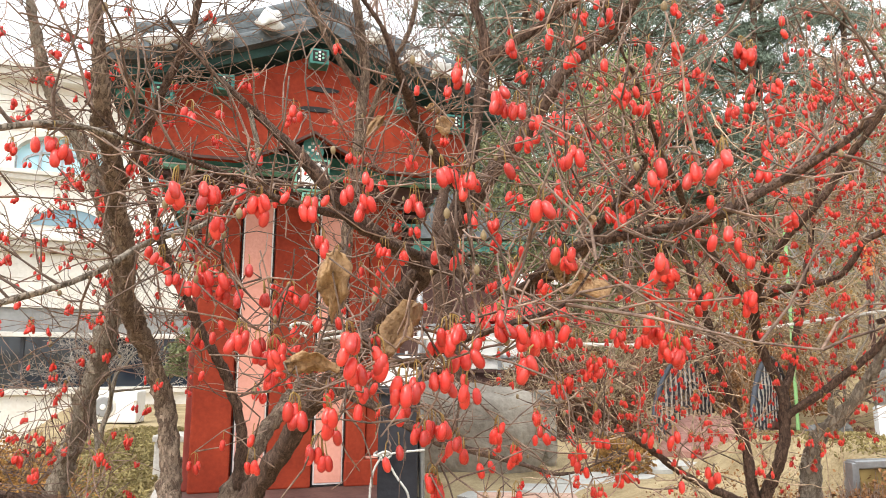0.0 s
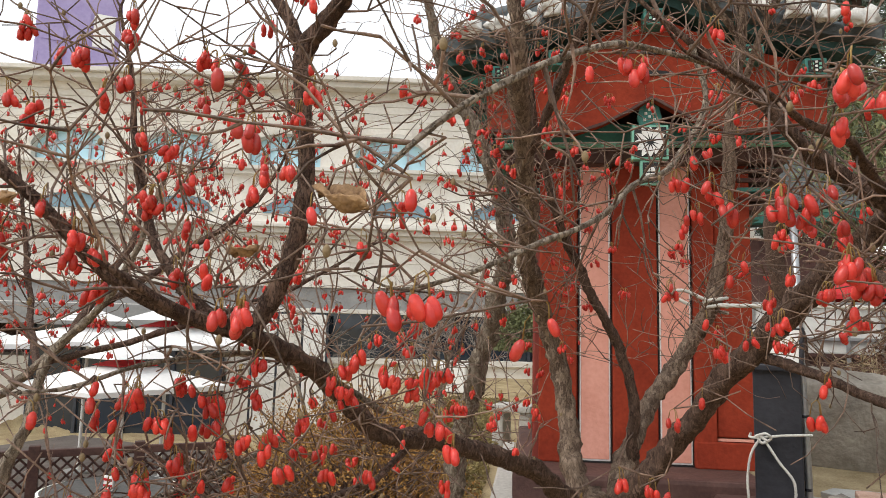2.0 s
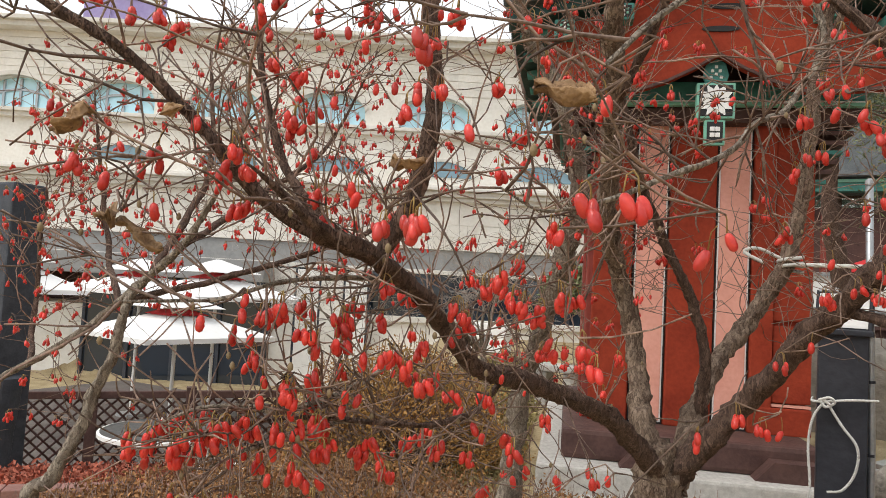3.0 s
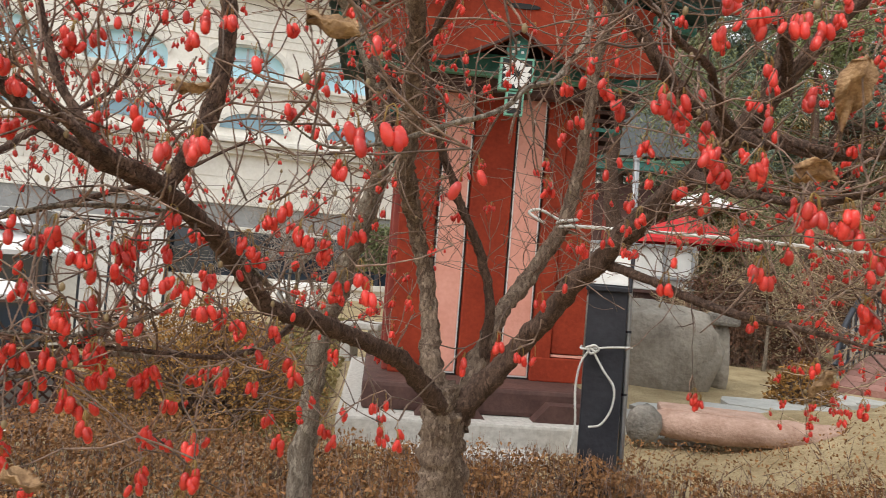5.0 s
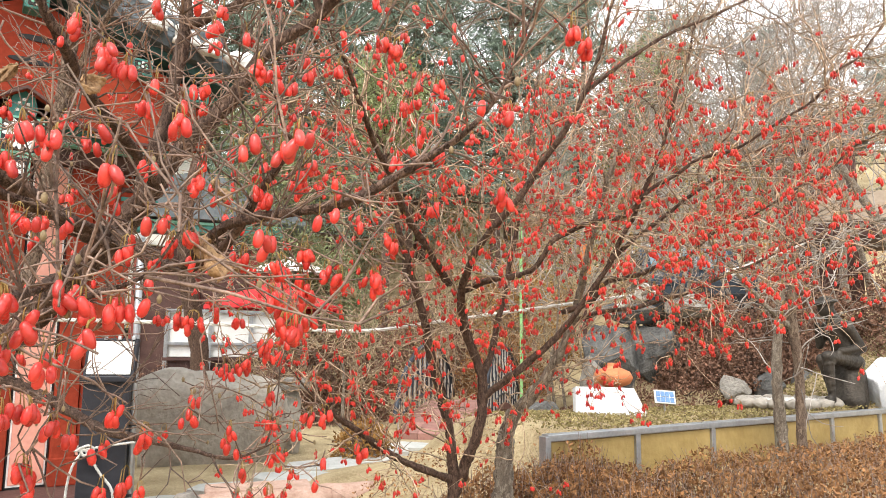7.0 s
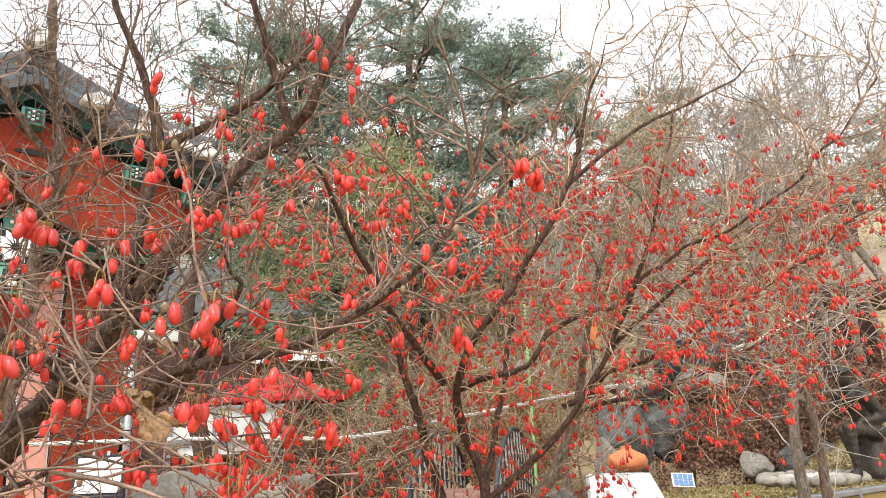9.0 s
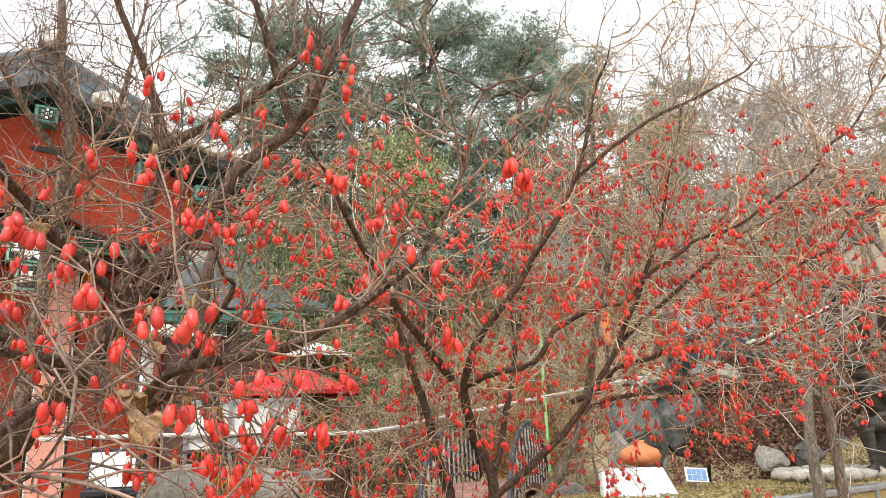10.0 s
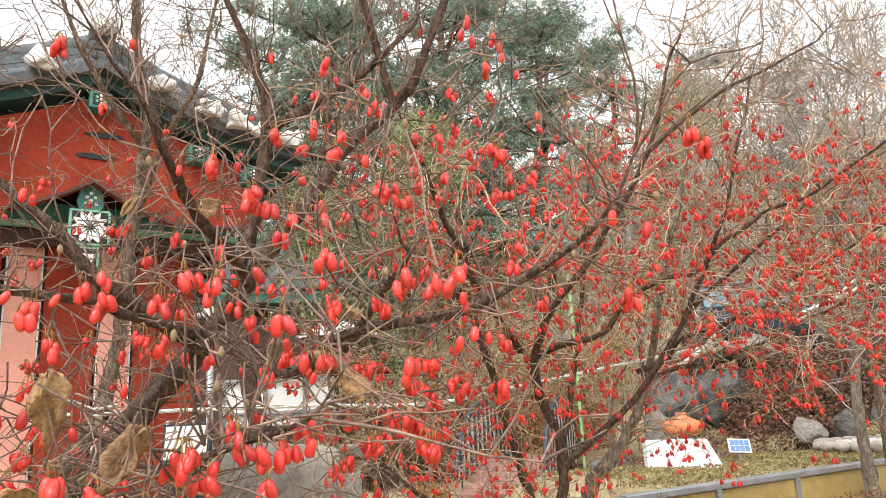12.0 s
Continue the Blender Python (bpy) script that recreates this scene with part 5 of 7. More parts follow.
def off_plinth(x, y):
    """Whether a place is clear of the turned plinth of the pavilion and its step."""
    u, v = x + 0.892, y - 4.771
    u, v = u * math.cos(0.3) + v * math.sin(0.3) - 0.92, v * math.cos(0.3) - u * math.sin(0.3) + 4.81
    return not (-2.1 < u < -0.25 and v > 3.88)


hedge("azalea_hedge", "low dry brown azalea hedge along the lawn edge", -1.3, 2.3, 2.1, 3.5, 0.28, HEDGE, 46000, 0.015, 1, lift=0.02)
hedge("azalea_hedge", "dry brown azalea hedge in front of the yellow fence", 1.5, 6.2, 1.6, 4.2, 0.22, HEDGE, 44000, 0.016, 2, keep=lambda x, y: -0.217 * (x - 2.02) + 0.976 * (y - 3.47) < -0.1)
hedge("azalea_hedge", "dry brown ground cover under the dogwood", -3.6, -1.0, 1.2, 3.5, 0.26, HEDGE, 34000, 0.015, 3)
hedge("dry_grass", "tufts of dry brown grass and leaf litter", -3.6, 2.2, 2.9, 5.2, 0.10, HEDGE, 9000, 0.014, 4, keep=off_plinth)
hedge("winter_grass", "olive brown winter grass beside the pavilion", -5.2, -1.5, 3.6, 11.5, 0.06, MOSS, 60000, 0.030, 68, keep=off_plinth)
shrub("ochre_bush", "rounded ochre and brown bush on the lawn", (-2.75, 3.95, -0.05), (1.0, 0.75, 0.95), OCHRE_BUSH, 20000, 0.014, 5, stems=320)
shrub("ochre_bush", "rounded brown bush on the lawn", (-3.3, 4.15, -0.4), (0.62, 0.6, 0.80), HEDGE, 15000, 0.014, 6, stems=240)
shrub("dry_scrub", "tangle of dry yellowish scrub", (-2.9, 4.9, 0), (0.6, 0.5, 0.75), HEDGE, 1200, 0.02, 7, stems=160)
shrub("clipped_conifer", "small clipped dark green conifer by the building", (-3.1, 8.8, 0.95), (0.5, 0.45, 0.75), GREEN_LEAF, 5000, 0.03, 8, stems=20, cat="conifer")
for x, y, z, sx, sy, sz, sd in ((5.75, 6.5, 0.85, 1.1, 0.6, 1.15, 9), (6.6, 6.0, 0.85, 1.0, 0.7, 1.45, 10), (7.4, 5.3, 0.85, 1.0, 0.8, 1.55, 17), (8.1, 4.5, 0.85, 1.0, 0.9, 1.5, 18)):
    shrub("russet_hedge", "large russet brown azalea mound above the rocks", (x, y, z), (sx, sy, sz), HEDGE_RED, 13000, 0.024, sd, stems=170)
shrub("russet_hedge", "low russet azalea among the dark rocks", (5.25, 6.25, 0.78), (0.5, 0.36, 0.75), HEDGE_RED, 8000, 0.022, 65, stems=90)
shrub("russet_hedge", "low russet azalea among the dark rocks", (5.75, 6.0, 0.8), (0.55, 0.38, 0.62), HEDGE_RED, 7000, 0.022, 63, stems=90)
shrub("russet_hedge", "low russet azalea among the dark rocks", (6.45, 5.75, 0.8), (0.65, 0.4, 0.7), HEDGE_RED, 8000, 0.022, 64, stems=90)
hedge("moss_grass", "thin brownish green winter grass on the raised bed", 2.2, 7.6, 3.6, 6.3, 0.035, MOSS, 34000, 0.016, 61, keep=lambda x, y: -0.217 * (x - 2.02) + 0.976 * (y - 3.47) > 0.12)
hedge("bank_litter", "brown leaf litter over the bank behind the bed", 3.2, 11.5, 6.2, 11.5, 0.16, HEDGE_RED, 36000, 0.032, 62, keep=lambda x, y: y + 0.3 * x > 7.4)
shrub("russet_hedge", "russet brown shrub on the slope", (2.0, 11.2, 0), (1.5, 0.8, 1.7), HEDGE_RED, 11000, 0.034, 11, stems=160)
shrub("russet_hedge", "russet brown shrub on the slope", (4.3, 12.6, 0.3), (1.7, 0.9, 2.0), HEDGE_RED, 12000, 0.034, 12, stems=160)
shrub("olive_shrub", "olive and ochre shrub on the slope", (6.4, 13.0, 0.9), (1.7, 1.0, 2.4), OCHRE_BUSH, 9000, 0.036, 13, stems=160)
shrub("green_shrub", "dull green evergreen shrub on the slope", (2.6, 15.2, 0.8), (1.6, 1.2, 3.0), GREEN_LEAF, 11000, 0.045, 15, stems=60)
hedge("brown_hedge", "tall dull brown hedge in front of the white stall", -0.9, 2.2, 10.4, 11.4, 0.95, HEDGE_RED, 16000, 0.034, 66)
shrub("straw_bush", "pale straw-coloured bush on the slope", (5.4, 11.6, 0.3), (1.1, 0.6, 1.3), HEDGE, 7000, 0.03, 67, twig=STRAW_TWIG, stems=260)
shrub("yellow_tuft", "tuft of yellow-green grass by the bridge", (1.9, 7.6, 0), (0.4, 0.3, 0.5), OCHRE_BUSH, 1500, 0.03, 16, stems=120)


def woods():
    """The wooded hillside as one mass: brown and green undergrowth."""
    rng = np.random.default_rng(4)
    for name, label, leaf, n, size, lo, hi in (("hillside_scrub", "straw brown scrub over the wooded hillside", OCHRE_BUSH, 60000, 0.07, 0.2, 3.2), ("hillside_evergreen", "dull green undergrowth over the wooded hillside", GREEN_LEAF, 60000, 0.075, 0.3, 4.2)):
        s = thing(name, label, "woodland", (10, 24, land(10, 24)), kind="stuff")
        c = []
        while len(c) < n:
            x, y = rng.uniform(-3, 34), rng.uniform(15, 40)
            if noise.noise(Vector((x * 0.35, y * 0.35, size * 20))) < -0.05 or (x < 2 and y < 18):
                continue
            h = (hi - lo) * (0.5 + 0.6 * noise.noise(Vector((x * 0.6, y * 0.6, 3)))) + lo
            c.append((x, y, land(x, y) + max(0.1, h) * rng.uniform(0.1, 1) ** 0.6))
        leaves("undergrowth", c, size, leaf, s, seed=7)["kind"] = "stuff"


woods()


def pine_tree(seed, height, spread):
    """A tall pine: bare lower trunk, layered limbs that fork, tufts of thin needles in clumps with gaps."""
    rng = np.random.default_rng(seed)
    s = thing("pine_tree", "tall green pine on the wooded hill, its colour paled for haze", "pine tree", (0, 0, 0), "pines on the hill")
    t = Tubes()
    trunk = spline([(0, 0, -0.5, 0.17), (rng.normal() * 0.2, rng.normal() * 0.2, height * 0.35, 0.14), (rng.normal() * 0.4, rng.normal() * 0.4, height * 0.7, 0.09), (rng.normal() * 0.4, rng.normal() * 0.4, height, 0.03)], 6)
    t.add(trunk, 8, 0.2)
    tufts = []
    for k in range(34):
        f = rng.uniform(0.28, 1.0)
        i = int(f * (len(trunk) - 1))
        a = rng.uniform(0, 2 * math.pi)
        reach = spread * (1.15 - 0.75 * f) * rng.uniform(0.5, 1.15)
        p = trunk[i, :3]
        tip = p + np.array([math.cos(a) * reach, math.sin(a) * reach, reach * rng.uniform(-0.05, 0.4)])
        limb = spline([(*p, 0.045), (*(0.5 * (p + tip) - np.array([0, 0, 0.06 * reach])), 0.03), (*tip, 0.010)], 5)
        t.add(limb, 5)
        for q in limb[4:, :3]:
            for j in range(3):
                c = q + rng.normal(size=3) * np.array([0.42, 0.42, 0.13]) + np.array([0, 0, 0.08])
                t.add([(*q, 0.008), (*(0.5 * (q + c) + rng.normal(size=3) * 0.03), 0.006), (*c, 0.004)], 3)
                for h in range(4):
                    o = c + rng.normal(size=3) * np.array([0.17, 0.17, 0.07])
                    tufts += (o + rng.normal(size=(13, 3)) * np.array([0.07, 0.07, 0.05])).tolist()
    t.make("trunk", BARK, s)
    leaves("needle_foliage", tufts, 0.030, PINE, s, seed=seed, long=5.0)["kind"] = "stuff"
    return s


PINES = ((9.2, 20.5, 1.15, 0), (6.6, 22.0, 1.25, 50), (4.2, 23.5, 1.0, 130), (13.5, 22.5, 0.75, 200), (7.9, 25.0, 1.3, 280), (1.6, 27.0, 0.75, 20), (11.2, 24.0, 1.0, 70), (17.0, 22.0, 0.62, 90), (20.5, 20.0, 0.55, 160), (23.5, 17.5, 0.5, 30), (2.6, 30.0, 0.9, 250), (0.6, 22.0, 1.15, 110), (2.6, 21.0, 1.1, 300), (-1.6, 28.0, 0.9, 40))
masters = [pine_tree(31, 11.0, 3.2), pine_tree(32, 10.0, 3.6)]
for k, (x, y, size, turn) in enumerate(PINES):
    m = Matrix.Translation((x, y, land(x, y))) @ pose(0, 0, 0, 0, 0, turn) @ Matrix.Diagonal((size, size, size, 1))
    if k < 2:
        masters[k].matrix_basis = m
        for ch in masters[k].children:
            ch.matrix_parent_inverse = Matrix()
    else:
        copy_thing(masters[k % 2], m)


def light_tree(x, y, height, crown, seed):
    """A slender evergreen with a rounded pale green crown."""
    rng = np.random.default_rng(seed)
    z = land(x, y)
    s = thing("evergreen_tree", "pale green round-crowned evergreen on the wooded hill", "tree", (x, y, z))
    t = Tubes()
    t.add(spline([(x, y, z - 0.2, 0.14), (x + 0.1, y, z + height * 0.5, 0.10), (x, y, z + height, 0.03)], 6), 8, 0.2)
    c = []
    for k in range(60):
        d = rng.normal(size=3)
        d /= np.linalg.norm(d)
        q = np.array([x, y, z + height - crown * 0.7]) + d * crown * rng.uniform(0.4, 0.95) * np.array([0.85, 0.85, 1.1])
        t.add([(x, y, z + height - crown * 1.2, 0.02), (*q, 0.006)], 3)
        c += (q + rng.normal(size=(170, 3)) * crown * 0.14).tolist()
    t.make("trunk", BARK, s)
    leaves("foliage", c, 0.05, LIGHT_LEAF, s, seed=seed, long=2.2)["kind"] = "stuff"


light_tree(4.3, 16.5, 8.2, 1.5, 5)
light_tree(14.0, 18.5, 7.2, 1.7, 6)


def bare_tree(base, height, lean, seed, label, levels=4, r0=0.05, twig=TWIG_GREY, bark=BARK_PALE, spread=0.75, name="bare_tree", least=0.0024):
    """A leafless tree that forks again and again into fine twigs."""
    rng = np.random.default_rng(seed)
    s = thing(name, label, "bare tree", base)
    trunk, fine = Tubes(), Tubes()

    def grow(p, w, length, r, level):
        n = 5
        pts = [(*p, r)]
        for i in range(n):
            w = w + rng.normal(size=3) * 0.14 + np.array([0, 0, 0.05])
            w = w / np.linalg.norm(w)
            p = p + w * length / n
            pts.append((*p, max(least * 0.6, r * (1 - 0.45 * (i + 1) / n))))
        (trunk if level >= levels - 1 else fine).add(pts, 8 if level >= levels - 1 else 4, 0.2)
        if level == 0:
            return
        for k in range(int(rng.integers(3, 5))):
            i = int(rng.integers(2, n + 1))
            q = np.array(pts[i][:3])
            v = w + rng.normal(size=3) * spread
            v[2] = v[2] * 0.8 + 0.15
            grow(q, v / np.linalg.norm(v), length * rng.uniform(0.5, 0.8), max(least, pts[i][3] * 0.6), level - 1)

    grow(np.array(base, float), np.array(lean, float) / np.linalg.norm(lean), height, r0, levels)
    trunk.make("trunk", bark, s)
    fine.make("twig_tangle", twig, s, "fine bare twigs")["kind"] = "stuff"
    return s




def slim_tree():
    """Two slim flaking trunks that rise side by side, with slanting limbs and twigs."""
    s = thing("bare_tree", "two slim pale flaking trunks with bare limbs by the fence", "bare tree", (3.95, 3.68, 0.3))
    rng = np.random.default_rng(51)
    fine = Tubes()
    for pts, bark in (([(3.92, 3.72, 0.25, 0.040), (3.888, 3.694, 0.565, 0.036), (3.80, 3.63, 1.066, 0.033), (3.773, 3.53, 1.60, 0.026), (3.74, 3.46, 2.0, 0.018), (3.70, 3.40, 2.6, 0.008)], BARK_PALE),
                      ([(4.02, 3.67, 0.25, 0.036), (3.997, 3.643, 0.614, 0.034), (3.928, 3.57, 1.114, 0.031), (3.852, 3.524, 1.49, 0.029), (3.839, 3.444, 1.915, 0.022), (3.93, 3.40, 2.4, 0.013), (3.98, 3.36, 3.0, 0.006)], BARK_FLAKE),
                      ([(3.875, 3.546, 1.36, 0.020), (3.73, 3.57, 1.48, 0.017), (3.595, 3.596, 1.617, 0.015), (3.341, 3.637, 1.895, 0.011), (3.10, 3.66, 2.2, 0.006)], BARK_PALE),
                      ([(3.86, 3.47, 1.66, 0.018), (3.98, 3.41, 1.80, 0.015), (4.10, 3.344, 1.925, 0.013), (4.304, 3.23, 2.111, 0.009), (4.55, 3.1, 2.4, 0.004)], BARK_PALE),
                      ([(3.86, 3.50, 1.50, 0.014), (4.0, 3.44, 1.62, 0.011), (4.206, 3.341, 1.737, 0.009), (4.589, 3.172, 1.858, 0.005), (4.9, 3.0, 1.98, 0.002)], BARK)):
        c = spline(pts, 10)
        t = Tubes()
        t.add(c, 10, 0.4)
        t.make("trunk" if pts[0][2] < 0.5 else "limb", bark, s)
        for i in range(18 if pts[0][2] < 0.5 else 6, len(c), 2):
            p, w = c[i, :3].copy(), rng.normal(size=3) + np.array([0, 0, 0.7])
            for depth in range(2):
                q, v = p.copy(), w / np.linalg.norm(w)
                line = [(*q, 0.0045 - 0.0012 * depth)]
                for k in range(5):
                    v = v + rng.normal(size=3) * 0.2
                    v /= np.linalg.norm(v)
                    q = q + v * rng.uniform(0.05, 0.12)
                    line.append((*q, (0.0045 - 0.0012 * depth) * (1 - 0.14 * k)))
                fine.add(line, 4)
                p, w = np.array(line[2][:3]), v + rng.normal(size=3) * 0.8
    fine.make("twig_tangle", TWIG_GREY, s, "fine bare twigs")["kind"] = "stuff"


slim_tree()
for k, (x, y, z, h, r, lean) in enumerate(((5.6, 7.2, 0.9, 2.6, 0.04, 0.05), (8.0, 6.6, 1.2, 2.8, 0.05, -0.1), (7.2, 8.6, 1.5, 3.0, 0.05, 0.1), (10.0, 7.2, 1.8, 3.2, 0.09, -0.35), (6.6, 9.4, 1.4, 2.8, 0.04, 0.0), (9.4, 9.6, 1.9, 3.0, 0.05, 0.0), (8.6, 5.0, 1.0, 2.8, 0.05, -0.15), (11.5, 9.0, 2.2, 3.2, 0.06, -0.2), (5.2, 9.6, 1.0, 2.6, 0.035, 0.1), (7.0, 4.6, 0.9, 2.4, 0.035, -0.05), (7.6, 7.4, 1.3, 3.0, 0.045, 0.0), (9.2, 8.2, 1.7, 3.2, 0.05, 0.1), (10.6, 6.0, 1.6, 3.0, 0.06, -0.2), (12.2, 7.4, 2.2, 3.6, 0.07, -0.15), (11.0, 11.0, 2.2, 3.6, 0.06, 0.05), (8.6, 12.5, 2.0, 3.6, 0.06, 0.1))):
    bare_tree((x, y, land(x, y) - 0.1), h, (lean, 0, 1), 53 + k, "grey bare tree at the edge of the wood", 5, r, least=0.0062)
bare_tree((-4.6, 9.4, 0.0), 1.2, (0.1, 0, 1), 57, "low bare shrub in front of the cream building", 5, 0.04, spread=1.0, name="bare_shrub")
bare_tree((-6.4, 9.0, land(-6.4, 9.0)), 1.6, (-0.1, 0, 1), 58, "low bare shrub in front of the cream building", 5, 0.04, spread=1.0, name="bare_shrub")
bare_tree((-3.6, 7.4, 0.0), 1.0, (-0.1, 0, 1), 59, "low bare shrub in front of the cream building", 5, 0.03, spread=1.0, name="bare_shrub")
for k, (x, y, h) in enumerate(((2.2, 10.4, 1.0), (3.6, 11.4, 1.2), (5.9, 10.6, 1.1), (6.6, 11.5, 1.3), (4.8, 12.8, 1.5), (3.0, 12.4, 1.4), (7.4, 12.0, 1.2), (1.4, 11.0, 1.2), (5.6, 14.0, 1.6), (3.8, 14.0, 1.6))):
    bare_tree((x, y, land(x, y)), h, (0.1, 0, 1), 70 + k, "brown leafless thicket on the slope", 5, 0.03, twig=STRAW_TWIG, spread=1.0, name="bare_thicket", least=0.005)
pine = thing("garden_pine", "dark-trunked garden pine behind the pavilion", "pine tree", (0.2, 9.9, 0))
tp = Tubes()
tp.add(spline([(0.20, 9.9, -0.1, 0.13), (0.14, 9.8, 1.1, 0.12), (-0.08, 9.5, 2.2, 0.10), (-0.08, 9.3, 3.2, 0.08), (0.2, 9.4, 4.2, 0.05)], 8), 10, 0.3)
tp.make("trunk", BARK, pine)
rngp = np.random.default_rng(77)
tuft = [np.array(c) + rngp.normal(size=3) * np.array([0.45, 0.4, 0.2]) for c in ((1.0, 9.6, 3.3), (0.4, 9.4, 4.3), (1.3, 9.8, 2.6), (-0.4, 9.6, 4.4), (0.9, 9.7, 4.0), (1.5, 9.9, 3.6)) for k in range(1500)]
leaves("needle_foliage", tuft, 0.024, GREEN_LEAF, pine, seed=8, long=4.0)["kind"] = "stuff"


# ---- trees hung with red fruit ----
def berry_mesh(length, sides, rings):
    """An oblong fruit hanging from its stalk end at the origin, blunt at both ends, with a dimple below."""
    verts, faces = [], []
    for i in range(rings + 1):
        f = 0.5 - 0.5 * math.cos(math.pi * i / rings)
        r = 0.25 * length * max(0.0, 1 - abs(2 * f - 1) ** 2.5) ** 0.5 * (0.94 + 0.12 * f) + 0.02 * length
        for k in range(sides):
            a = 2 * math.pi * (k + 0.5 * (i % 2)) / sides
            verts.append((r * math.cos(a), r * math.sin(a), -length * f))
    for i in range(rings):
        for k in range(sides):
            j = (k + 1) % sides
            faces.append((i * sides + k, (i + 1) * sides + k, (i + 1) * sides + j, i * sides + j))
    faces.append(tuple(range(sides)))
    faces.append(tuple((rings * sides + k) for k in range(sides))[::-1])
    return verts, faces


class FruitTree:
    """Grows twigs, fruit, buds and leaves on limbs that are given by their bends."""

    def __init__(self, name, label, base, seed, fruit=0.021):
        self.rng = np.random.default_rng(seed)
        self.root = thing(name, label, "fruit tree", base)
        self.twigs, self.stalks = Tubes(), Tubes()
        self.nodes, self.berries, self.buds = [], [], []
        self.fruit = fruit
        self.limbs = []
        self.top = 1.36
        self.wood = TWIG

    def limb(self, pts, material=BARK, name="limb", sides=14, knob=0.45, wander=0.012):
        """One limb along its bends (x, y, z, radius)."""
        pts = list(pts)
        if 0.0018 < pts[-1][3] < 0.015:
            (x0, y0, z0, _), (x1, y1, z1, r1) = pts[-2], pts[-1]
            w = np.array([x1 - x0, y1 - y0, z1 - z0])
            w = w / np.linalg.norm(w) + self.rng.normal(size=3) * 0.25
            reach = min(0.22, 0.03 + 22 * r1)
            pts += [(x1 + w[0] * reach * 0.5, y1 + w[1] * reach * 0.5, z1 + w[2] * reach * 0.5, r1 * 0.6), (x1 + w[0] * reach, y1 + w[1] * reach, z1 + w[2] * reach + 0.02, 0.0012)] if clear(np.array([x1, y1, z1]) + w * reach) else []
        c = spline(pts, 22)
        for i in range(len(c)):
            v = Vector(c[i, :3] * 6)
            c[i, :3] += wander * np.array([noise.noise(v), noise.noise(v + Vector((9, 0, 0))), noise.noise(v + Vector((0, 9, 0)))])
        t = Tubes()
        t.add(c, sides, knob)
        t.make(name, material, self.root)
        self.limbs.append(c)
        self.nodes += [tuple(q) for q in c[2:]]
        return c

    def twig(self, start, way, length, radius, bend=0.40, up=0.1, sides=4):
        """A crooked twig; returns its points."""
        n = max(4, int(length / 0.03))
        p, w = np.array(start, float), np.array(way, float)
        w /= np.linalg.norm(w)
        pts = []
        for i in range(n):
            f = i / (n - 1)
            pts.append((*p, max(0.0009, radius * (1 - 0.62 * f))))
            w = w + bend * self.rng.normal(size=3) * 0.55 + np.array([0, 0, up * 0.25])
            w /= np.linalg.norm(w)
            p = p + w * length / (n - 1)
        pts = np.array(pts)
        self.twigs.add(pts, sides, 0.25)
        return pts

    def link_twig(self, a, b, r0, r1):
        """A twig from a known node a to a known tip b, bowed and crooked."""
        a, b = np.array(a[:3], float), np.array(b[:3], float)
        n = max(5, int(np.linalg.norm(b - a) / 0.03))
        sag = self.rng.normal(size=3) * 0.10 * np.linalg.norm(b - a)
        jit = self.rng.normal(size=(n, 3)) * 0.0085
        pts = []
        for i in range(n):
            f = i / (n - 1)
            q = a + (b - a) * f + sag * math.sin(math.pi * f) + jit[i] * math.sin(math.pi * f)
            pts.append((*q, r0 + (r1 - r0) * f))
        pts = np.array(pts)
        self.twigs.add(pts, 5, 0.25)
        self.nodes += [tuple(q) for q in pts[2:]]
        return pts

    def cluster(self, at, count, spread=1.0):
        """A bunch of fruit that hangs on thin stalks from one point."""
        at = np.array(at, float)
        count = int(count * 1.3 + 0.5)
        for k in range(count):
            a = self.rng.uniform(0, 2 * math.pi)
            out = np.array([math.cos(a), math.sin(a), 0]) * self.rng.uniform(0.2, 1.0) * self.fruit * (0.34 + 0.05 * count) * spread
            drop = self.rng.uniform(0.45, 1.0 + 0.06 * count) * self.fruit
            tip = at + out + np.array([0, 0, -drop])
            mid = at + out * 0.7 + np.array([0, 0, -drop * 0.25])
            self.stalks.add(np.array([(*at, 0.0007), (*mid, 0.0006), (*tip, 0.0008)]), 3)
            tilt = self.rng.normal(size=2) * 0.22
            self.berries.append((tip, tilt, self.rng.uniform(0.85, 1.12), a))

    def bush_out(self, limb, step, length, radius, fruit_chance, up=0.1, depth=2, lo=0.1, keep=lambda p: True, sub=3):
        """Side twigs along a limb, each with its own twigs, fruit and buds."""
        run = np.cumsum(np.r_[0, np.linalg.norm(np.diff(limb[:, :3], axis=0), axis=1)])
        s = lo * run[-1]
        while s < run[-1]:
            i = min(len(limb) - 2, int(np.searchsorted(run, s)))
            along = limb[i + 1, :3] - limb[i, :3]
            along /= np.linalg.norm(along) + 1e-9
            side = np.cross(along, self.rng.normal(size=3))
            side /= np.linalg.norm(side) + 1e-9
            way = side * 0.9 + along * 0.55
            way[2] += 0.15
            if keep(limb[i, :3]):
                t = self.twig(limb[i, :3], way, length * self.rng.uniform(0.5, 1.3), radius, up=up)
                self.dress(t, fruit_chance, depth, length * 0.5, radius * 0.6, keep, sub)
            s += step * self.rng.uniform(0.5, 1.5)

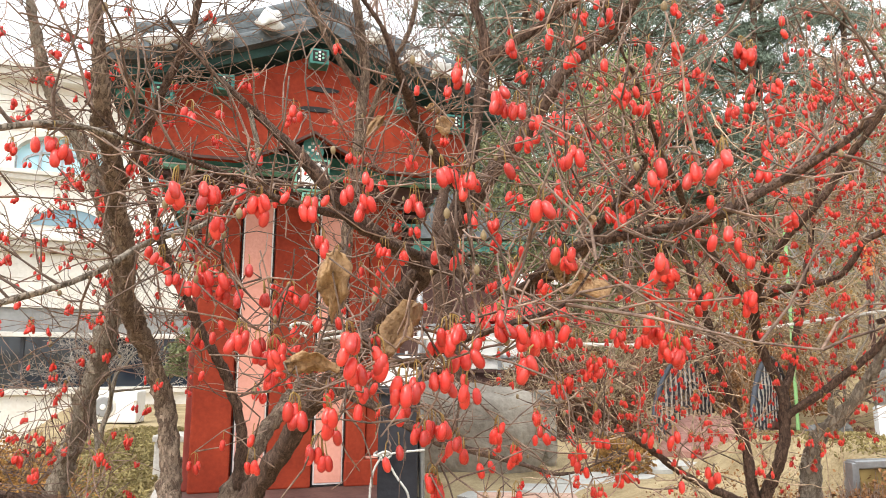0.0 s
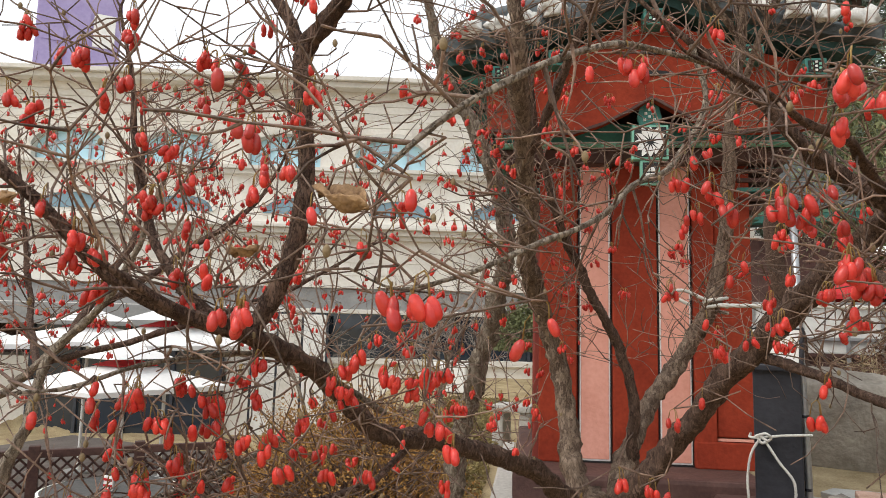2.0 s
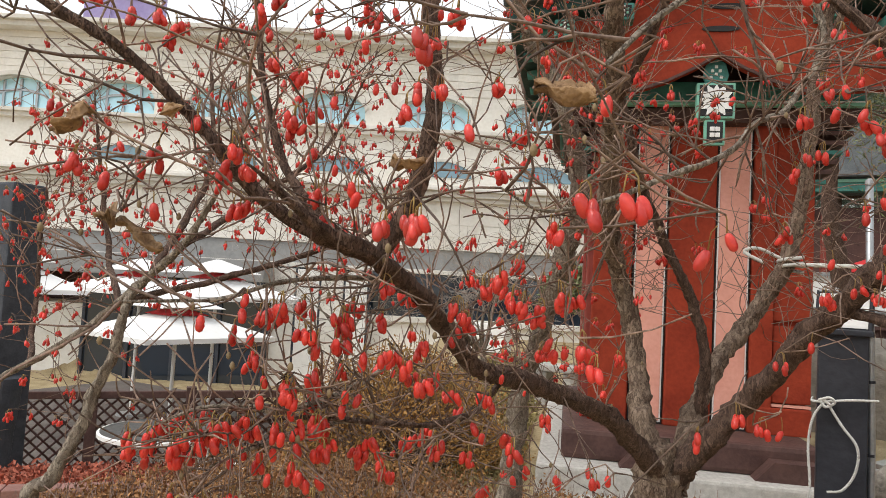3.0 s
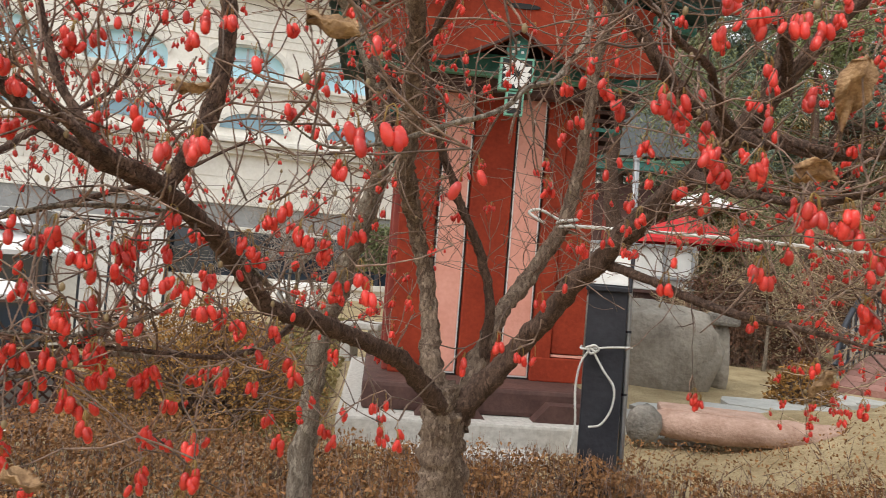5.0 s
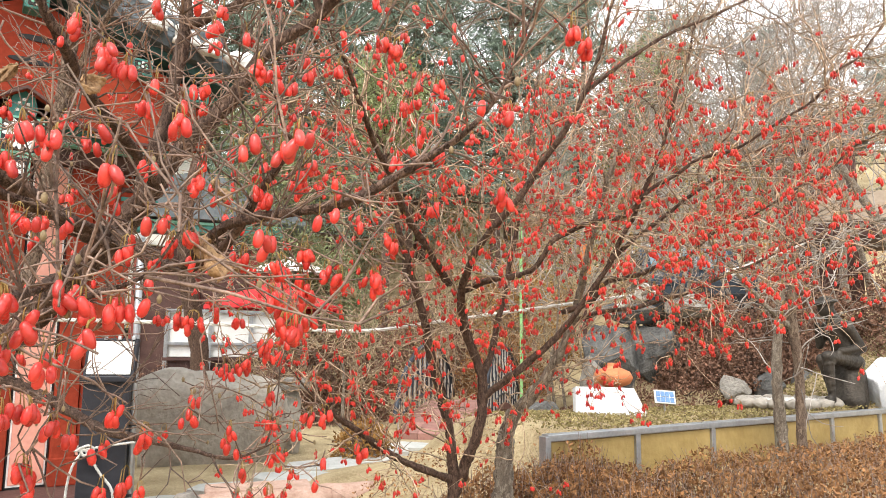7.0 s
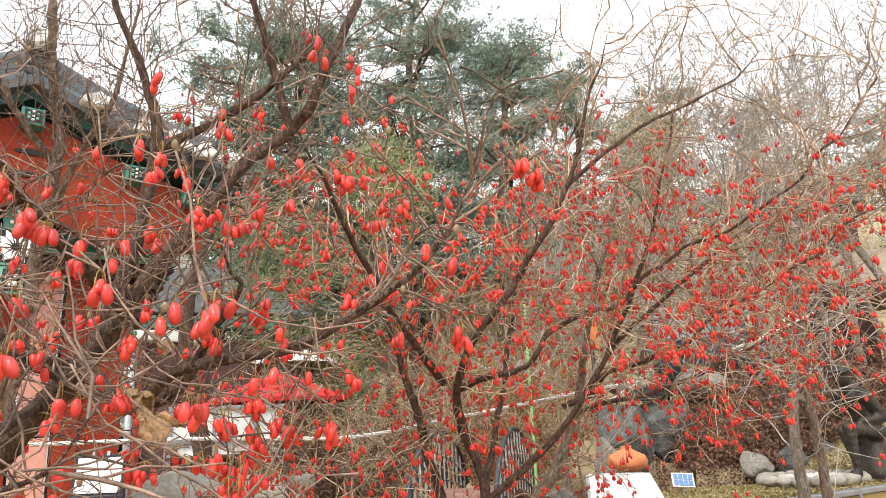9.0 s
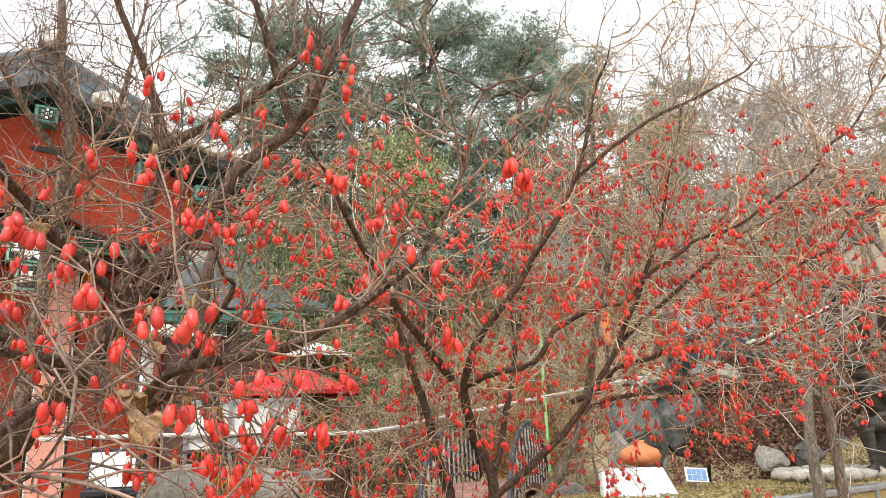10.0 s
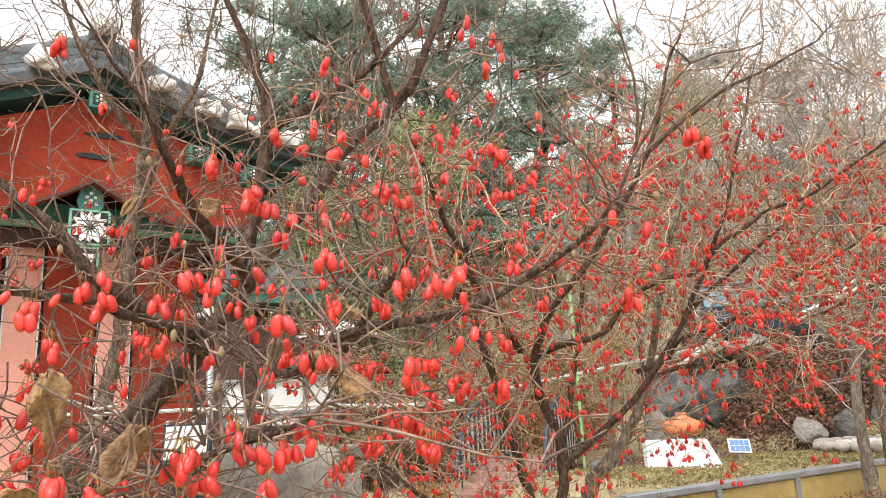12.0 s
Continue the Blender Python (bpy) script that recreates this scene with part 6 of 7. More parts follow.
    def dress(self, t, fruit_chance, depth, length, radius, keep, sub):
        if depth > 1:
            for k in range(sub):
                i = self.rng.integers(1, len(t))
                way = (t[i, :3] - t[i - 1, :3]) / (np.linalg.norm(t[i, :3] - t[i - 1, :3]) + 1e-9) + self.rng.normal(size=3) * 0.7
                if keep(t[i, :3]):
                    s = self.twig(t[i, :3], way, length * self.rng.uniform(0.4, 1.2), max(radius, 0.0014), up=0.1)
                    self.dress(s, fruit_chance, depth - 1, length * 0.5, radius * 0.7, keep, sub)
        if keep(t[-1, :3]):
            if self.rng.uniform() < fruit_chance and self.bears(t[-1]):
                self.cluster(t[-1, :3], int(self.rng.integers(2, 7)))
            elif self.rng.uniform() < 0.05:
                self.buds.append(t[-1])
            if self.rng.uniform() < fruit_chance * 0.6 and self.bears(t[-1]):
                self.cluster(t[len(t) // 2, :3], int(self.rng.integers(1, 5)))

    def hang(self, spots, clear):
        """Bunches of fruit at known places, each led to by a twig from the nearest wood."""
        order = sorted(spots, key=lambda p: min((p[0] - n[0]) ** 2 + (p[1] - n[1]) ** 2 + (p[2] - n[2]) ** 2 for n in self.nodes[::4]))
        for x, y, z, count in order:
            tip = np.array([x, y, z])
            wood = np.array(self.nodes)
            d = np.linalg.norm(wood[:, :3] - tip, axis=1) + 0.25 * np.maximum(0, wood[:, 2] - z - 0.05)
            i = int(np.argmin(d))
            t = self.link_twig(wood[i], tip, min(0.0022, 0.0009 + 0.004 * d[i]), 0.0009)
            self.cluster(tip, max(1, (count + 1) // 2))
            if count > 1:
                self.cluster(t[-2, :3] + self.rng.normal(size=3) * 0.006, count // 2)
            for k in range(2):
                j = int(self.rng.integers(1, len(t)))
                s = self.twig(t[j, :3], self.rng.normal(size=3) + np.array([0, 0, 0.4]), self.rng.uniform(0.03, 0.14), 0.0013)
                if clear(s[-1, :3]):
                    self.buds.append(s[-1]) if k == 1 and self.rng.uniform() < 0.2 else None

    def dry_leaf(self, x, y, z, size):
        """One curled, withered leaf, cupped along its length with a torn edge."""
        size *= 0.85
        n, m = 15, 11
        a = Euler([self.rng.uniform(-1.2, 1.2), self.rng.uniform(-1.0, 1.0), self.rng.uniform(0, 6.3)]).to_matrix()
        verts, fold, seed = [], self.rng.uniform(0.2, 0.9), self.rng.uniform(0, 50)
        for i in range(n):
            f = i / (n - 1)
            w = 0.30 * size * math.sin(math.pi * f ** 0.75) ** 0.85 + 0.0008
            for k in range(m):
                g = 2 * k / (m - 1) - 1
                torn = 1 + 0.45 * noise.noise(Vector((f * 5 + seed, 3 * (1 if g > 0 else -1), 0))) * abs(g)
                crumple = 0.24 * size * noise.noise(Vector((f * 2.2 + seed, g * 1.5, 1))) + 0.10 * size * noise.noise(Vector((f * 6 + seed, g * 4, 5)))
                v = Vector(((f - 0.5) * size * (1 - 0.12 * abs(g)), w * g * torn * math.cos(fold), w * abs(g) * math.sin(fold) + crumple + 0.7 * size * fold * (f - 0.5) ** 2))
                verts.append(tuple(a @ v + Vector((x, y, z))))
        faces = [(i * m + k, i * m + k + 1, (i + 1) * m + k + 1, (i + 1) * m + k) for i in range(n - 1) for k in range(m - 1)]
        ob = soup("dry_leaf", verts, faces, DRY_LEAF, self.root, "withered curled brown leaf", smooth=True)
        ob.modifiers.new("thickness", "SOLIDIFY").thickness = 0.0008
        wood = np.array(self.nodes)
        i = int(np.argmin(np.linalg.norm(wood[:, :3] - np.array([x, y, z]), axis=1)))
        self.link_twig(wood[i], verts[m // 2], 0.0012, 0.0008)

    def bears(self, p):
        """Fruit hangs in the lower and middle crown; the tops are bare."""
        return p[1] > 0.55 and p[2] < self.top + 0.42 * p[1] + 0.15 * self.rng.normal()

    def finish(self, near_to, limit=300):
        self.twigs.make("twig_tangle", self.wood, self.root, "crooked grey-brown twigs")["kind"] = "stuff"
        if self.stalks.verts:
            self.stalks.make("stalk_tangle", STALK, self.root, "thin ochre fruit stalks")["kind"] = "stuff"
        order = sorted(self.berries, key=lambda b: np.linalg.norm(b[0] - np.array(near_to)))
        v, f = berry_mesh(self.fruit, 10, 8)
        shared = bpy.data.meshes.new("berry")
        shared.from_pydata(v, [], f)
        shared.materials.append(BERRY)
        shared.shade_smooth()
        for tip, tilt, size, a in order[:limit]:
            ob = new("berry", shared)
            ob.parent = self.root
            ob.matrix_parent_inverse = self.root.matrix_basis.inverted()
            ob.matrix_basis = Matrix.LocRotScale(Vector(tip), Euler((tilt[0], tilt[1], a)), Vector((size, size, size)))
        if len(order) > limit:
            v, f = berry_mesh(self.fruit, 6, 5)
            v = np.array(v)
            verts, faces = [], []
            for k, (tip, tilt, size, a) in enumerate(order[limit:]):
                m = np.array(Euler((tilt[0], tilt[1], a)).to_matrix())
                verts.append(v @ m.T * size + tip)
                faces += [tuple(i + k * len(v) for i in q) for q in f]
            ob = soup("fruit_mass", np.concatenate(verts).tolist(), faces, BERRY_FAR, self.root, "many small red oblong fruits", smooth=True)
            ob["kind"] = "stuff"
        if self.buds:
            bm = Tubes()
            for x, y, z, r in self.buds:
                bm.add([(x, y, z - 0.002, 0.0010), (x, y, z, 0.0026), (x, y, z + 0.0025, 0.0030), (x, y, z + 0.005, 0.0024), (x, y, z + 0.007, 0.0008)], 6)
            bm.make("bud_scatter", BUD, self.root, "round brown flower buds")["kind"] = "stuff"


EYES = [np.array(row[1]) for row in PATH]


def clear(p):
    """Whether a place is well away from the way of the camera."""
    return min(float(np.linalg.norm(np.asarray(p)[:3] - e)) for e in EYES) > 0.40 and p[1] > 0.25


tree_a = FruitTree("dogwood_tree", "bare many-stemmed dogwood hung with red oblong berries", (-0.74, 2.12, 0), 3, 0.0180)
A = tree_a
A.limb([(-0.72, 2.14, -0.05, 0.095), (-0.73, 2.12, 0.3, 0.075), (-0.75, 2.08, 0.60, 0.068), (-0.77, 2.06, 0.74, 0.055)], BARK_FLAKE, "trunk", 18)
stem = A.limb([(-0.76, 2.06, 0.68, 0.040), (-0.80, 2.08, 0.80, 0.034), (-0.835, 2.145, 0.98, 0.030), (-0.878, 2.083, 1.228, 0.027), (-0.878, 1.874, 1.407, 0.028), (-0.833, 1.717, 1.564, 0.025), (-0.804, 1.591, 1.70, 0.023), (-0.779, 1.457, 1.81, 0.019), (-0.77, 1.38, 2.1, 0.012), (-0.82, 1.3, 2.5, 0.006)], BARK_FLAKE)
left = A.limb([(-0.75, 2.06, 0.66, 0.0296), (-0.817, 1.751, 0.855, 0.0240), (-0.858, 1.547, 0.918, 0.0218), (-0.887, 1.303, 0.986, 0.0198), (-0.896, 1.071, 1.03, 0.0169), (-0.911, 0.928, 1.118, 0.0148), (-0.868, 0.683, 1.196, 0.0120)], BARK)
left_b = A.limb([(-0.878, 0.72, 1.19, 0.0108), (-0.922, 0.573, 1.237, 0.0079), (-0.979, 0.466, 1.333, 0.0065), (-1.008, 0.401, 1.392, 0.0058), (-1.056, 0.349, 1.435, 0.0050), (-1.16, 0.30, 1.52, 0.0036)], BARK)
left_c = A.limb([(-0.872, 0.70, 1.195, 0.0120), (-0.835, 0.725, 1.290, 0.0112), (-0.812, 0.720, 1.407, 0.0108), (-0.818, 0.720, 1.500, 0.0108), (-0.822, 0.720, 1.570, 0.0115), (-0.785, 0.715, 1.602, 0.0110), (-0.742, 0.700, 1.640, 0.0100), (-0.69, 0.69, 1.76, 0.007), (-0.66, 0.68, 1.95, 0.004)], BARK)
left_h = A.limb([(-0.822, 0.720, 1.560, 0.0090), (-0.856, 0.720, 1.618, 0.0080), (-0.900, 0.720, 1.675, 0.0065), (-0.95, 0.72, 1.80, 0.004)], BARK)
right = A.limb([(-0.72, 2.10, 0.64, 0.0414), (-0.538, 2.034, 0.871, 0.0313), (-0.341, 1.846, 1.122, 0.0304), (-0.184, 1.700, 1.302, 0.0276), (-0.029, 1.576, 1.464, 0.0258), (0.060, 1.499, 1.578, 0.0184), (0.171, 1.457, 1.732, 0.0156), (0.282, 1.434, 1.889, 0.0138), (0.369, 1.422, 1.974, 0.0120), (0.429, 1.360, 2.055, 0.0101), (0.55, 1.35, 2.4, 0.0074)], BARK)
pale_stem = A.limb([(-0.72, 2.16, 0.60, 0.045), (-0.655, 2.383, 0.90, 0.030), (-0.548, 2.557, 1.094, 0.028), (-0.42, 2.619, 1.362, 0.025), (-0.374, 2.589, 1.703, 0.023), (-0.345, 2.543, 2.022, 0.021), (-0.311, 2.496, 2.341, 0.018), (-0.35, 2.433, 2.628, 0.016), (-0.36, 2.4, 3.0, 0.008)], BARK_FLAKE)
back = A.limb([(-1.36, 2.42, 0.0, 0.050), (-1.316, 2.4, 0.753, 0.036), (-1.24, 2.367, 0.976, 0.034), (-1.137, 2.279, 1.237, 0.032), (-1.057, 2.197, 1.451, 0.030), (-1.049, 2.122, 1.621, 0.028), (-1.076, 2.052, 1.748, 0.026), (-1.127, 2.032, 1.885, 0.024), (-1.183, 1.964, 2.003, 0.020), (-1.203, 1.892, 2.147, 0.016), (-1.251, 1.867, 2.4, 0.008)], BARK_PALE)
near = A.limb([(0.0, 1.48, 1.46, 0.010), (0.117, 1.15, 1.36, 0.008), (0.186, 0.934, 1.402, 0.0068), (0.311, 0.807, 1.415, 0.0058), (0.381, 0.734, 1.447, 0.005), (0.432, 0.689, 1.48, 0.0036), (0.463, 0.66, 1.517, 0.0026)], BARK, wander=0.006)
tip_a = A.limb([(-0.321, 0.732, 1.483, 0.0026), (-0.391, 0.664, 1.490, 0.0030), (-0.419, 0.566, 1.445, 0.0030), (-0.463, 0.438, 1.359, 0.0026), (-0.494, 0.370, 1.302, 0.0016)], BARK_PALE)
tip_b = A.limb([(-0.383, 1.267, 1.734, 0.0050), (-0.36, 1.26, 1.62, 0.0050), (-0.408, 1.20, 1.509, 0.0048), (-0.461, 0.945, 1.383, 0.0040), (-0.510, 0.813, 1.316, 0.0035), (-0.569, 0.730, 1.272, 0.0030), (-0.615, 0.652, 1.245, 0.0020)], BARK_PALE)
arch = A.limb([(-0.034, 1.487, 1.431, 0.0160), (-0.132, 1.432, 1.500, 0.0150), (-0.225, 1.347, 1.568, 0.0130), (-0.300, 1.302, 1.652, 0.0100), (-0.383, 1.267, 1.734, 0.0060)], BARK)
low_r = A.limb([(-0.284, 1.821, 1.162, 0.0130), (-0.110, 1.649, 1.101, 0.0100), (0.020, 1.474, 1.060, 0.0080), (0.179, 1.357, 1.037, 0.0040)], BARK)
fork_a = A.limb([(-0.029, 1.546, 1.460, 0.0160), (0.118, 1.207, 1.369, 0.0100), (0.183, 1.003, 1.378, 0.0070), (0.225, 0.893, 1.444, 0.0050), (0.255, 0.836, 1.487, 0.0030)], BARK)
mid_a = A.limb([(0.059, 1.479, 1.574, 0.0120), (-0.040, 1.213, 1.659, 0.0090), (-0.079, 1.054, 1.706, 0.0070), (-0.100, 0.996, 1.761, 0.0040)], BARK)
mid_b = A.limb([(-0.029, 1.546, 1.460, 0.0120), (-0.137, 1.190, 1.467, 0.0080), (-0.194, 0.988, 1.469, 0.0060), (-0.261, 0.835, 1.475, 0.0040), (-0.321, 0.732, 1.483, 0.0020)], BARK)
mid_c = A.limb([(-0.109, 1.606, 1.389, 0.0110), (-0.126, 1.116, 1.287, 0.0080), (-0.053, 0.870, 1.247, 0.0050), (0.016, 0.695, 1.266, 0.0040), (0.090, 0.611, 1.291, 0.0020)], BARK)
left_d = A.limb([(-0.915, 1.136, 1.054, 0.0050), (-0.898, 0.796, 1.159, 0.0037), (-0.931, 0.609, 1.156, 0.0029), (-0.967, 0.514, 1.128, 0.0020), (-0.994, 0.410, 1.129, 0.0013)], BARK_PALE)
left_e = A.limb([(-0.881, 0.665, 1.202, 0.0075), (-0.946, 0.648, 1.259, 0.0060), (-1.022, 0.657, 1.354, 0.0053), (-1.074, 0.672, 1.509, 0.0037), (-1.088, 0.653, 1.631, 0.0023)], BARK)
left_f = A.limb([(-0.949, 1.349, 1.001, 0.0072), (-0.864, 1.002, 0.955, 0.0048), (-0.869, 0.771, 0.974, 0.0036), (-0.943, 0.618, 0.996, 0.0024), (-0.995, 0.513, 0.980, 0.0012)], BARK)
low_a = A.limb([(-0.993, 0.932, 1.023, 0.0042), (-0.948, 0.731, 1.006, 0.0036), (-0.930, 0.607, 1.008, 0.0031), (-0.948, 0.564, 1.017, 0.0025), (-0.999, 0.539, 1.008, 0.0020), (-1.046, 0.516, 0.982, 0.0014)], BARK_PALE)
low_b = A.limb([(-0.984, 0.881, 0.946, 0.0042), (-0.947, 0.677, 0.973, 0.0035), (-0.945, 0.588, 0.971, 0.0028), (-0.956, 0.561, 0.965, 0.0021), (-0.992, 0.544, 0.941, 0.0014)], BARK_PALE)
mid_stem = A.limb([(-0.66, 2.30, 0.78, 0.018), (-0.644, 2.241, 1.005, 0.016), (-0.684, 2.206, 1.161, 0.015), (-0.725, 2.14, 1.28, 0.014), (-0.768, 2.086, 1.378, 0.013), (-0.81, 1.996, 1.506, 0.012), (-0.85, 1.902, 1.692, 0.010), (-0.859, 1.821, 1.901, 0.007)], BARK)
crown_a = A.limb([(0.03, 1.52, 1.55, 0.014), (0.07, 1.50, 1.74, 0.013), (0.09, 1.50, 1.94, 0.012), (0.05, 1.50, 2.12, 0.009), (-0.02, 1.47, 2.32, 0.006), (-0.05, 1.45, 2.6, 0.003)], BARK)
crown_b = A.limb([(0.09, 1.50, 1.93, 0.011), (0.20, 1.46, 1.98, 0.010), (0.30, 1.42, 2.04, 0.008), (0.42, 1.38, 2.16, 0.004)], BARK)
crown_c = A.limb([(-0.36, 2.57, 1.95, 0.013), (-0.26, 2.45, 2.20, 0.011), (-0.14, 2.35, 2.42, 0.008), (-0.06, 2.28, 2.75, 0.004)], BARK_FLAKE)
crown_d = A.limb([(-0.33, 2.52, 2.25, 0.012), (-0.48, 2.38, 2.48, 0.009), (-0.60, 2.28, 2.78, 0.004)], BARK_FLAKE)
crown_e = A.limb([(-0.82, 1.66, 1.62, 0.012), (-0.70, 1.55, 1.80, 0.010), (-0.58, 1.48, 2.02, 0.007), (-0.52, 1.42, 2.3, 0.003)], BARK)
crown_f = A.limb([(0.37, 1.42, 1.98, 0.010), (0.30, 1.36, 2.18, 0.007), (0.20, 1.32, 2.40, 0.003)], BARK)
# bunches of fruit along the boughs: place and how many
FRUIT_LEFT_A = [(-0.98, 0.34, 1.44, 3), (-1.16, 0.48, 1.52, 2), (-1.06, 0.48, 1.48, 4), (-1.09, 0.53, 1.47, 5), (-0.94, 0.48, 1.51, 5), (-0.88, 0.47, 1.45, 4), (-1.04, 0.54, 1.55, 2), (-0.9, 0.62, 1.55, 3), (-0.86, 0.64, 1.51, 3), (-0.86, 0.58, 1.47, 1), (-0.65, 0.39, 1.41, 1), (-0.68, 0.46, 1.39, 3), (-0.72, 0.56, 1.38, 3), (-0.87, 0.64, 1.48, 2), (-0.78, 0.68, 1.54, 2), (-0.94, 0.61, 1.4, 2), (-0.87, 0.58, 1.39, 1), (-0.86, 0.65, 1.42, 2), (-0.75, 0.55, 1.36, 4), (-0.97, 0.48, 1.35, 3), (-0.91, 0.47, 1.31, 5), (-0.93, 0.51, 1.3, 3), (-1.01, 0.37, 1.28, 3), (-1.15, 0.51, 1.33, 2)]
FRUIT_LEFT_B = [(-1.01, 0.46, 1.3, 3), (-1.21, 0.47, 1.38, 4), (-0.95, 0.41, 1.24, 1), (-0.97, 0.55, 1.26, 6), (-0.73, 0.49, 1.23, 3), (-0.67, 0.45, 1.23, 5), (-0.52, 0.42, 1.24, 4), (-0.62, 0.67, 1.24, 4), (-0.52, 0.44, 1.32, 1), (-0.7, 0.68, 1.32, 3), (-0.69, 0.74, 1.34, 2), (-0.91, 0.44, 1.13, 1), (-0.93, 0.52, 1.14, 2), (-1.01, 0.6, 1.11, 3), (-0.98, 0.61, 1.13, 4), (-0.87, 0.55, 1.12, 4), (-0.85, 0.56, 1.11, 3), (-0.88, 0.55, 1.06, 4), (-0.91, 0.54, 1.07, 2), (-0.99, 0.61, 1.08, 4), (-1.04, 0.59, 1.01, 4), (-0.97, 0.57, 1, 6), (-0.96, 0.52, 1, 3), (-1.13, 0.55, 0.97, 3)]
FRUIT_LEFT_C = [(-1.02, 0.49, 0.99, 3), (-0.99, 0.5, 0.99, 5), (-0.91, 0.66, 1, 2), (-0.83, 0.58, 1.04, 2), (-0.79, 0.6, 1.1, 4), (-0.75, 0.62, 1.07, 4), (-0.87, 0.68, 1.04, 1), (-0.87, 0.69, 0.96, 5), (-0.86, 0.69, 0.98, 4), (-0.78, 0.73, 0.98, 2), (-0.73, 0.75, 1, 2), (-0.68, 0.72, 0.99, 5), (-0.69, 0.64, 1.18, 4), (-0.7, 0.75, 1.17, 5), (-0.67, 0.77, 1.15, 4), (-0.62, 0.73, 1.17, 6), (-0.65, 0.79, 1.11, 3), (-0.57, 0.66, 1.1, 4), (-0.44, 0.54, 1.23, 2), (-0.46, 0.96, 1.03, 4), (-0.35, 1.29, 1.2, 5), (-0.3, 1.31, 1.22, 4), (-0.41, 1.16, 1.09, 3), (-0.43, 1.06, 1, 3)]
FRUIT_LEFT_D = [(-0.38, 0.65, 1.47, 4), (-0.44, 0.69, 1.5, 1), (-0.35, 0.8, 1.4, 2), (-0.31, 0.78, 1.36, 6), (-0.36, 1.06, 1.4, 3), (-0.4, 1.25, 1.41, 3), (-0.32, 0.94, 1.3, 2), (-0.35, 1, 1.24, 1)]
FRUIT_LOW_A = [(-1.13, 0.54, 0.8, 5), (-1.04, 0.58, 0.82, 5), (-1.08, 0.62, 0.87, 3), (-0.96, 0.56, 0.89, 4), (-0.91, 0.76, 0.87, 3), (-0.85, 0.72, 0.88, 4), (-0.8, 0.74, 0.89, 2), (-0.72, 0.57, 0.9, 5), (-0.88, 0.71, 0.83, 3), (-0.74, 0.83, 0.87, 5), (-0.79, 0.89, 0.89, 4), (-0.7, 0.93, 0.86, 4), (-0.59, 0.89, 0.88, 3), (-1.15, 0.83, 0.74, 5), (-0.77, 0.99, 0.9, 3), (-0.63, 0.96, 0.92, 2)]
FRUIT_LOW_B = [(-1.04, 0.48, 0.98, 3), (-1.05, 0.52, 0.99, 4), (-1.05, 0.56, 1.00, 3), (-0.97, 0.51, 1.00, 3), (-1.00, 0.54, 0.97, 4), (-0.99, 0.59, 0.96, 2), (-0.94, 0.52, 1.01, 3), (-0.95, 0.57, 1.00, 4), (-0.96, 0.60, 0.96, 3), (-0.90, 0.55, 0.96, 2), (-1.02, 0.53, 0.92, 2), (-1.02, 0.57, 0.91, 4), (-0.98, 0.50, 0.92, 2), (-0.96, 0.56, 0.92, 3), (-0.98, 0.59, 0.89, 3), (-0.96, 0.52, 0.91, 2), (-0.89, 0.59, 1.01, 4), (-0.90, 0.63, 1.00, 3), (-0.89, 0.55, 1.01, 3), (-0.90, 0.59, 0.96, 3), (-0.89, 0.64, 0.98, 3), (-1.02, 0.49, 0.97, 2), (-0.98, 0.55, 1.00, 2)]
FRUIT_MID_A = [(-0.22, 0.54, 1.41, 3), (-0.22, 0.61, 1.42, 6), (-0.18, 0.65, 1.42, 3), (-0.17, 0.65, 1.41, 2), (-0.18, 0.76, 1.45, 1), (-0.19, 0.84, 1.58, 2), (-0.13, 0.68, 1.43, 4), (-0.11, 0.76, 1.46, 3), (-0.08, 0.71, 1.46, 2), (-0.09, 0.76, 1.44, 4), (-0.14, 0.77, 1.4, 3), (-0.12, 0.69, 1.35, 3), (-0.07, 0.51, 1.28, 5), (-0.05, 0.54, 1.27, 4), (0, 0.64, 1.45, 4), (0.03, 0.64, 1.44, 3), (-0.03, 0.72, 1.44, 3), (-0.01, 0.77, 1.39, 2), (0.02, 0.77, 1.39, 1), (-0.05, 0.93, 1.41, 3), (0.02, 0.74, 1.6, 3), (0.01, 0.97, 1.67, 2), (0.06, 0.67, 1.54, 4), (0.08, 0.67, 1.53, 3)]
FRUIT_MID_B = [(0.06, 0.77, 1.42, 3), (0.1, 0.87, 1.41, 1), (0.08, 0.77, 1.36, 3), (0.05, 0.58, 1.3, 3), (0.07, 0.58, 1.29, 4), (0.09, 0.61, 1.29, 4), (0.11, 0.61, 1.29, 2), (0.15, 0.94, 1.37, 2), (0.01, 0.58, 1.29, 5), (-0, 0.61, 1.28, 4), (0.03, 0.58, 1.27, 2), (-0.02, 0.59, 1.25, 4), (0.01, 0.61, 1.25, 4), (0.03, 0.67, 1.24, 3), (-0.04, 0.75, 1.21, 3), (-0.02, 0.75, 1.2, 4), (-0, 0.76, 1.19, 5), (0.02, 0.8, 1.17, 3), (0.03, 0.85, 1.15, 2), (-0.01, 0.81, 1.13, 4), (-0, 0.81, 1.11, 4), (0.06, 0.85, 1.14, 2), (0.07, 0.81, 1.1, 4), (-0.05, 0.68, 1.17, 2)]
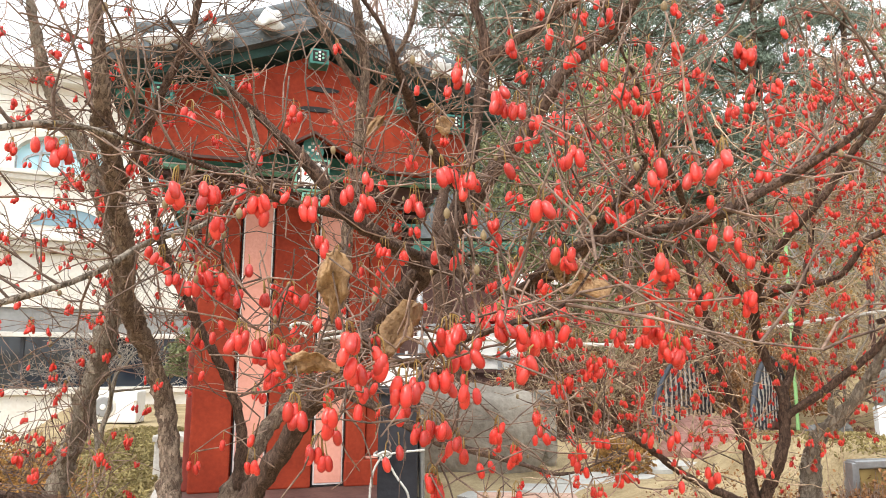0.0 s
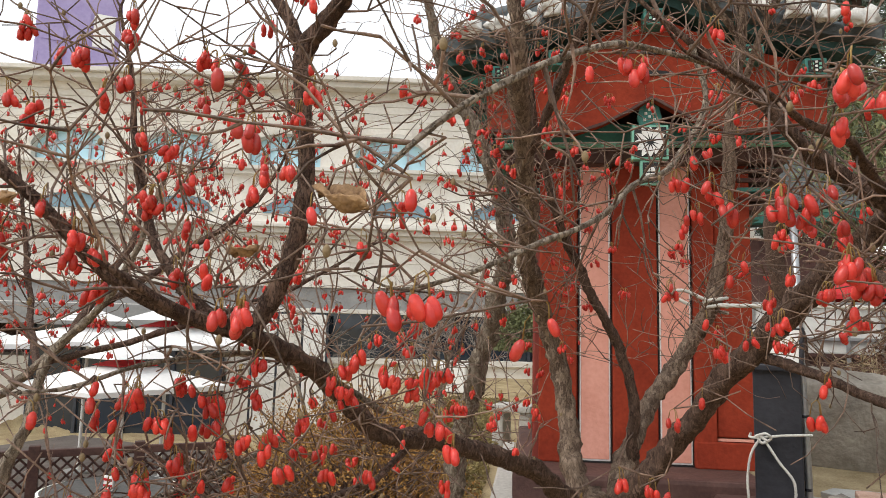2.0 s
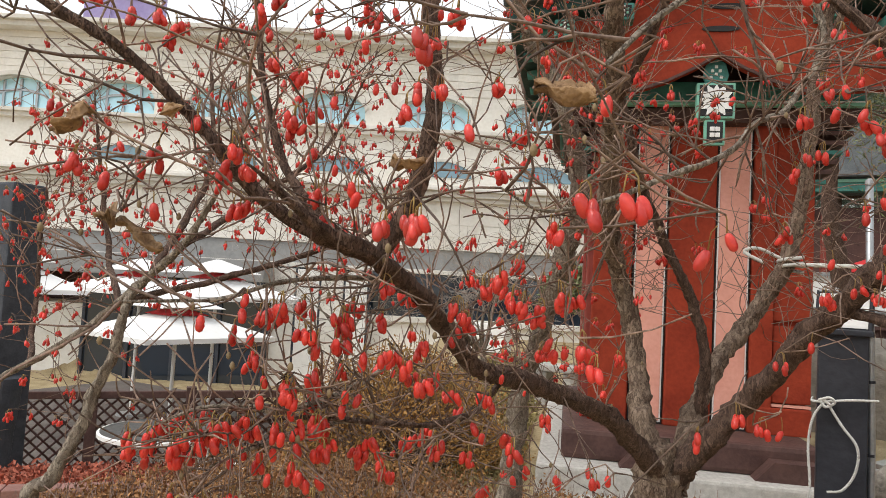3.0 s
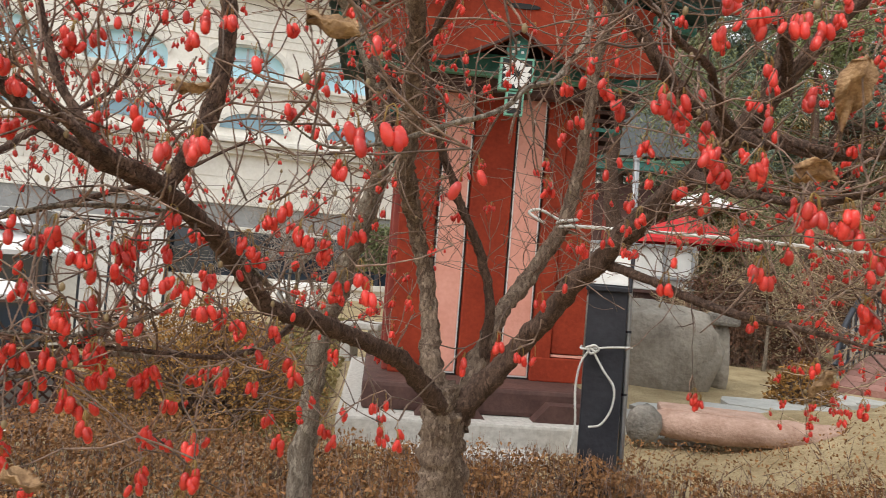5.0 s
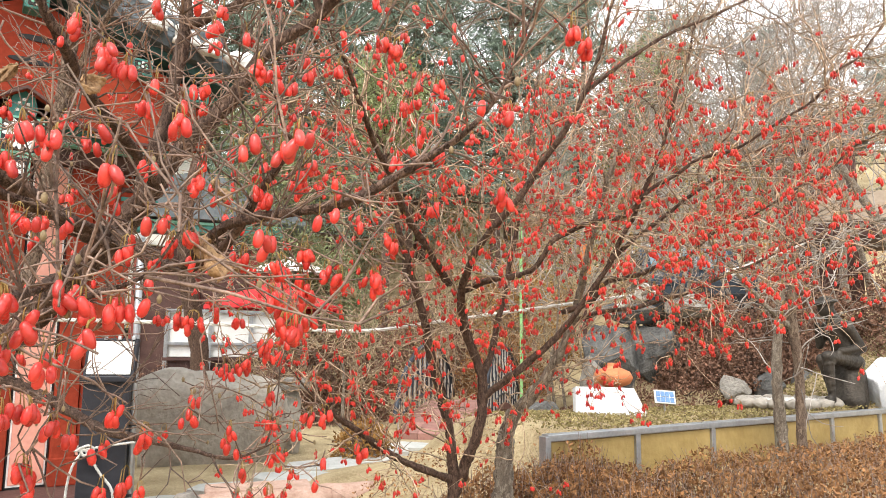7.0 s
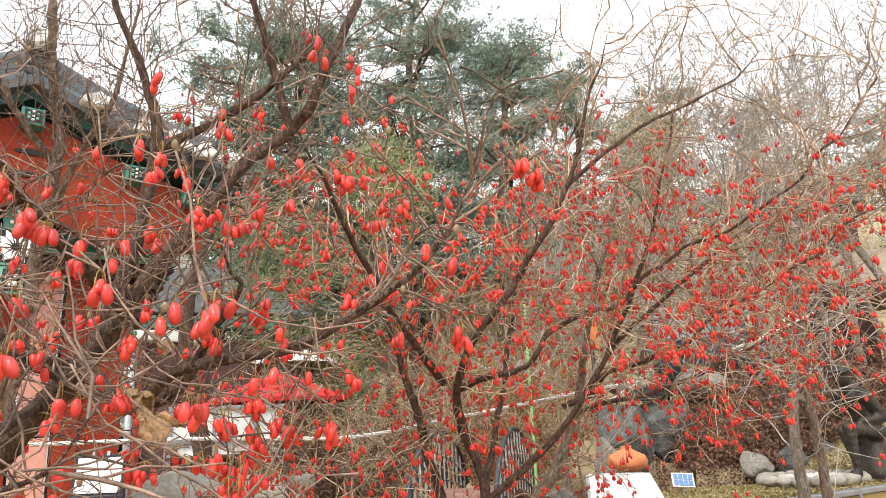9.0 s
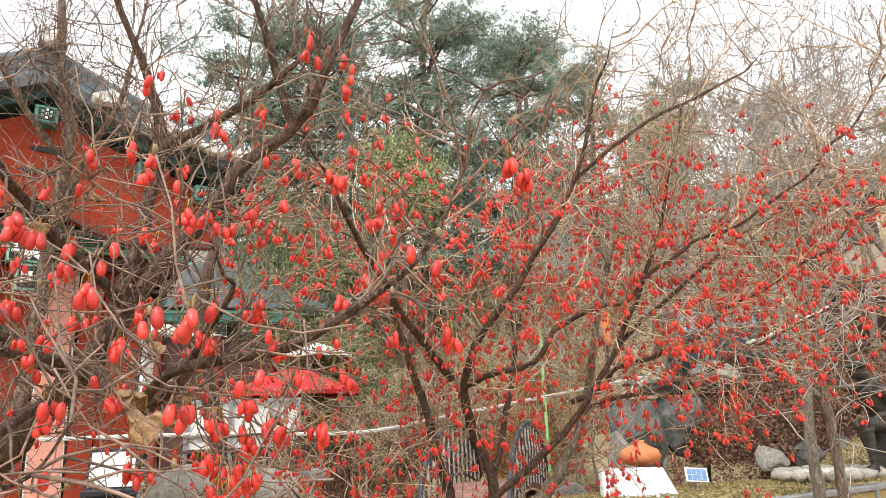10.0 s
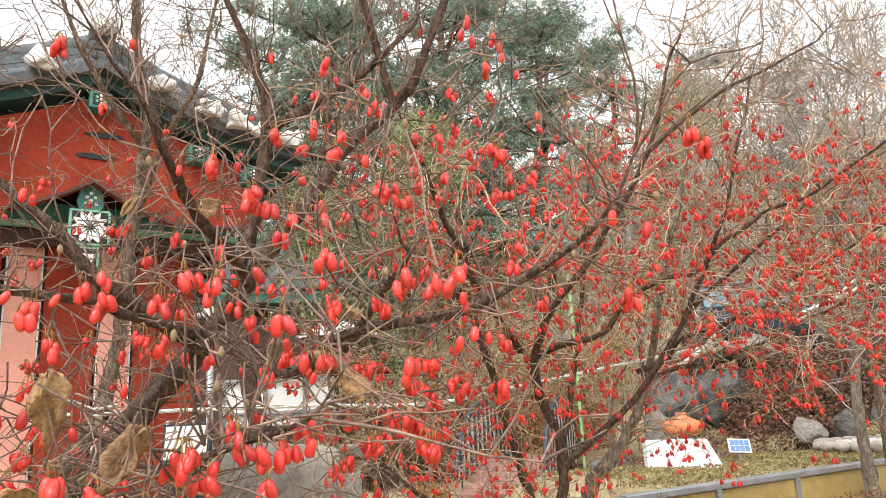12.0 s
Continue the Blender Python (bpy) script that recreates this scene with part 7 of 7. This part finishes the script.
FRUIT_MID_C = [(-0.08, 0.84, 1.25, 3), (-0.09, 0.79, 1.23, 3), (-0.13, 0.61, 1.22, 8), (-0.2, 0.79, 1.24, 3), (-0.11, 0.75, 1.19, 2), (-0.19, 0.78, 1.29, 2), (-0.21, 0.7, 1.29, 6), (-0.2, 0.74, 1.28, 4), (-0.21, 0.78, 1.34, 3), (-0.24, 0.78, 1.34, 3), (-0.24, 0.73, 1.35, 4), (-0.23, 0.85, 1.14, 3), (-0.15, 0.83, 1.31, 3)]
FRUIT_RIGHT_A = [(0.11, 0.62, 1.37, 2), (0.13, 0.64, 1.47, 3), (0.13, 0.71, 1.51, 2), (0.2, 0.58, 1.44, 2), (0.22, 0.56, 1.43, 2), (0.23, 0.52, 1.43, 3), (0.43, 0.85, 1.53, 4), (0.21, 0.74, 1.57, 4), (0.28, 0.84, 1.63, 4), (0.32, 0.84, 1.63, 3), (0.15, 0.86, 1.49, 3), (0.23, 0.86, 1.45, 5), (0.38, 1, 1.46, 2), (0.29, 0.72, 1.44, 2), (0.28, 0.65, 1.4, 2), (0.28, 0.82, 1.37, 5), (0.24, 0.78, 1.35, 4), (0.32, 0.83, 1.33, 1), (0.27, 0.89, 1.3, 5), (0.25, 0.74, 1.28, 8), (0.25, 0.78, 1.3, 5), (0.28, 0.79, 1.29, 3), (0.23, 1.08, 1.46, 2), (0.15, 1.04, 1.15, 3)]
FRUIT_RIGHT_B = [(0.2, 1.22, 1.22, 6), (0.15, 1.13, 1.17, 3), (0.21, 1.05, 1.13, 4), (0.29, 1.24, 1.12, 5), (0.28, 1.05, 1.09, 4), (0.23, 1.06, 1.07, 3), (0.34, 1.13, 1.14, 5), (0.35, 1.05, 1.15, 3), (0.34, 0.98, 1.09, 2), (0.41, 1.05, 1.09, 3), (0.15, 1.02, 1.29, 8), (0.22, 1.11, 1.3, 6), (0.3, 1.34, 1.24, 8), (0.24, 1.34, 1.22, 9), (0.29, 1.11, 1.31, 5), (0.27, 1.21, 1.26, 8)]
FRUIT_HIGH_A = [(0.18, 0.97, 1.82, 2), (0.15, 0.79, 1.76, 2), (0.09, 0.83, 1.67, 5), (0.16, 0.77, 1.63, 5), (0.19, 0.76, 1.62, 1), (0.23, 0.76, 1.58, 2), (0.25, 0.8, 1.58, 3), (0.23, 0.9, 1.75, 3), (0.4, 0.82, 1.83, 3), (0.34, 0.78, 1.83, 4), (0.41, 0.9, 1.83, 3), (0.49, 0.96, 1.86, 1), (0.39, 0.8, 1.65, 8), (0.34, 0.94, 1.72, 3), (0.33, 1.04, 1.73, 3), (0.48, 1, 1.69, 5), (0.48, 0.93, 1.62, 6), (0.49, 1.1, 1.68, 5), (0.51, 0.99, 1.67, 4), (0.56, 1.05, 1.82, 2), (0.55, 0.97, 1.73, 2), (0.61, 1.06, 1.72, 3), (0.09, 0.73, 1.51, 3), (0.03, 0.8, 1.49, 3)]
FRUIT_HIGH_B = [(0.16, 0.92, 1.47, 2), (0.15, 0.73, 1.43, 3), (0.14, 0.75, 1.38, 3), (0.22, 0.66, 1.36, 3), (0.43, 0.54, 1.48, 2), (0.47, 0.89, 1.46, 3), (0.33, 0.73, 1.4, 1), (0.28, 0.83, 1.34, 5), (0.32, 0.79, 1.34, 5), (0.36, 0.78, 1.34, 4)]
A.hang(FRUIT_LEFT_A + FRUIT_LEFT_B + FRUIT_LEFT_C + FRUIT_LEFT_D + FRUIT_LOW_A + FRUIT_LOW_B + FRUIT_MID_A + FRUIT_MID_B + FRUIT_MID_C + FRUIT_RIGHT_A + FRUIT_RIGHT_B + FRUIT_HIGH_A + FRUIT_HIGH_B, clear)
for l, st, ln, fc in ((stem, 0.05, 0.40, 0.14), (left, 0.07, 0.30, 0.25), (left_b, 0.045, 0.24, 0.5), (left_c, 0.05, 0.24, 0.35), (left_h, 0.05, 0.22, 0.35), (right, 0.05, 0.38, 0.15), (pale_stem, 0.036, 0.48, 0.06), (back, 0.045, 0.52, 0.36), (mid_stem, 0.05, 0.3, 0.3), (near, 0.05, 0.13, 0.14), (tip_a, 0.06, 0.10, 0.09), (tip_b, 0.06, 0.14, 0.09), (arch, 0.06, 0.3, 0.14), (low_r, 0.07, 0.22, 0.18), (fork_a, 0.05, 0.2, 0.18), (mid_a, 0.05, 0.26, 0.18), (mid_b, 0.06, 0.22, 0.18), (mid_c, 0.06, 0.2, 0.18), (left_d, 0.06, 0.2, 0.18), (left_e, 0.05, 0.24, 0.45), (left_f, 0.07, 0.2, 0.25), (low_a, 0.06, 0.12, 0.2), (low_b, 0.06, 0.12, 0.2), (crown_a, 0.032, 0.34, 0.12), (crown_b, 0.04, 0.3, 0.3), (crown_c, 0.032, 0.42, 0.02), (crown_d, 0.034, 0.42, 0.02), (crown_e, 0.036, 0.34, 0.05), (crown_f, 0.036, 0.34, 0.1)):
    A.bush_out(l, st * 0.62, ln, 0.0020, fc * (0.9 if l[-1, 0] < -0.75 else 0.6), lo=0.22, keep=clear, sub=4)
DRY_LEAVES = [(-0.1, 0.61, 1.31, 0.09), (-0.03, 0.59, 1.27, 0.075), (-0.12, 0.64, 1.24, 0.065), (0.16, 0.76, 1.33, 0.08), (0.17, 0.8, 1.42, 0.05), (0, 0.97, 1.59, 0.06), (-0.1, 0.97, 1.59, 0.05), (-0.52, 0.36, 1.28, 0.06), (-0.71, 0.49, 1.27, 0.055), (-0.93, 0.35, 1.2, 0.06), (-0.93, 0.38, 1.19, 0.06), (-0.84, 0.25, 1.26, 0.05), (-0.95, 0.42, 1.32, 0.04), (-0.74, 0.36, 0.93, 0.05), (-0.06, 0.76, 1.02, 0.05), (0.15, 0.86, 0.95, 0.05), (0.15, 0.85, 1.36, 0.07), (0.18, 0.85, 1.33, 0.06), (-0.02, 1.46, 1.79, 0.06)]
for x, y, z, size in DRY_LEAVES:
    A.dry_leaf(x, y, z, size)
A.finish((-0.15, 0.0, 1.2))

tree_b = FruitTree("dogwood_tree", "small bare dogwood sprinkled with tiny red berries", (-2.74, 1.38, -0.4), 15, 0.0175)
B = tree_b
slant = B.limb([(-2.744, 1.381, -0.6, 0.034), (-2.644, 1.381, 0.318, 0.0240), (-2.555, 1.422, 0.475, 0.0222), (-2.490, 1.452, 0.611, 0.0204), (-2.443, 1.472, 0.778, 0.0186), (-2.398, 1.493, 0.907, 0.0168), (-2.369, 1.504, 1.067, 0.0150), (-2.304, 1.535, 1.156, 0.0132), (-2.173, 1.542, 1.255, 0.0114), (-2.057, 1.541, 1.392, 0.0096), (-2.004, 1.543, 1.515, 0.0078), (-1.932, 1.542, 1.670, 0.0060)], BARK_PALE, "trunk")
for bends in ([(-2.173, 1.542, 1.255, 0.011), (-2.32, 2.05, 1.50, 0.012), (-2.286, 2.394, 1.763, 0.009), (-2.10, 2.40, 2.05, 0.004)],
              [(-2.304, 1.535, 1.156, 0.012), (-2.62, 2.05, 1.60, 0.012), (-2.817, 2.196, 2.15, 0.006)],
              [(-2.490, 1.557, 1.051, 0.012), (-2.90, 1.80, 1.30, 0.011), (-3.10, 1.85, 1.82, 0.006)],
              [(-2.849, 1.496, 0.815, 0.010), (-3.05, 1.62, 0.95, 0.010), (-3.20, 1.72, 1.43, 0.005)],
              [(-2.369, 1.504, 1.067, 0.011), (-2.05, 2.10, 1.28, 0.010), (-1.75, 2.50, 1.55, 0.005)]):
    B.bush_out(B.limb(bends, BARK, sides=10), 0.034, 0.42, 0.0026, 0.75, lo=0.25, depth=2, sub=4, keep=clear)
spur = B.limb([(-2.304, 1.535, 1.156, 0.0130), (-2.490, 1.557, 1.051, 0.0126), (-2.649, 1.536, 0.936, 0.0122), (-2.849, 1.496, 0.815, 0.0118), (-3.003, 1.478, 0.736, 0.0114), (-3.156, 1.460, 0.589, 0.0110)], BARK_PALE)
B.bush_out(slant, 0.07, 0.36, 0.0024, 0.4, lo=0.4, depth=2, sub=3, keep=clear)
B.bush_out(spur, 0.08, 0.22, 0.0022, 0.3, lo=0.2, depth=2, sub=2, keep=clear)
B.finish((-1.0, 0.0, 1.2), 100)

tree_c = FruitTree("dogwood_tree", "smaller bare dogwood thick with tiny red berries", (1.12, 2.6, 0.3), 8, 0.0150)
C = tree_c
# brighter twig colour stands in for the light on this crown
C.wood = TWIG_LIT
c1 = C.limb([(1.13, 2.60, 0.1, 0.0237), (1.123, 2.57, 0.486, 0.0207), (1.092, 2.538, 0.89, 0.0178), (1.01, 2.528, 1.202, 0.0178), (0.915, 2.474, 1.487, 0.0133), (0.824, 2.423, 1.718, 0.0104), (0.756, 2.365, 1.962, 0.0059)], BARK)
c2 = C.limb([(1.125, 2.58, 0.66, 0.0216), (1.177, 2.482, 0.896, 0.0187), (1.2, 2.458, 1.074, 0.0173), (1.117, 2.437, 1.294, 0.0158), (1.05, 2.3, 1.45, 0.0130), (1.073, 2.1, 1.621, 0.0115), (1.173, 1.954, 1.792, 0.0101), (1.268, 1.798, 2.04, 0.0072), (1.305, 1.67, 2.3, 0.0043)], BARK)
c3 = C.limb([(1.38, 2.72, 0.1, 0.045), (1.40, 2.71, 0.7, 0.038), (1.43, 2.70, 0.92, 0.030), (1.55, 2.62, 1.10, 0.022), (1.62, 2.5, 1.35, 0.016), (1.6, 2.3, 1.7, 0.012), (1.72, 2.2, 2.2, 0.006)], BARK_PALE)
c4 = C.limb([(1.20, 2.46, 1.04, 0.0144), (1.40, 2.3, 1.25, 0.0112), (1.55, 2.1, 1.55, 0.0088), (1.65, 1.95, 1.9, 0.0064), (1.7, 1.8, 2.3, 0.0032)], BARK)
c5 = C.limb([(1.19, 2.46, 1.1, 0.0127), (1.3, 2.5, 1.4, 0.0110), (1.38, 2.5, 1.8, 0.0085), (1.45, 2.5, 2.3, 0.0043)], BARK)
c6 = C.limb([(1.062, 2.414, 1.423, 0.0130), (1.213, 2.229, 1.527, 0.0100), (1.489, 1.987, 1.689, 0.0075), (1.719, 1.755, 1.872, 0.0055), (1.923, 1.536, 2.037, 0.0035), (2.054, 1.337, 2.218, 0.0030)], BARK, wander=0.05)
c7 = C.limb([(1.111, 2.550, 0.722, 0.0140), (0.876, 2.447, 0.828, 0.0120), (0.670, 2.335, 0.955, 0.0100), (0.567, 2.250, 1.039, 0.0060)], BARK)
c8 = C.limb([(1.503, 2.392, 1.370, 0.0110), (1.741, 2.167, 1.516, 0.0085), (1.955, 1.943, 1.688, 0.0055), (2.233, 1.683, 1.916, 0.0040)], BARK, wander=0.05)
c9 = C.limb([(1.041, 2.410, 1.464, 0.0140), (0.784, 2.117, 1.664, 0.0110), (0.584, 1.812, 1.835, 0.0080), (0.463, 1.605, 1.947, 0.0050)], BARK)
c10 = C.limb([(1.268, 1.798, 2.04, 0.0070), (1.50, 1.72, 2.22, 0.0055), (1.78, 1.62, 2.36, 0.0032)], BARK)
c11 = C.limb([(1.55, 2.1, 1.55, 0.0080), (1.95, 2.05, 1.86, 0.0060), (2.35, 1.95, 2.12, 0.0032)], BARK)
c12 = C.limb([(1.62, 2.5, 1.35, 0.0100), (2.05, 2.35, 1.46, 0.0075), (2.55, 2.15, 1.70, 0.0036)], BARK)
for l in (c1, c2, c3, c4, c5, c6, c7, c8, c9, c10, c11, c12):
    C.bush_out(l, 0.036, 0.5, 0.0030, 0.60, lo=0.3, depth=3, sub=3, keep=clear)
C.finish((0.3, 0.0, 1.3), 150)
